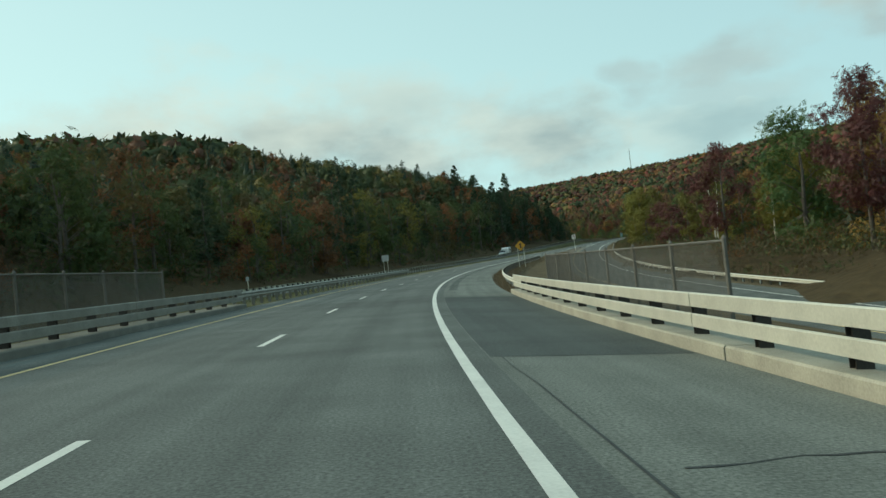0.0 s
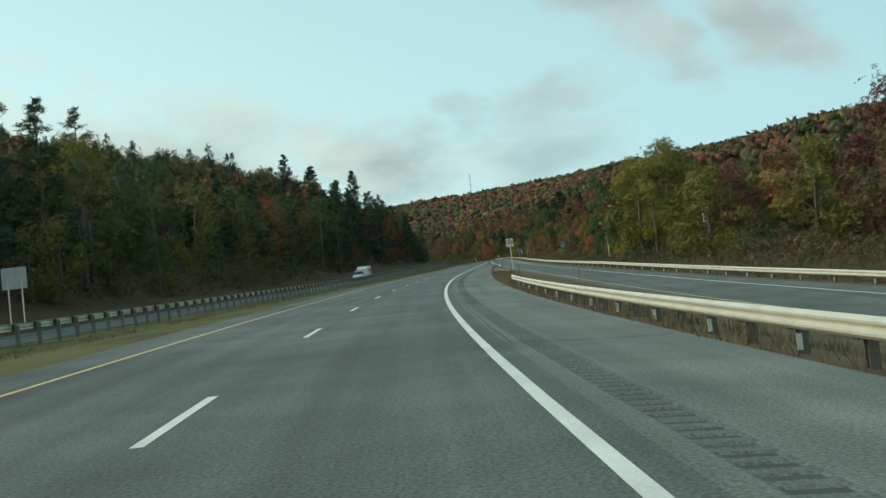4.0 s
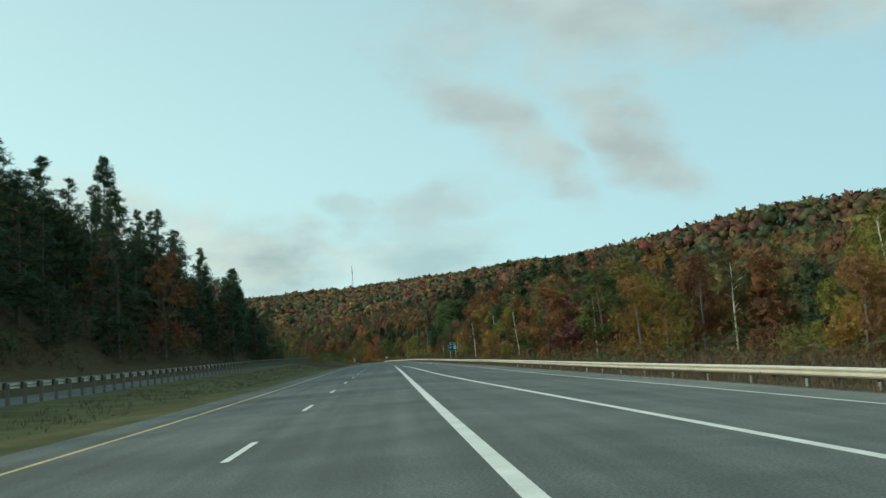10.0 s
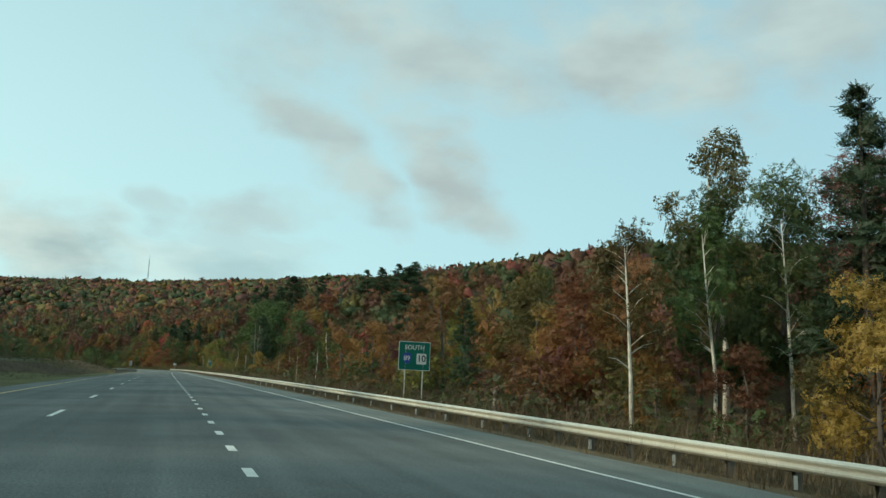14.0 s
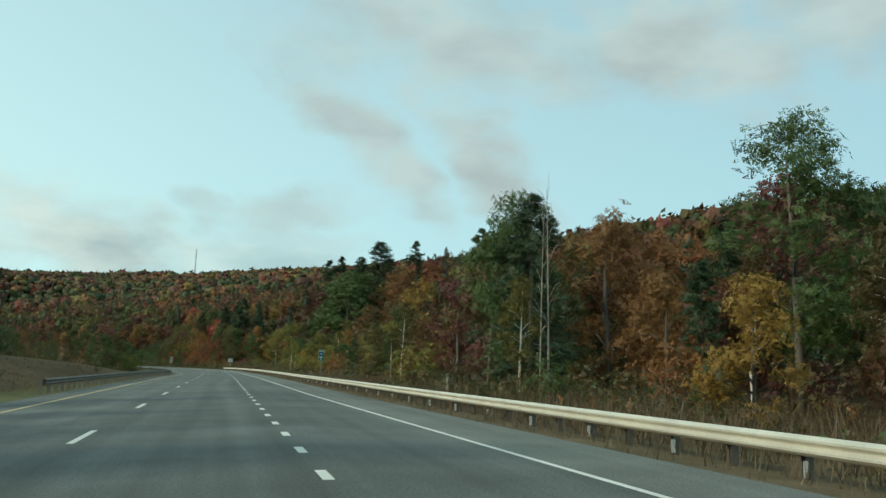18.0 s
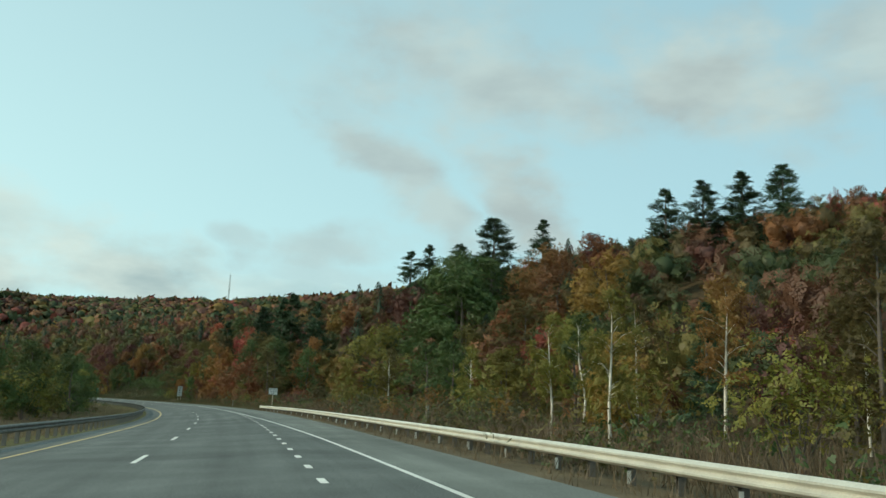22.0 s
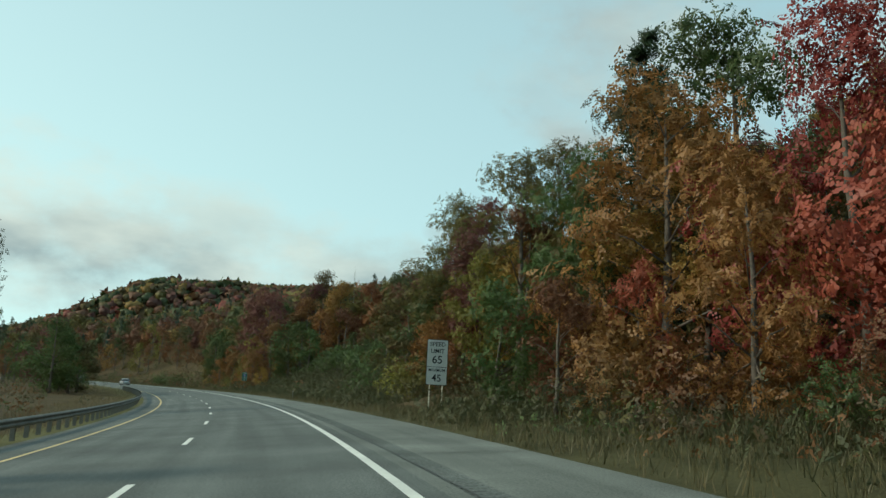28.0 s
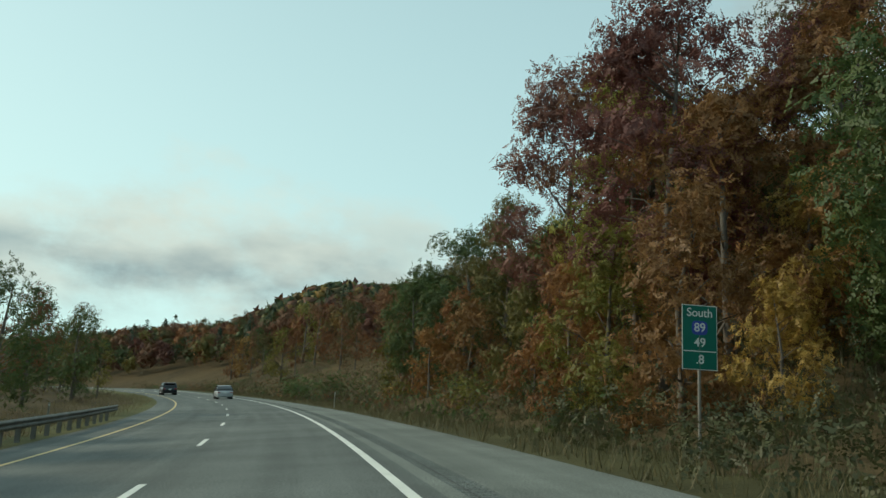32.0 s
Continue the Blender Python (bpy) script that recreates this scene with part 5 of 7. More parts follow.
        base += m * nv
        KV.append((kv + where[:, None]).reshape(-1, 3))
        KN.append(kn.reshape(-1, 3))
        KT.append(np.repeat(own, nk))
        KM.append(np.repeat(slot, nk // 4))

    kind, high = np.zeros(len(P), dtype=int), 9 + 5 * rng.rand(len(P))
    for i, ((x, y, far, lat, gap, near, st), tn) in enumerate(zip(P, tone)):
        if rng.rand() < (0.07 if lat > 0 else 0.14):
            c = 6
        elif lat < 0 and far < 330:
            c = (0, 0, 0, 1, 0, 2, 3, 0, 4)[rng.randint(9)]
        elif far > 190:
            c = (2, 5, 2, 3, 1, 0, 2, 5, 1, 7, 0, 2, 1, 8)[rng.randint(14)] if tn > -0.1 else (0, 1, 2, 0, 5, 0, 4)[rng.randint(7)]
        elif tn > 0.25:
            c = (2, 3, 2, 5, 7, 3, 8)[rng.randint(7)]
        elif tn > -0.25:
            c = (2, 1, 3, 4, 0, 5, 2)[rng.randint(7)]
        else:
            c = (0, 1, 4, 0, 0)[rng.randint(5)]
        kind[i] = c
    pine, G = kind == 6, P[:, 4]
    place = np.stack([P[:, 0], P[:, 1], Z], 1)
    # near slopes: every crown of its own make
    for i in np.where(seen & (G < 10))[0]:
        x, y, far, lat, gap, near, st = P[i]
        n = (200 if near < 12 else 120) if gap < 7 else (90 if far < 140 else 64)
        if gap < 7 and lat > 0 and 740 < st < 1010:
            n = 240
        h = high[i] * (min(1.0, float(edge_height(st)) / 9.5) if lat > 0 and near < 16 else 1.0) * (0.75 if 870 < st < 932 and 0 < lat < 70 else 1.0)
        h *= (0.95 if near < 18 and lat > 0 else 1.15) if pine[i] else 1.0
        r = max(gap * 0.5, h * 0.3) * (0.75 + 0.5 * rng.rand())
        made = [q[None] for q in crown(pine[i], n, gap, h, r, fine)]
        grow(place[i:i + 1], made, fine, np.array([kind[i] + 9]), rng.rand(1))
    # far slopes: sixteen makes, turned and stretched
    for gap, wide in ((6.6, 0.5), (9.0, 0.5), (11.0, 0.5), (11.5, 0.56)):
        for view in (True, False):
            for is_pine in (True, False):
                idx = np.where((G == gap) & (seen == view) & (pine == is_pine))[0]
                if len(idx) == 0 or (view and gap < 10):
                    continue
                ball_ = fine if view and gap < 11.2 else rough
                n = {11.0: 26, 11.5: 6}[gap] if view else 2
                makes = [crown(is_pine, n, 11.5 if not view else gap, 11.5, gap * wide * (0.75 + 0.5 * rng.rand()), ball_) for _ in range(16)]
                core, face, kv, kn = [np.stack(q) for q in zip(*makes)]
                pick, a, k = rng.randint(0, 16, len(idx)), rng.rand(len(idx)) * 6.283, high[idx] / 11.5
                turn = np.zeros((len(idx), 3, 3))
                turn[:, 0, 0], turn[:, 0, 1], turn[:, 1, 0], turn[:, 1, 1], turn[:, 2, 2] = np.cos(a), -np.sin(a), np.sin(a), np.cos(a), 1
                move = lambda q: np.einsum("mij,mvj->mvi", turn, q[pick])
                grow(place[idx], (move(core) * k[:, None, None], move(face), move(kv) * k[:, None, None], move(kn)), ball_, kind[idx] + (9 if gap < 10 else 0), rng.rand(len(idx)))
    T, KM = np.concatenate(T), np.concatenate(KM)
    V, NO, TONE = np.concatenate(V + KV), np.concatenate(NO + KN), np.concatenate(TONE + KT)
    nt, nq = len(T), len(KM)
    me = bpy.data.meshes.new("far_woods")
    me.vertices.add(len(V))
    me.vertices.foreach_set("co", V.astype(np.float32).ravel())
    me.loops.add(3 * nt + 4 * nq)
    me.loops.foreach_set("vertex_index", np.concatenate([T.ravel(), base + np.arange(4 * nq)]).astype(np.int32))
    me.polygons.add(nt + nq)
    me.polygons.foreach_set("loop_start", np.concatenate([np.arange(nt) * 3, 3 * nt + np.arange(nq) * 4]).astype(np.int32))
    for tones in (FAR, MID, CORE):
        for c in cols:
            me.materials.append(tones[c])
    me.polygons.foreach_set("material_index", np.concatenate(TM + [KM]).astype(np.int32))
    me.polygons.foreach_set("use_smooth", np.ones(nt + nq, dtype=bool))
    me.update(calc_edges=True)
    rounded(me, NO)
    own = me.attributes.new("tree_tone", "FLOAT", "POINT")
    own.data.foreach_set("value", TONE.astype(np.float32))
    tagged(new("far_woods", me), "dense autumn woods in green, rust and red over the hills", "woods", kind="stuff")


far_woods()


# ---- underbrush at the foot of the woods ----
def brush():
    rng = np.random.RandomState(33)
    V, FM, NO = [], [], []
    cols = ["undergrowth", "undergrowth_brown", "g_olive", "g_green", "rust", "g_yellow"]
    spots = []
    for i in range(2300):
        s = 20 + 1120 * rng.rand()
        base = float(outer_rail(s)) + 1.6 if s < 735 else 6.2 + 3.5 * (885 < s < 925)
        spots.append((s, base + 13 * rng.rand() ** 1.6, 1.0))
    for i in range(1000):
        s = 735 + 370 * rng.rand()
        spots.append((s, 6.5 + 24 * rng.rand(), 1.2))
    for i in range(2000):
        s = 20 + 520 * rng.rand()
        spots.append((s, -33.6 - 28 * rng.rand() ** 0.85, 1.7))
    for i in range(260):
        s = 500 + 560 * rng.rand()
        spots.append((s, -13 - 20 * rng.rand() ** 0.7, 0.9))
    for i in range(300):
        s = 30 + 110 * rng.rand()
        spots.append((s, float(outer_rail(s)) + 1.5 + 18 * rng.rand(), 1.3))
    for i in range(900):
        s = 826 + 116 * rng.rand()
        spots.append((s, 5.2 + 26 * rng.rand() ** 1.3, 0.75))
    pts = [at(s, lat) for s, lat, k in spots]
    heights = ground_height(np.array([p.x for p in pts]), np.array([p.y for p in pts]))
    for (s, lat, k), p, z in zip(spots, pts, heights):
        if lat > 0 and lat < (outer_rail(s) + 7 if s < 735 else 11):
            z = max(z, float(surf(s, lat)) - 0.3 + (float(ramp_drop(s)) if s < 200 else 0))
        if 832 < s < 847 and 0 < lat < 9.6:
            continue
        n, leaf = (20, 0.6) if k > 1.6 else (38, 0.32)
        h, r = (0.6 + 1.5 * rng.rand()) * k, 0.8 + 0.9 * rng.rand()
        g = rng.normal(size=(n, 3)) * np.array([r * 0.6, r * 0.6, 0])
        g[:, 2] = rng.rand(n) * h
        face = unit(g + np.array([0, 0, 0.25 - 0.3 * h]) + 0.3 * rng.normal(size=(n, 3)))
        v = kites(np.array([p.x, p.y, z]) + g, leaf * (0.6 + 0.8 * rng.rand(n)), rng, face, 0.6)
        NO.append(facing(v, face, 0.6))
        V.append(v)
        FM.append(np.full(n, 0 if 826 < s < 942 and lat > 0 and rng.rand() < 0.95 else (0, 0, 0, 1, 1, 1, 2, 3, 4, 3)[rng.randint(10)]))
    V, FM = np.concatenate(V), np.concatenate(FM)
    me = mesh("underbrush", V.tolist(), quad_faces(len(FM)), None, None, False, [M[c] for c in cols], FM)
    rounded(me, np.concatenate(NO))
    tagged(new("underbrush", me), "tangled brush and saplings at the foot of the woods", "underbrush", kind="stuff")


brush()


# ---- grass blades on the verges ----
def blades(name, label, spans, count, material, h0, h1, drop=None):
    rng = np.random.RandomState(len(label))
    V = []
    tot = sum(b - a for a, b, *_ in spans)
    for a, b, l0, l1 in spans:
        for i in range(int(count * (b - a) / tot)):
            s = a + (b - a) * rng.rand()
            x0, x1 = (float(l0(s)) if callable(l0) else l0), (float(l1(s)) if callable(l1) else l1)
            lat = x0 + (x1 - x0) * rng.rand()
            dz = float(drop(s, lat)) if drop else 0.0
            p = at(s, lat, dz - 0.06)
            for k in range(5):
                h, w, t = h0 + (h1 - h0) * rng.rand(), 0.006 + 0.009 * rng.rand(), rng.rand() * 6.28
                e = Vector((math.cos(t), math.sin(t), 0))
                o = Vector((rng.normal() * 0.09, rng.normal() * 0.09, 0))
                bend = Vector((rng.normal() * 0.3 * h, rng.normal() * 0.3 * h, h))
                V += [p + o - e * w, p + o + e * w, p + o + bend * 0.6 + e * w * 0.7, p + o + bend]
    me = mesh(name, [tuple(v) for v in V], quad_faces(len(V) // 4), material)
    tagged(new(name, me), label, "grass", kind="stuff")


blades("dry_grass", "brown dry grass along the road's edge", [(40, 262, 3.55, lambda s: min(6.5, ramp_left(s) - 1.1)), (266, 735, lambda s: paved_right(s) + 0.15, lambda s: outer_rail(s) + 2.5)], 8000, M["dryblade"], 0.12, 0.4,
       lambda s, l: ramp_drop(s) * smooth(4.0, 9.0, l) - 0.04)
blades("tall_dry_grass", "tall pale weeds behind the guard rail", [(24, 735, lambda s: outer_rail(s) + 0.7, lambda s: outer_rail(s) + 5.0)], 8000, M["dryblade"], 0.5, 1.3, lambda s, l: ramp_drop(s) - 0.2)
blades("verge_grass", "short brown and green grass beside the shoulder", [(735, 1060, 3.55, 9.5)], 9000, M["greenblade"], 0.12, 0.55)
blades("median_grass", "grass in the median strip", [(60, 620, -9.2, -17)], 6000, M["greenblade"], 0.08, 0.25, lambda s, l: -0.15 - 0.2 * smooth(-12, -15, l) + opposite_rise(s) * smooth(-10, -17, l))
blades("median_weeds", "tall dry weeds behind the dark guard rail", [(545, 1050, -9.7, -16)], 7000, M["dryblade"], 0.3, 0.9, lambda s, l: -0.2)


def bank_grass(name, label, s0, s1, l0, l1, count, material, h0, h1):
    """Tufts of grass on the sloping ground."""
    rng = np.random.RandomState(77)
    pts = [at(s0 + (s1 - s0) * rng.rand(), l0 + (l1 - l0) * rng.rand() ** 1.3) for i in range(count)]
    base = np.array([(p.x, p.y, 0.0) for p in pts])
    base[:, 2] = ground_height(base[:, 0], base[:, 1]) - 0.05
    base = np.repeat(base, 6, 0)
    n = len(base)
    base[:, :2] += rng.normal(size=(n, 2)) * 0.14
    h, w, t = h0 + (h1 - h0) * rng.rand(n), 0.008 + 0.012 * rng.rand(n), rng.rand(n) * 6.28
    e = np.stack([np.cos(t) * w, np.sin(t) * w, 0 * t], 1)
    bend = np.stack([rng.normal(size=n) * 0.3 * h, rng.normal(size=n) * 0.3 * h, h], 1)
    v = np.stack([base - e, base + e, base + bend * 0.6 + e * 0.7, base + bend], 1).reshape(-1, 3)
    tagged(new(name, mesh(name, v.tolist(), quad_faces(n), material)), label, "grass", kind="stuff")


bank_grass("bank_grass", "long dull green grass on the roadside bank", 800, 960, 5.0, 26, 14000, M["bankblade"], 0.35, 1.1)
bank_grass("meadow_grass", "tall pale and green meadow grass behind the guard rail", 690, 780, 8.0, 40, 7000, M["dryblade"], 0.5, 1.2)
bank_grass("bank_weeds", "tall brown weeds at the wood's edge", 300, 735, 9.0, 20, 5000, M["dryblade"], 0.4, 1.1)


# ---- bridge ----
def long_box(name, parent, s0, s1, l0, l1, z0, z1, material, label="", step=3.0, bevel=0.015):
    """A bar along the road with eased top edges."""
    n = max(2, int(round((s1 - s0) / step)) + 1)
    prof = [(l0, z0), (l0, z1 - bevel), (l0 + bevel, z1), (l1 - bevel, z1), (l1, z1 - bevel), (l1, z0)]
    verts = [at(s, l, z) for s in np.linspace(s0, s1, n) for l, z in prof]
    m = len(prof)
    faces = [(i * m + k, i * m + (k + 1) % m, (i + 1) * m + (k + 1) % m, (i + 1) * m + k) for i in range(n - 1) for k in range(m)]
    faces += [tuple(range(m)), tuple(range((n - 1) * m, n * m))[::-1]]
    return child(name, mesh(name, verts, faces, material), parent, label)


RAIL_POST = post_mesh("post", 0.66, 0.14, 0.2, M["block"])
# left railing: old steel, darkened further because its road face is in shade
M["steel_old_shaded"] = mat("old_shaded_steel", (0.25, 0.245, 0.21), 0.65, 0.25, 0.25, 1.5, 20, 0.12)
M["fence"] = mat("dark_fence_wire", (0.15, 0.14, 0.12), 0.7, 0.3, 0.25, 3, 25, 0.1)
# left kerb: concrete with the shade of its sunless face in the colour
M["concrete_shaded"] = mat("shaded_concrete", (0.19, 0.185, 0.155), 0.9, 0, 0.3, 1.2, 30, 0.3)


def bridge_side(side, lat, s0, s1, material, label):
    """Concrete kerb and a two-bar railing on posts; side 1 is the right edge."""
    g = new("bridge_railing")
    tagged(g, label, "bridge railing", "bridge railings")
    k = 1 if side > 0 else -1
    a, b = sorted((lat, lat + k * 1.0))
    cuts = [s0] + [x for x in (-16.0, 11.5) if s0 < x < s1] + [s1]
    for u, v in zip(cuts[:-1], cuts[1:]):
        long_box("kerb", g, u + 0.03, v - 0.03, a, b, -0.4, 0.2, M["concrete"] if side > 0 else M["concrete_shaded"], "stained concrete kerb", 3.0, 0.03)
    f0, f1 = sorted((lat + k * 0.16, lat + k * 0.24))
    joints = [s0] + [x for x in (-8.0, 13.2, 26.0) if s0 < x < s1] + [s1]
    for u, v in zip(joints[:-1], joints[1:]):
        long_box("rail_bar", g, u + 0.02, v - 0.02, f0, f1, 0.66, 0.88, material, "", 3.0, 0.02)
        long_box("rail_bar", g, u + 0.02, v - 0.02, f0, f1, 0.34, 0.55, material, "", 3.0, 0.02)
    n = int((s1 - s0 - 1) / 2.4)
    for i in range(n + 1):
        put("post", RAIL_POST, g, s0 + 0.7 + i * 2.4, lat + k * 0.4, 0.19)
    return g


bridge_side(1, 3.55, -40, 40, M["steel"], "pale two-bar steel bridge railing on a concrete kerb")
bridge_side(-1, -8.85, -40, 40, M["steel_old_shaded"], "grey two-bar steel bridge railing on a concrete kerb")


def chain_fence(s0, s1, lat, z0, z1, label):
    g = new("chain_link_fence")
    tagged(g, label, "fence", "bridge fences")
    n = int(round((s1 - s0) / 2.9))
    for i in range(n + 1):
        s = s0 + (s1 - s0) * i / n
        bm = bmesh.new()
        tube(bm, [at(s, lat, -0.2), at(s, lat, z1 + 0.04)], [0.04, 0.04], 8)
        tube(bm, [at(s, lat, z1 + 0.04), at(s, lat, z1 + 0.1)], [0.05, 0.012], 8)
        part("post", bm, M["fence"], g)
    for z in (z0, z1):
        bm = bmesh.new()
        tube(bm, [at(s, lat, z) for s in np.linspace(s0, s1, 12)], [0.025] * 12, 6)
        part("top_bar" if z == z1 else "bottom_bar", bm, M["fence"], g)
    verts, faces = [], []
    hgt, w = z1 - z0, 0.006
    step = 0.075
    for k in range(int((s1 - s0 + hgt) / step)):
        for sgn in (1, -1):
            a = s0 - hgt * 0.5 + k * step
            p0, p1 = (a, z0), (a + hgt, z1)
            if sgn < 0:
                p0, p1 = (a, z1), (a + hgt, z0)
            q0, q1 = max(p0[0], s0), min(p1[0], s1)
            if q1 <= q0:
                continue
            f = lambda s: p0[1] + (p1[1] - p0[1]) * (s - p0[0]) / hgt
            b = len(verts)
            verts += [at(q0, lat, f(q0) - w), at(q0, lat, f(q0) + w), at(q1, lat, f(q1) + w), at(q1, lat, f(q1) - w)]
            verts += [at(q0, lat + 0.006, f(q0)), at(q1, lat + 0.006, f(q1))]
            faces += [(b, b + 3, b + 2, b + 1), (b + 1, b + 2, b + 5, b + 4), (b, b + 4, b + 5, b + 3)]
    child("wire_mesh", mesh("wire_mesh", verts, faces, M["fence"]), g, "grey woven wire mesh")


chain_fence(14.2, 35, 4.75, 0.2, 1.72, "grey chain-link fence on the bridge's outer edge")
chain_fence(-22, 32.5, -10.2, 0.2, 1.82, "grey chain-link fence on the bridge's far edge")

deck = new("bridge_deck_edge")
tagged(deck, "concrete deck edge of the road bridge", "bridge", kind="structure")
long_box("deck_beam", deck, -40, 40, 4.5, 5.0, -1.3, 0.05, M["concrete"])
long_box("deck_beam", deck, -40, 40, -10.5, -9.8, -1.3, 0.05, M["concrete"])

# ---- patches, seams and cracks ----
M["patch"] = asphalt_mat("patch_asphalt", (0.072, 0.082, 0.077), False)
M["tar"] = mat("crack_tar", (0.04, 0.043, 0.041), 0.7, 0, 0.3, 3, 30)
child_ribbon("asphalt_patch", road, 12.4, 36.4, 3, [0.42, 2.2, 3.45], M["patch"], 0.004, label="darker asphalt patch")


def crack(s, l0, l1, seed, w=0.018, slope=0.1):
    rng = np.random.RandomState(seed)
    n = 12
    ls = np.linspace(l0, l1, n)
    ss = s + slope * (ls - l0) + np.cumsum(rng.normal(size=n) * 0.035)
    verts, faces = [], []
    for i in range(n):
        ww = w * (0.5 + rng.rand())
        verts += [at(ss[i] - ww, ls[i], 0.005), at(ss[i] + ww, ls[i], 0.005)]
    faces = [(2 * i, 2 * i + 1, 2 * i + 3, 2 * i + 2) for i in range(n - 1)]
    child("crack", mesh("crack", verts, faces, M["tar"]), road)


for i, (s, a, b) in enumerate(((5.3, 0.9, 3.4), (12.35, 0.8, 3.4), (36.5, 1.1, 3.4), (60.2, 0.2, 3.4), (87.2, 1.0, 3.3), (96, 0.4, 2.9), (121, 0.5, 3.3), (146, 0.4, 3.3), (168.5, 0.4, 3.2), (178, 1.0, 3.3), (205, 0.4, 3.3),
                               (228, 1.2, 3.4), (257, 0.4, 3.4), (273, 0.3, 3.0), (318, -3.0, 3.0), (372, 0.5, 5.0), (440, 0.3, 4.2), (548, 0.3, 2.6), (610, 0.3, 2.4), (668, 0.6, 3.2), (728, 0.3, 3.3), (815, 0.6, 3.3), (858, 0.6, 3.3), (905, 0.5, 3.3), (940, 0.4, 3.2))):
    crack(s, a, b, i)
for i, (s0, s1, l) in enumerate(((0, 30, 0.6), (46, 110, 0.42), (120, 255, 0.45), (700, 980, 0.4))):
    rng = np.random.RandomState(60 + i)
    n = int((s1 - s0) / 1.5)
    w = 0.006 + 0.014 * rng.rand(n)
    off = l + np.cumsum(rng.normal(size=n) * 0.025)
    ss_ = np.linspace(s0, s1, n)
    verts = [at(s, o + sg * ww, 0.005) for s, o, ww in zip(ss_, off, w) for sg in (-1, 1)]
    child("seam", mesh("seam", verts, [(2 * k, 2 * k + 1, 2 * k + 3, 2 * k + 2) for k in range(n - 1)], M["tar"]), road, "dark tarred seam")

# ---- gore kerb ----
kerb = new("kerb")
tagged(kerb, "worn granite kerb stones round the grass nose", "kerb", kind="structure")
rngk = np.random.RandomState(9)
s = 226.0
while s < 263.5:
    ln = 0.9 + 0.7 * rngk.rand()
    bm = bmesh.new()
    box(bm, -0.11, 0.11, 0.02, ln - 0.02, -0.15, 0.13 + 0.03 * rngk.rand(), 0.025)
    for v in bm.verts:
        v.co += Vector((rngk.normal() * 0.008, rngk.normal() * 0.008, rngk.normal() * 0.008))
    ob = part("kerb_stone", bm, M["granite"], kerb)
    ob.matrix_world = Matrix.Translation(at(s, 3.82 + rngk.normal() * 0.015)) @ Matrix.Rotation(-heading(s), 4, "Z")
    s += ln
for k, l in enumerate((3.95, 4.25)):
    bm = bmesh.new()
    box(bm, -0.15, 0.15, -0.1, 0.1, -0.15, 0.13, 0.03)
    ob = part("kerb_stone", bm, M["granite"], kerb)
    ob.matrix_world = Matrix.Translation(at(263.7 - 0.3 * k, l)) @ Matrix.Rotation(-heading(263) + 0.4, 4, "Z")

# ---- signs ----
M["sign_green"] = mat("sign_green", (0.008, 0.12, 0.085), 0.45, 0, 0.08, 3, 40, 0.02)
M["sign_yellow"] = mat("sign_yellow", (0.55, 0.27, 0.025), 0.5, 0, 0.1, 3, 40, 0.02)
M["sign_white"] = mat("sign_white", (0.62, 0.62, 0.58), 0.45, 0, 0.08, 3, 40, 0.02)
M["sign_black"] = mat("sign_black", (0.018, 0.018, 0.018), 0.5, 0, 0.1, 3, 40, 0)
M["sign_red"] = mat("sign_red", (0.3, 0.025, 0.025), 0.5, 0, 0.1, 3, 40, 0)
M["sign_blue"] = mat("sign_blue", (0.035, 0.06, 0.3), 0.5, 0, 0.1, 3, 40, 0)
M["sign_back"] = mat("sign_back", (0.36, 0.38, 0.37), 0.5, 0.5, 0.15, 3, 30, 0.05)


def poly(bm, pts, y, depth=0.002):
    """A flat plate in the xz plane, facing -y."""
    f = [bm.verts.new((x, y, z)) for x, z in pts]
    b = [bm.verts.new((x, y + depth, z)) for x, z in pts]
    n = len(pts)
    bm.faces.new(f)
    bm.faces.new(b[::-1])
    for i in range(n):
        bm.faces.new((f[i], b[i], b[(i + 1) % n], f[(i + 1) % n]))
    return bm


def rect(w, h, cx=0.0, cz=0.0, r=0.0):
    if not r:
        return [(cx - w / 2, cz - h / 2), (cx + w / 2, cz - h / 2), (cx + w / 2, cz + h / 2), (cx - w / 2, cz + h / 2)]
    out = []
    for qx, qz, a0 in ((1, -1, -90), (1, 1, 0), (-1, 1, 90), (-1, -1, 180)):
        for k in range(5):
            a = radians(a0 + k * 22.5)
            out.append((cx + qx * (w / 2 - r) + r * math.cos(a), cz + qz * (h / 2 - r) + r * math.sin(a)))
    return out


def text(parent, word, size, x, z, material, y=-0.011):
    cu = bpy.data.curves.new("lettering", "FONT")
    cu.body, cu.size, cu.align_x, cu.align_y, cu.extrude, cu.offset = word, size, "CENTER", "CENTER", 0.0015, size * 0.012
    tmp = bpy.data.objects.new("lettering", cu)
    me = bpy.data.meshes.new_from_object(tmp)
    bpy.data.objects.remove(tmp)
    me.materials.clear()
    me.materials.append(material)
    ob = new("lettering", me)
    ob.parent = parent
    ob.matrix_basis = Matrix.Translation((x, y, z)) @ Matrix.Rotation(radians(90), 4, "X")
    return ob


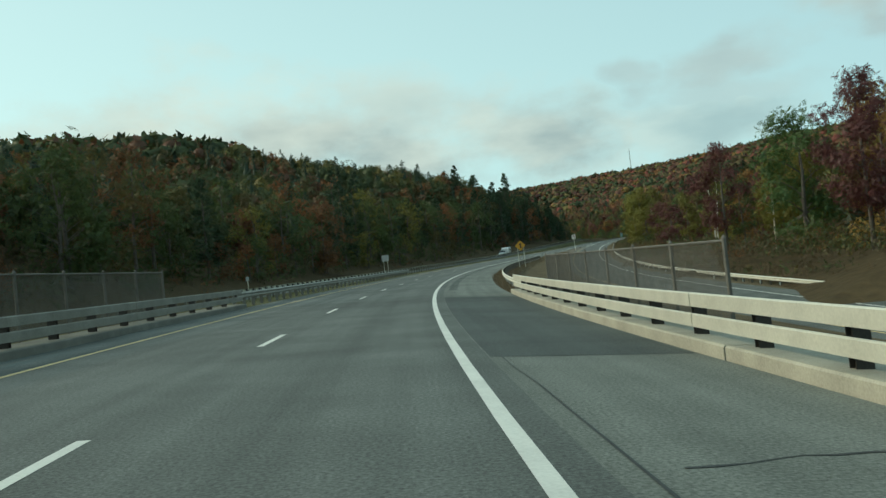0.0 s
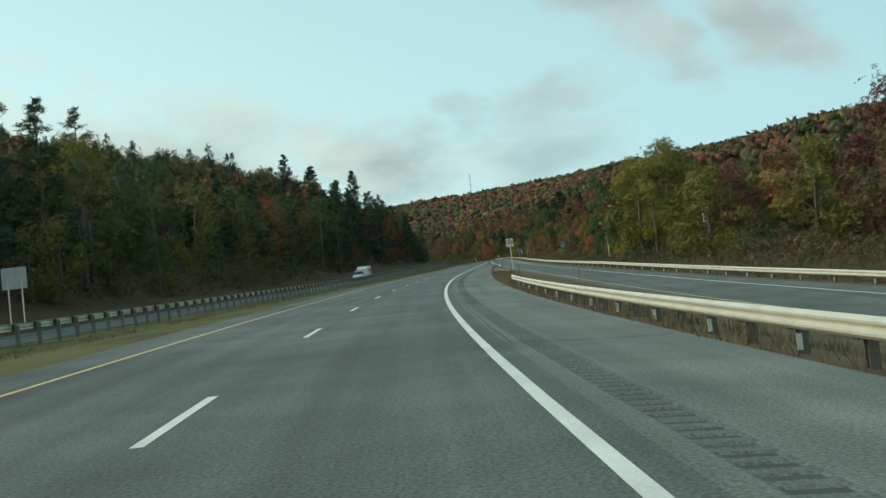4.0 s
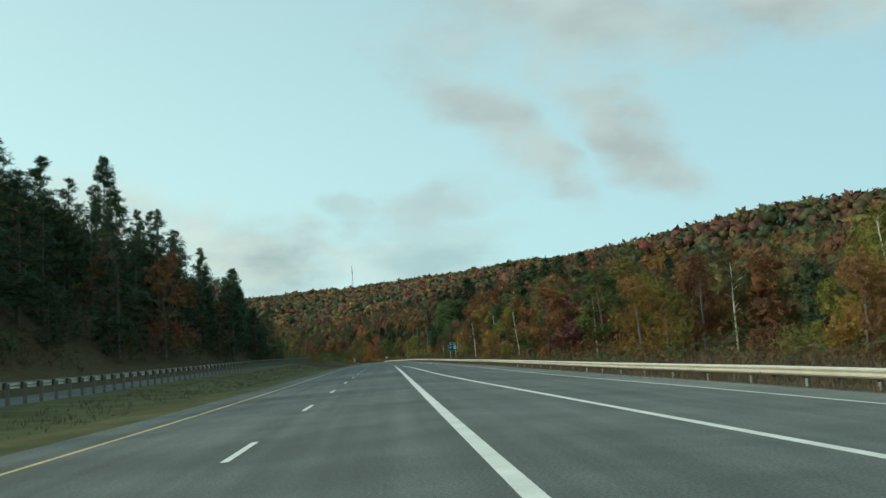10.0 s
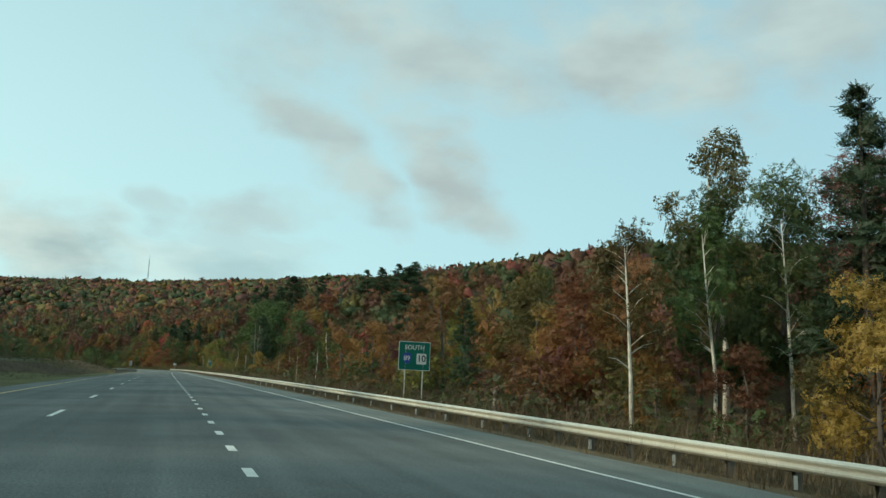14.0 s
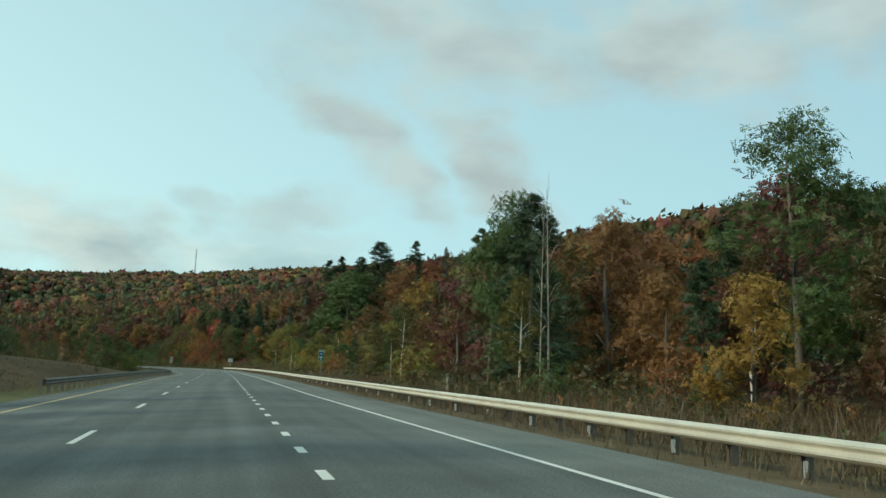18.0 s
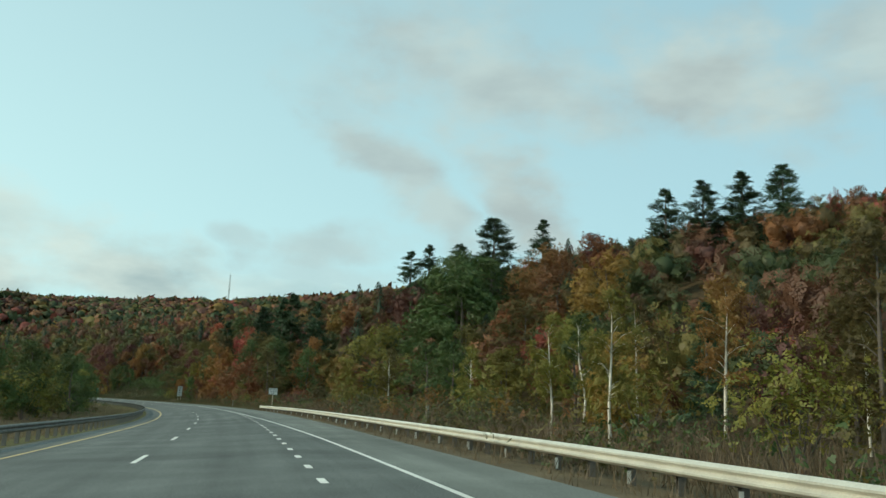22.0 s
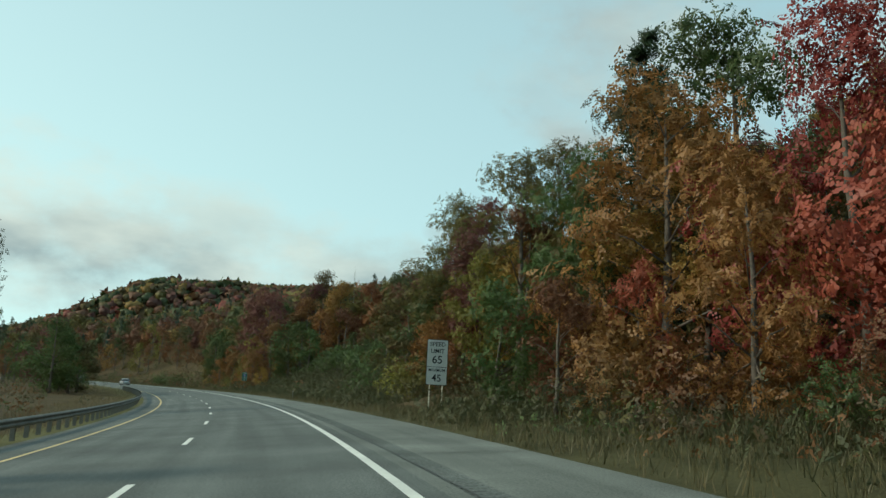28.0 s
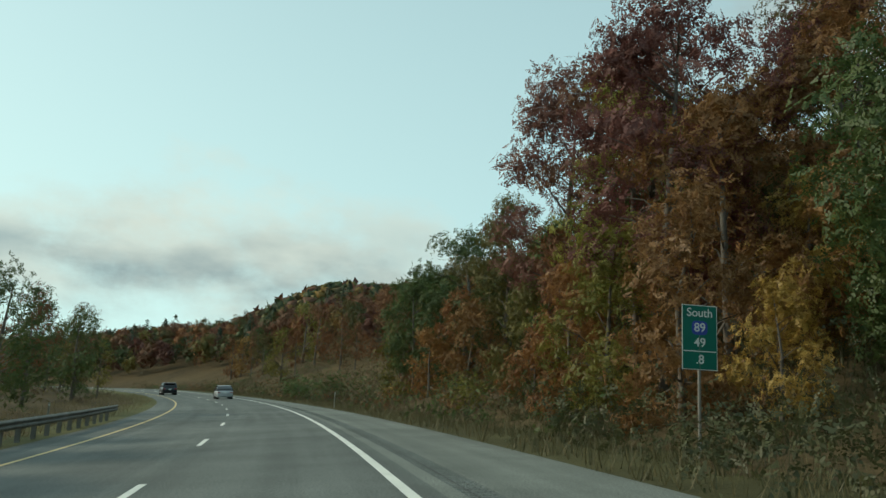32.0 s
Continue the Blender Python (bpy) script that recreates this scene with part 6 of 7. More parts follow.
def sign(name, label, s, lat, dz, posts, post_top, plate_parts, turn=0.0, post_r=0.035, lean=0.0, dark=False):
    """A road sign at its foot; plate_parts are (name, outline, y, material, centre height)."""
    g = new(name)
    g.matrix_world = Matrix.Translation(at(s, lat, dz)) @ Matrix.Rotation(-heading(s) + turn, 4, "Z") @ Matrix.Rotation(lean, 4, "Y")
    tagged(g, label, "road sign", "road signs")
    for x in posts:
        bm = bmesh.new()
        tube(bm, [(x, 0.03, -0.5), (x, 0.03, post_top)], [post_r, post_r], 8)
        part("post", bm, M["rust_steel" if dark else "steel"], g, "dark steel post" if dark else "pale steel post")
    plate = None
    for n, pts, y, material in plate_parts:
        bm = bmesh.new()
        poly(bm, pts, y, 0.006 if plate is None else 0.002)
        ob = part(n, bm, material, g if plate is None else plate)
        plate = plate or ob
    return g, plate


def ring(r0, r1, cx, cz, n=28):
    bm = bmesh.new()
    a = [[bm.verts.new((cx + r * math.cos(2 * math.pi * k / n), y, cz + r * math.sin(2 * math.pi * k / n))) for k in range(n)] for r in (r0, r1) for y in (-0.008, -0.005)]
    for k in range(n):
        q = (k + 1) % n
        bm.faces.new((a[0][k], a[0][q], a[2][q], a[2][k]))
        bm.faces.new((a[2][k], a[2][q], a[3][q], a[3][k]))
        bm.faces.new((a[0][q], a[0][k], a[1][k], a[1][q]))
    return bm


# merge warning
d = 0.66
dia = lambda k: [(0, 2.35 - k), (k, 2.35), (0, 2.35 + k), (-k, 2.35)]
g, pl = sign("merge_sign", "yellow diamond merge sign with a black arrow on two posts", 114.5, 5.6, 0.75 - 0.3, (-0.4, 0.4), 2.3,
             [("plate", dia(0.76), 0.0, M["sign_black"]), ("face", dia(0.71), -0.003, M["sign_yellow"])])
for pts in ([(-0.07, 2.0), (0.06, 2.0), (0.06, 2.48), (-0.07, 2.48)], [(-0.2, 2.46), (0.19, 2.46), (-0.005, 2.78)], [(0.05, 2.3), (0.05, 2.17), (0.19, 2.04), (0.25, 2.12)]):
    bm = bmesh.new()
    poly(bm, pts, -0.006)
    part("arrow", bm, M["sign_black"], pl)

# no U-turn
g, pl = sign("no_u_turn_sign", "white square no-turn sign with red ring, one pale post", 220, 6.5, -0.05, (0.0,), 3.3,
             [("plate", rect(0.98, 1.08, 0, 3.68), 0.0, M["sign_black"]), ("face", rect(0.94, 1.04, 0, 3.68), -0.003, M["sign_white"])], post_r=0.055, lean=-0.035)
bm = bmesh.new()
for a, b in ((0, 9),):
    for k in range(9):
        t0, t1 = math.pi * k / 9, math.pi * (k + 1) / 9
        poly(bm, [(0.05 + 0.12 * math.cos(t0), 3.8 + 0.12 * math.sin(t0)), (0.05 + 0.21 * math.cos(t0), 3.8 + 0.21 * math.sin(t0)), (0.05 + 0.21 * math.cos(t1), 3.8 + 0.21 * math.sin(t1)), (0.05 + 0.12 * math.cos(t1), 3.8 + 0.12 * math.sin(t1))], -0.005)
poly(bm, rect(0.09, 0.42, 0.215, 3.6), -0.005)
poly(bm, rect(0.09, 0.14, -0.115, 3.74), -0.005)
poly(bm, [(-0.26, 3.68), (0.03, 3.68), (-0.115, 3.43)], -0.005)
part("arrow", bm, M["sign_black"], pl)
part("red_ring", ring(0.36, 0.43, 0, 3.68), M["sign_red"], pl)
bm = bmesh.new()
poly(bm, [(-0.29, 3.93), (-0.24, 3.98), (0.29, 3.43), (0.24, 3.38)], -0.009)
part("red_bar", bm, M["sign_red"], pl)

# route sign
g, pl = sign("route_sign", "green route sign with white lettering and two shields on two posts", 429, 11.72, -0.2, (-0.5, 0.5), 3.3,
             [("plate", rect(1.78, 1.55, 0, 2.83, 0.06), 0.0, M["sign_white"]), ("face", rect(1.72, 1.49, 0, 2.83, 0.05), -0.003, M["sign_green"])])
text(pl, "SOUTH", 0.34, 0, 3.28, M["sign_white"])
bm = bmesh.new()
poly(bm, [(-0.62, 2.98), (-0.68, 2.72), (-0.58, 2.5), (-0.42, 2.38), (-0.26, 2.5), (-0.16, 2.72), (-0.22, 2.98)], -0.006)
part("shield", bm, M["sign_blue"], pl, "blue shield")
bm = bmesh.new()
poly(bm, rect(0.56, 0.58, 0.4, 2.68, 0.06), -0.006)
part("shield", bm, M["sign_white"], pl, "white route shield")
text(pl, "89", 0.36, -0.42, 2.69, M["sign_white"])
text(pl, "10", 0.5, 0.4, 2.69, M["sign_black"])


def mile_sign(s, lat, dz, bottom, last):
    g, pl = sign("reference_sign", "narrow green reference sign with white lettering on one post", s, lat, dz, (0.0,), bottom + 1.0,
                 [("plate", rect(0.76, 1.3, 0, bottom + 0.65), 0.0, M["sign_white"]), ("face", rect(0.73, 1.27, 0, bottom + 0.65), -0.003, M["sign_green"])], dark=True)
    text(pl, "South", 0.24, 0, bottom + 1.14, M["sign_white"])
    bm = bmesh.new()
    poly(bm, rect(0.34, 0.28, 0, bottom + 0.84, 0.08), -0.006)
    part("shield", bm, M["sign_blue"], pl)
    text(pl, "89", 0.25, 0, bottom + 0.84, M["sign_white"])
    text(pl, "49", 0.25, 0, bottom + 0.54, M["sign_white"])
    bm = bmesh.new()
    poly(bm, rect(0.7, 0.02, 0, bottom + 0.37), -0.006)
    part("rule", bm, M["sign_white"], pl)
    text(pl, last, 0.25, 0, bottom + 0.2, M["sign_white"])


mile_sign(258, 16.0, -0.1, 2.3, "2")
mile_sign(936, 6.45, 0.05, 1.7, ".8")
g, pl = sign("mile_sign", "narrow dark green mile sign with white lettering on one post", 584, 8.0, -0.1, (0.0,), 2.9,
             [("plate", rect(0.54, 1.1, 0, 2.55), 0.0, M["sign_white"]), ("face", rect(0.51, 1.07, 0, 2.55), -0.003, M["sign_green"])], dark=True)
for word, size, z in (("SOUTH", 0.15, 2.96), ("MILE", 0.17, 2.38), ("50", 0.2, 2.14)):
    text(pl, word, size, 0, z, M["sign_white"])
bm = bmesh.new()
poly(bm, rect(0.26, 0.24, 0, 2.68, 0.06), -0.006)
part("shield", bm, M["sign_blue"], pl)
text(pl, "89", 0.18, 0, 2.68, M["sign_white"])

# speed limit
g, pl = sign("speed_limit_sign", "white speed limit sign with black lettering on two posts", 844.3, 8.1, -0.1, (-0.36, 0.36), 3.9,
             [("plate", rect(1.18, 2.48, 0, 2.7, 0.05), 0.0, M["sign_black"]), ("face", rect(1.14, 2.44, 0, 2.7, 0.05), -0.003, M["sign_white"])])
for word, size, z in (("SPEED", 0.33, 3.68), ("LIMIT", 0.33, 3.3), ("65", 0.6, 2.82), ("MINIMUM", 0.22, 2.26), ("45", 0.55, 1.82)):
    text(pl, word, size, 0, z, M["sign_black"])
bm = bmesh.new()
poly(bm, rect(1.1, 0.025, 0, 2.44), -0.006)
part("rule", bm, M["sign_black"], pl)

# emergency stopping
g, pl = sign("stopping_sign", "white roadside sign with three lines of black lettering on one post", 737, 7.0, -0.1, (0.0,), 2.8,
             [("plate", rect(1.2, 0.88, 0, 2.42, 0.04), 0.0, M["sign_black"]), ("face", rect(1.16, 0.84, 0, 2.42, 0.04), -0.003, M["sign_white"])])
for word, z in (("EMERGENCY", 2.68), ("STOPPING", 2.42), ("ONLY", 2.16)):
    text(pl, word, 0.185, 0, z, M["sign_black"])

# backs of signs for the oncoming traffic
g, pl = sign("sign_back", "bare grey back of a sign on two posts", 150, -21.8, 1.0, (-0.35, 0.35), 1.9, [("plate", rect(1.3, 1.1, 0, 1.9, 0.05), 0.0, M["sign_back"])])
g, pl = sign("sign_back", "small grey sign back on one post", 78, -19.3, -0.1, (0.0,), 1.6, [("plate", rect(0.3, 0.4, 0, 1.7, 0.05), 0.0, M["sign_back"])])


def delineator(s, lat, dz, h, label, material):
    g = new("delineator_post")
    g.matrix_world = Matrix.Translation(at(s, lat, dz)) @ Matrix.Rotation(-heading(s), 4, "Z")
    tagged(g, label, "marker post", "marker posts")
    bm = bmesh.new()
    box(bm, -0.035, 0.035, -0.006, 0.006, -0.3, h)
    box(bm, -0.035, -0.025, -0.03, -0.006, -0.3, h)
    box(bm, 0.025, 0.035, -0.03, -0.006, -0.3, h)
    part("post", bm, material, g)
    bm = bmesh.new()
    poly(bm, [(0.04 * math.cos(k * 0.785), h - 0.1 + 0.04 * math.sin(k * 0.785)) for k in range(8)], -0.034)
    part("reflector", bm, M["sign_white"], g, "small round reflector")


for s, lat, dz, h in ((168.7, 4.6, -0.1, 1.35), (207, 6.9, 0, 1.0), (245, 5.2, 0, 1.2), (262.2, 3.98, 0.1, 1.3), (230, 5.0, 0, 1.0)):
    delineator(s, lat, dz, h, "thin dark steel marker post in the grass", M["rust_steel"])
delineator(882, 4.6, -0.2, 1.0, "thin dark steel marker post in the grass", M["rust_steel"])
for s, lat, dz, h in ((170.4, 9.7, -0.3, 1.2), (985, 4.2, 0, 1.2), (762, 4.6, 0, 1.1), (958, -10.6, 0, 1.1)):
    delineator(s, lat, dz, h, "thin pale marker post beside the road", M["steel_dull"])
# pale stubs in the weeds behind the rail
for s, lat in ((424, 14.5), (545, 10.5), (602, 11.0), (667, 9.5), (483, 12.0), (700, 10.0)):
    g = new("marker_stub")
    g.matrix_world = Matrix.Translation(at(s, lat, -0.35))
    tagged(g, "short pale concrete marker in the weeds", "marker post", "marker posts")
    bm = bmesh.new()
    box(bm, -0.08, 0.08, -0.08, 0.08, -0.4, 1.5, 0.02)
    part("stub", bm, M["steel_dull"], g)

# ---- wires and mast ----
M["wire"] = mat("black_cable", (0.02, 0.02, 0.022), 0.6, 0, 0.1, 3, 20, 0)
for dz, off, r, tip in ((5.5, 0, 0.015, -2.0), (7.72, 0.5, 0.009, 0.0), (8.65, -0.6, 0.009, 0.9)):
    g = new("power_cable")
    tagged(g, "thin black overhead cable crossing the highway", "cable", "overhead cables")
    bm = bmesh.new()
    mid = at(240 + off, 0)
    h = heading(240)
    pts = []
    for k in range(25):
        u = -1 + k / 12
        pts.append(mid + Vector((math.cos(h) * 95 * u + math.sin(h) * 16 * u, -math.sin(h) * 95 * u + math.cos(h) * 16 * u, dz + 2.2 * u * u + tip * u)))
    tube(bm, pts, [r] * 25, 5)
    part("cable", bm, M["wire"], g)
def on_ground(s, lat, dz=0.0):
    p = at(s, lat)
    return Vector((p.x, p.y, float(ground_height(np.array([p.x]), np.array([p.y]))[0]) + dz))


def side_road():
    ss = np.linspace(752, 806, 28)
    verts = [on_ground(s, l, 0.12) for s in ss for l in (33.5 + 0.06 * (s - 752), 37.5 + 0.06 * (s - 752))]
    me = mesh("road_side", verts, [(2 * i, 2 * i + 1, 2 * i + 3, 2 * i + 2) for i in range(27)], M["gravel"])
    tagged(new("road_side", me), "pale narrow side road beyond the meadow grass", "road", kind="structure")


side_road()


def utility_pole(s, lat, h):
    g = new("utility_pole")
    g.location = on_ground(s, lat)
    tagged(g, "thin weathered wooden utility pole with a crossarm", "utility pole")
    bm = bmesh.new()
    tube(bm, [(0, 0, -0.5), (0, 0, h)], [0.16, 0.11], 8)
    part("pole", bm, M["bark"], g)
    bm = bmesh.new()
    box(bm, -0.9, 0.9, -0.17, -0.06, h - 0.6, h - 0.46, 0.01)
    part("crossarm", bm, M["bark"], g)


utility_pole(815, 45, 9.0)
for dz in (8.9, 8.5):
    g = new("power_cable")
    tagged(g, "thin overhead cable falling from a utility pole across the meadow", "cable", "overhead cables")
    a, b = on_ground(815, 45, dz), on_ground(704, 23, dz - 8.6)
    bm = bmesh.new()
    tube(bm, [a.lerp(b, u) - Vector((0, 0, 5.0 * u * (1 - u))) for u in np.linspace(0, 1, 20)], [0.013] * 20, 5)
    part("cable", bm, M["wire"], g)


def mast(x, y, h):
    z = float(ground_height(np.array([x]), np.array([y]))[0])
    g = new("radio_mast")
    g.location = (x, y, z)
    tagged(g, "tall slender grey lattice radio mast on the hilltop", "radio mast")
    P = [[Vector((math.cos(a) * w, math.sin(a) * w, q * h)) for a in (0.3, 2.39, 4.49)] for q, w in ((0, 1.3), (1, 0.8))]
    for k in range(3):
        bm = bmesh.new()
        tube(bm, [P[0][k], P[1][k]], [0.22, 0.2], 5)
        part("leg", bm, M["rust_steel"], g)
    bm = bmesh.new()
    n = 16
    for i in range(n):
        for k in range(3):
            a = P[0][k].lerp(P[1][k], i / n)
            b = P[0][(k + 1) % 3].lerp(P[1][(k + 1) % 3], (i + 1) / n)
            tube(bm, [a, b], [0.09, 0.09], 3)
    part("bracing", bm, M["rust_steel"], g)
    bm = bmesh.new()
    tube(bm, [(0, 0, h), (0, 0, h + 6)], [0.2, 0.08], 5)
    part("antenna", bm, M["steel_dull"], g)


mast(1077, 1738, 56)


# ---- vehicles ----
def paint(name, base, rough=0.3, coat=0.6):
    m = mat(name, base, rough, 0.1, 0.06, 2, 60, 0.0, 0.5)
    m.node_tree.nodes["Principled BSDF"].inputs["Coat Weight"].default_value = coat
    return m


M["dark_paint"] = paint("dark_blue_paint", (0.012, 0.014, 0.02))
M["silver_paint"] = paint("silver_paint", (0.42, 0.44, 0.45), 0.35)
M["white_paint"] = paint("white_paint", (0.68, 0.68, 0.66), 0.35)
M["glass"] = paint("dark_window_glass", (0.01, 0.012, 0.014), 0.08, 0.3)
M["rubber"] = mat("tyre_rubber", (0.02, 0.02, 0.02), 0.85, 0, 0.2, 8, 60, 0.2)
M["alloy"] = mat("alloy_rim", (0.5, 0.5, 0.5), 0.35, 0.8, 0.1, 5, 60, 0.05)
M["lamp_red"] = mat("red_lamp", (0.3, 0.015, 0.015), 0.25, 0, 0.1, 5, 60, 0.0, 0.5)
M["lamp_clear"] = mat("clear_lamp", (0.7, 0.7, 0.68), 0.2, 0, 0.1, 5, 60, 0.0, 0.5)
M["trim"] = mat("black_trim", (0.02, 0.02, 0.022), 0.6, 0, 0.2, 6, 60, 0.1)


def loft(bm, rings):
    """Closed rings of equal count, capped at both ends."""
    R = [[bm.verts.new(p) for p in r] for r in rings]
    n = len(R[0])
    for a, b in zip(R[:-1], R[1:]):
        for k in range(n):
            bm.faces.new((a[k], a[(k + 1) % n], b[(k + 1) % n], b[k]))
    bm.faces.new(R[0][::-1])
    bm.faces.new(R[-1])
    bmesh.ops.recalc_face_normals(bm, faces=bm.faces)
    return bm


def section(y, w, z0, z1, r=0.12, wt=None):
    """A rounded cross-section of the body: half width w, from z0 to z1, half width wt on top."""
    wt = w if wt is None else wt
    return [(-w + r * 0.5, y, z0), (w - r * 0.5, y, z0), (w, y, z0 + r), (w, y, (z0 + z1) / 2), (wt + 0.0, y, z1 - r), (wt - r, y, z1), (-wt + r, y, z1), (-wt, y, z1 - r), (-w, y, (z0 + z1) / 2), (-w, y, z0 + r)]


def wheel(g, x, y, r, w, side):
    bm = bmesh.new()
    n = 24
    prof = [(-w / 2, r * 0.66), (-w / 2, r * 0.93), (-w / 2 + 0.03, r), (w / 2 - 0.03, r), (w / 2, r * 0.93), (w / 2, r * 0.66)]
    R = [[bm.verts.new((x + px, y + pr * math.cos(2 * math.pi * k / n), r + pr * math.sin(2 * math.pi * k / n))) for k in range(n)] for px, pr in prof]
    for a, b in zip(R[:-1] + [R[-1]], R[1:] + [R[0]]):
        for k in range(n):
            bm.faces.new((a[k], a[(k + 1) % n], b[(k + 1) % n], b[k]))
    ty = part("tyre", bm, M["rubber"], g, "", True)
    bm = bmesh.new()
    xo = x + side * (w / 2 - 0.035)
    for k in range(10):
        a0 = 2 * math.pi * k / 10
        pts = [(r * 0.12, a0 - 0.35), (r * 0.64, a0 - 0.12), (r * 0.64, a0 + 0.12), (r * 0.12, a0 + 0.35)]
        v = [bm.verts.new((xo, y + q * math.cos(a), r + q * math.sin(a))) for q, a in pts]
        u = [bm.verts.new((xo - side * 0.05, y + q * math.cos(a), r + q * math.sin(a))) for q, a in pts]
        bm.faces.new(v)
        bm.faces.new(u[::-1])
        for i in range(4):
            bm.faces.new((v[i], u[i], u[(i + 1) % 4], v[(i + 1) % 4]))
    tube(bm, [(xo - side * 0.06, y, r), (xo - side * 0.05, y, r)], [r * 0.67, r * 0.67], 20)
    part("rim", bm, M["alloy"], ty, "alloy rim with spokes")


def car(name, label, pm, L, Wd, H, belt_z, ground, tail, nose, wheel_r, suv):
    """A car that points along +y; tail and nose say where the roof starts and ends."""
    g = new(name)
    tagged(g, label, "car", "cars on the highway")
    hw, l = Wd / 2, L / 2
    bm = bmesh.new()
    zb = belt_z
    loft(bm, [section(-l, hw * 0.86, ground + 0.18, zb * 0.86, 0.1), section(-l + 0.1, hw * 0.95, ground + 0.06, zb * 0.97, 0.1), section(-l + 0.5, hw, ground, zb, 0.1), section(0.1, hw, ground, zb, 0.1),
              section(l - 1.35, hw, ground, zb * 0.99, 0.1), section(l - 0.5, hw * 0.97, ground + 0.03, zb * 0.92, 0.14), section(l - 0.12, hw * 0.88, ground + 0.1, zb * 0.8, 0.16), section(l, hw * 0.72, ground + 0.2, zb * 0.68, 0.14)])
    body = part("body", bm, pm, g, "", True)
    # cabin: glass all round, then roof and pillars proud of it
    y0, y1, y2, y3 = tail[0], tail[1], nose[0], nose[1]
    wt = hw * 0.8
    bm = bmesh.new()
    loft(bm, [section(y0, hw * 0.93, zb - 0.06, zb + 0.02, 0.02), section((y0 + y1) / 2, hw * 0.93, zb - 0.06, (zb + H) / 2, 0.05, hw * 0.88), section(y1, hw * 0.94, zb - 0.06, H - 0.05, 0.08, wt), section((y1 + y2) / 2, hw * 0.95, zb - 0.06, H - 0.03, 0.08, wt),
              section(y2, hw * 0.94, zb - 0.06, H - 0.07, 0.08, wt * 0.98), section(y3, hw * 0.9, zb - 0.06, zb + 0.02, 0.02)])
    part("window_glass", bm, M["glass"], g, "dark tinted glass", True)
    bm = bmesh.new()
    loft(bm, [section(y1 - (0.16 if suv else 0.05), wt * 0.93, H - 0.1, H - 0.05, 0.02), section(y1 + 0.1, wt * 1.01, H - 0.1, H - 0.01, 0.035), section((y1 + y2) / 2, wt * 1.02, H - 0.1, H, 0.04), section(y2, wt * 0.98, H - 0.13, H - 0.05, 0.03)])
    part("roof", bm, pm, g, "", True)
    for sx in (-1, 1):
        for (ya, za), (yb, zb2), w in (((y0 + 0.03, zb), (y1 + 0.05, H - 0.07), 0.06), (((y0 + y1) / 2 + 0.55, zb), (y1 + 0.75, H - 0.07), 0.05), ((0.05, zb), (0.0, H - 0.06), 0.045), ((y3, zb), (y2, H - 0.09), 0.045)):
            bm = bmesh.new()
            tube(bm, [(sx * hw * 0.945, ya, za - 0.03), (sx * wt * 1.005, yb, zb2)], [w, w * 0.8], 6)
            part("pillar", bm, pm if suv else M["trim"], g)
        bm = bmesh.new()
        box(bm, sx * hw - 0.1 if sx > 0 else sx * hw - 0.1, sx * hw + 0.1, y3 - 0.5, y3 - 0.38, zb - 0.02, zb + 0.14, 0.03)
        part("mirror", bm, M["trim"], g)
        for yy in (l - 0.95, -l + (1.0 if suv else 0.95)):
            bm = bmesh.new()
            tube(bm, [(sx * (hw - 0.3), yy, wheel_r), (sx * (hw + 0.008), yy, wheel_r)], [wheel_r * 1.15] * 2, 24)
            part("wheel_arch", bm, M["trim"], g)
            wheel(g, sx * (hw - 0.1), yy, wheel_r, 0.24, sx)
        bm = bmesh.new()
        box(bm, sx * hw * 0.72 - 0.16, sx * hw * 0.72 + 0.16, -l - 0.012, -l + 0.2, zb * 0.7, zb * 0.84, 0.02)
        part("tail_light", bm, M["lamp_red"], g, "red tail light")
        bm = bmesh.new()
        box(bm, sx * hw * 0.7 - 0.15, sx * hw * 0.7 + 0.15, l - 0.35, l - 0.03, zb * 0.62, zb * 0.74, 0.02)
        part("headlight", bm, M["lamp_clear"], g, "clear headlight")
        bm = bmesh.new()
        box(bm, sx * (hw + 0.005) - 0.02, sx * (hw + 0.005) + 0.02, -0.55, -0.38, zb - 0.14, zb - 0.1, 0.01)
        part("door_handle", bm, pm, g)
        bm = bmesh.new()
        box(bm, sx * hw - 0.05, sx * hw + 0.03, -l + 1.5, l - 1.4, ground + 0.02, ground + 0.1, 0.02)
        part("sill", bm, M["alloy"] if suv else M["trim"], g)
    bm = bmesh.new()
    box(bm, -hw * 0.9, hw * 0.9, -l - 0.05, -l + 0.2, ground + 0.12, ground + 0.38, 0.05)
    part("rear_bumper", bm, M["trim"] if suv else pm, g)
    bm = bmesh.new()
    box(bm, -hw * 0.85, hw * 0.85, l - 0.2, l + 0.03, ground + 0.12, ground + 0.34, 0.05)
    part("front_bumper", bm, pm, g)
    bm = bmesh.new()
    box(bm, -0.16, 0.16, -l - 0.014, -l + 0.02, zb * 0.66, zb * 0.66 + 0.15, 0.004)
    part("plate", bm, M["sign_white"], g, "pale blank plate")
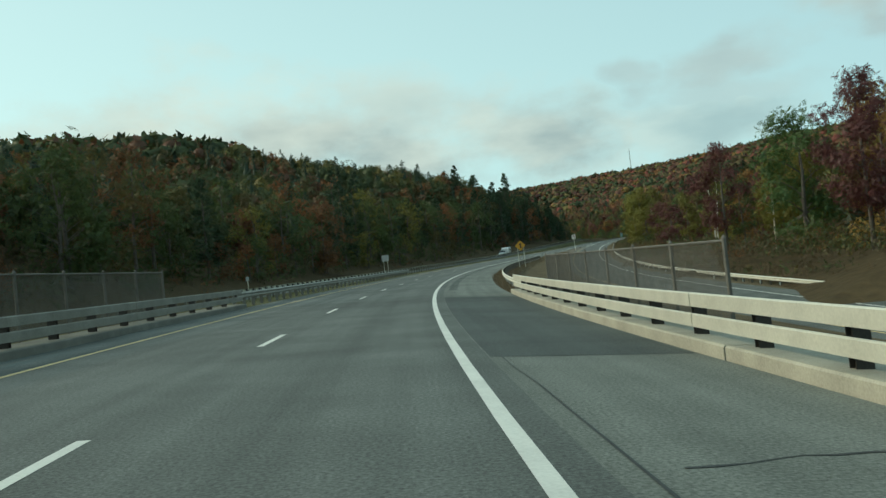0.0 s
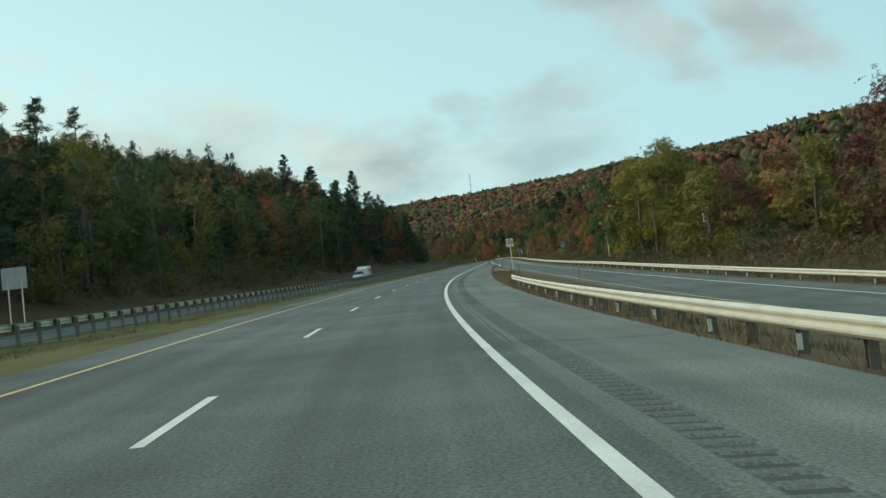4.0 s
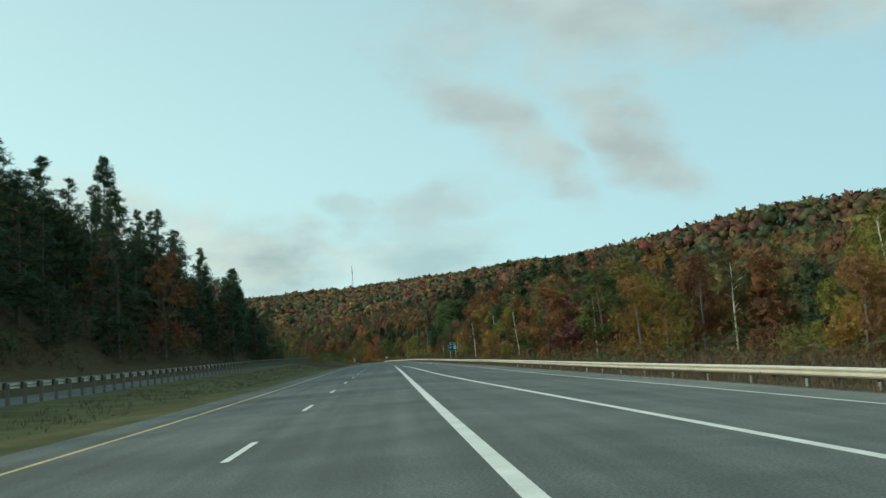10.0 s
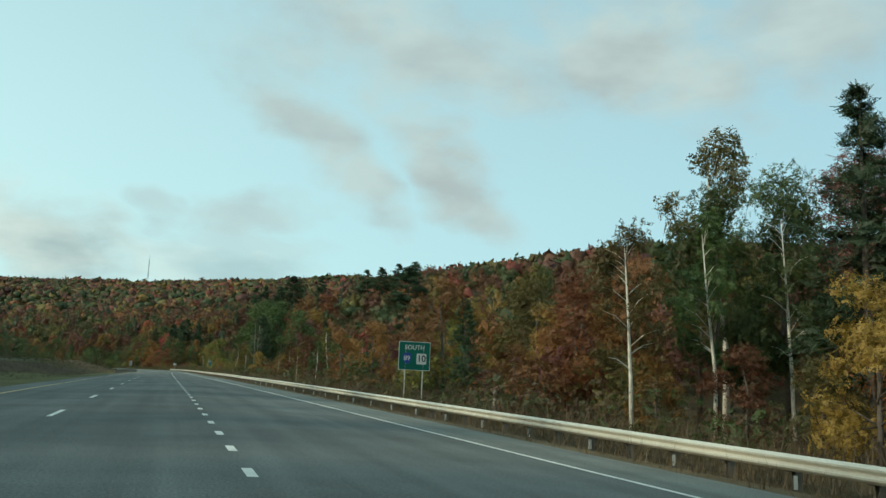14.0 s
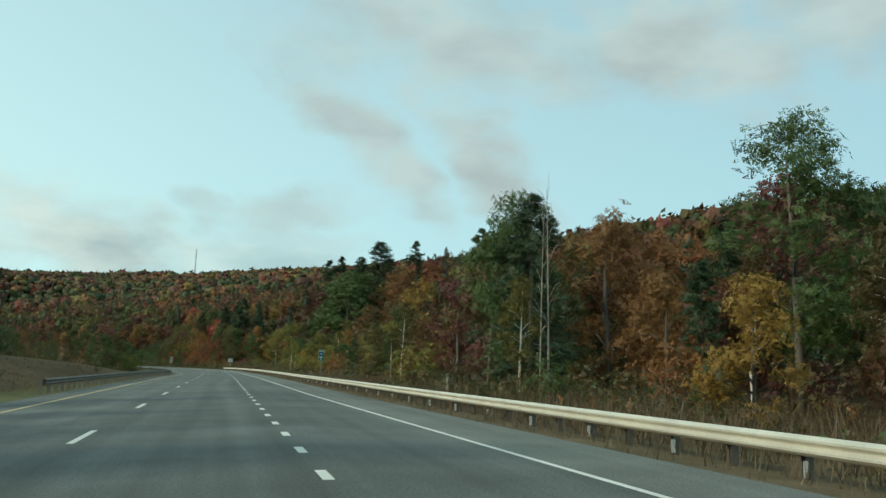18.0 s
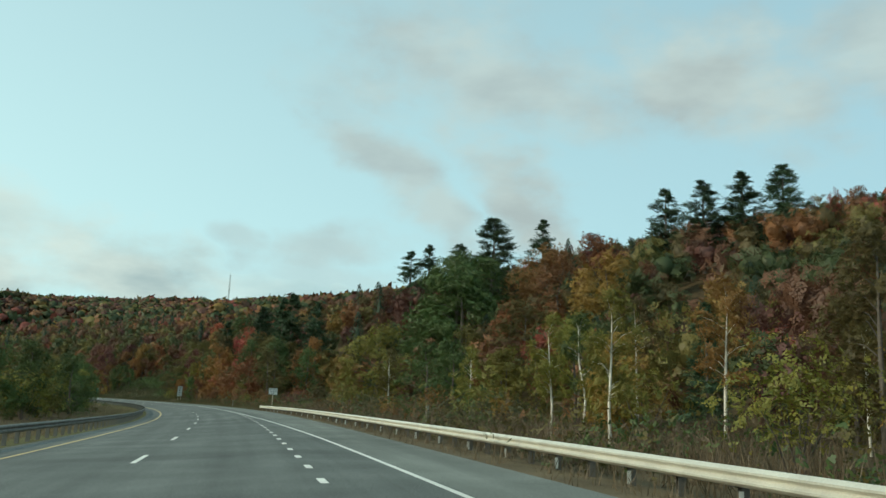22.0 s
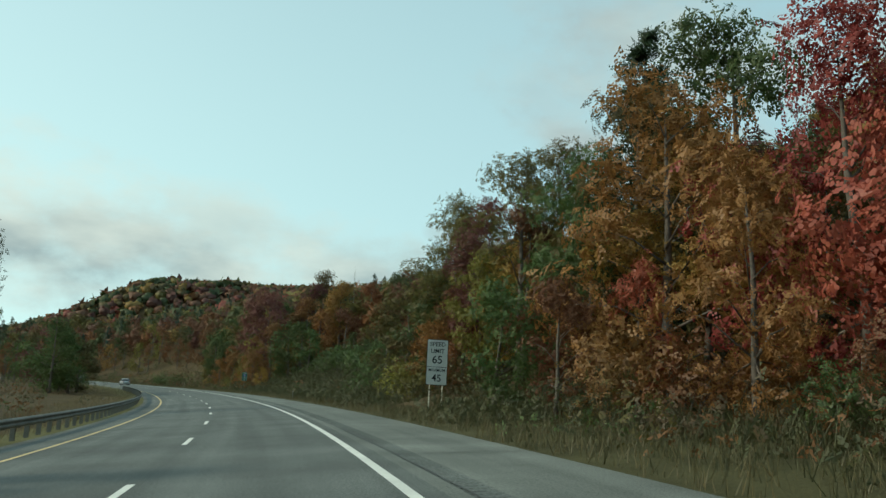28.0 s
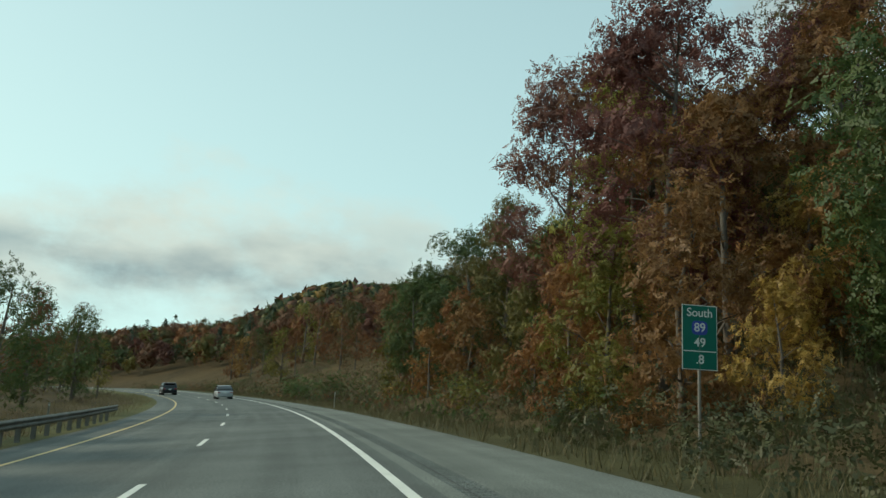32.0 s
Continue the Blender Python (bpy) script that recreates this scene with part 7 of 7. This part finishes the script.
    if suv:
        bm = bmesh.new()
        loft(bm, [section(y1 - 0.36, wt * 0.9, H - 0.1, H - 0.06, 0.015), section(y1 + 0.02, wt * 0.98, H - 0.1, H - 0.03, 0.02)])
        part("spoiler", bm, M["dark_paint"], g)
        bm = bmesh.new()
        tube(bm, [(0, y1 + 0.3, H - 0.01), (0, y1 + 0.18, H + 0.07)], [0.05, 0.015], 6)
        part("antenna", bm, M["trim"], g)
    return g


def park(g, s, lat, dz=0.0, turn=0.0):
    h = heading(s)
    fwd = (at(s + 1.5, lat) - at(s - 1.5, lat)).normalized()
    side = (at(s, lat + 0.8) - at(s, lat - 0.8)).normalized()
    up = side.cross(fwd).normalized()
    side = fwd.cross(up)
    m = Matrix((side, fwd, up)).transposed().to_4x4()
    g.matrix_world = Matrix.Translation(at(s, lat, dz)) @ m @ Matrix.Rotation(turn, 4, "Z")


suv = car("suv", "dark blue luxury SUV with tinted windows in the passing lane", M["dark_paint"], 4.9, 2.02, 1.8, 1.12, 0.28, (-2.38, -1.95), (0.55, 1.25), 0.38, True)
park(suv, 1052, -5.5, 0.004)
sedan = car("car", "silver grey hatchback driving in the near lane", M["silver_paint"], 4.4, 1.8, 1.5, 0.95, 0.2, (-2.1, -1.35), (0.4, 1.25), 0.32, False)
park(sedan, 1021, -1.8, 0.004)
truck = car("pickup", "white car on the oncoming carriageway", M["white_paint"], 5.2, 1.98, 1.85, 1.15, 0.32, (-0.4, -0.2), (0.75, 1.4), 0.38, False)
park(truck, 284, -25.2, -0.35 + float(opposite_rise(284)), math.pi)
trailer = new("trailer")
tagged(trailer, "pale boxy travel trailer towed behind a car", "trailer")
bm = bmesh.new()
loft(bm, [section(-2.6, 1.1, 0.5, 2.5, 0.2), section(-2.2, 1.2, 0.45, 2.65, 0.15), section(2.0, 1.2, 0.45, 2.65, 0.15), section(2.6, 1.1, 0.6, 2.2, 0.25)])
part("body", bm, M["white_paint"], trailer)
bm = bmesh.new()
box(bm, -1.22, 1.22, -0.9, 0.6, 1.5, 2.0, 0.03)
part("window_glass", bm, M["glass"], trailer)
bm = bmesh.new()
tube(bm, [(0, 2.4, 0.55), (0, 3.6, 0.5)], [0.06, 0.05], 6)
part("tow_bar", bm, M["trim"], trailer)
for sx in (-1, 1):
    wheel(trailer, sx * 1.05, -0.3, 0.35, 0.22, sx)
park(trailer, 291, -25.2, -0.35 + float(opposite_rise(291)), math.pi)
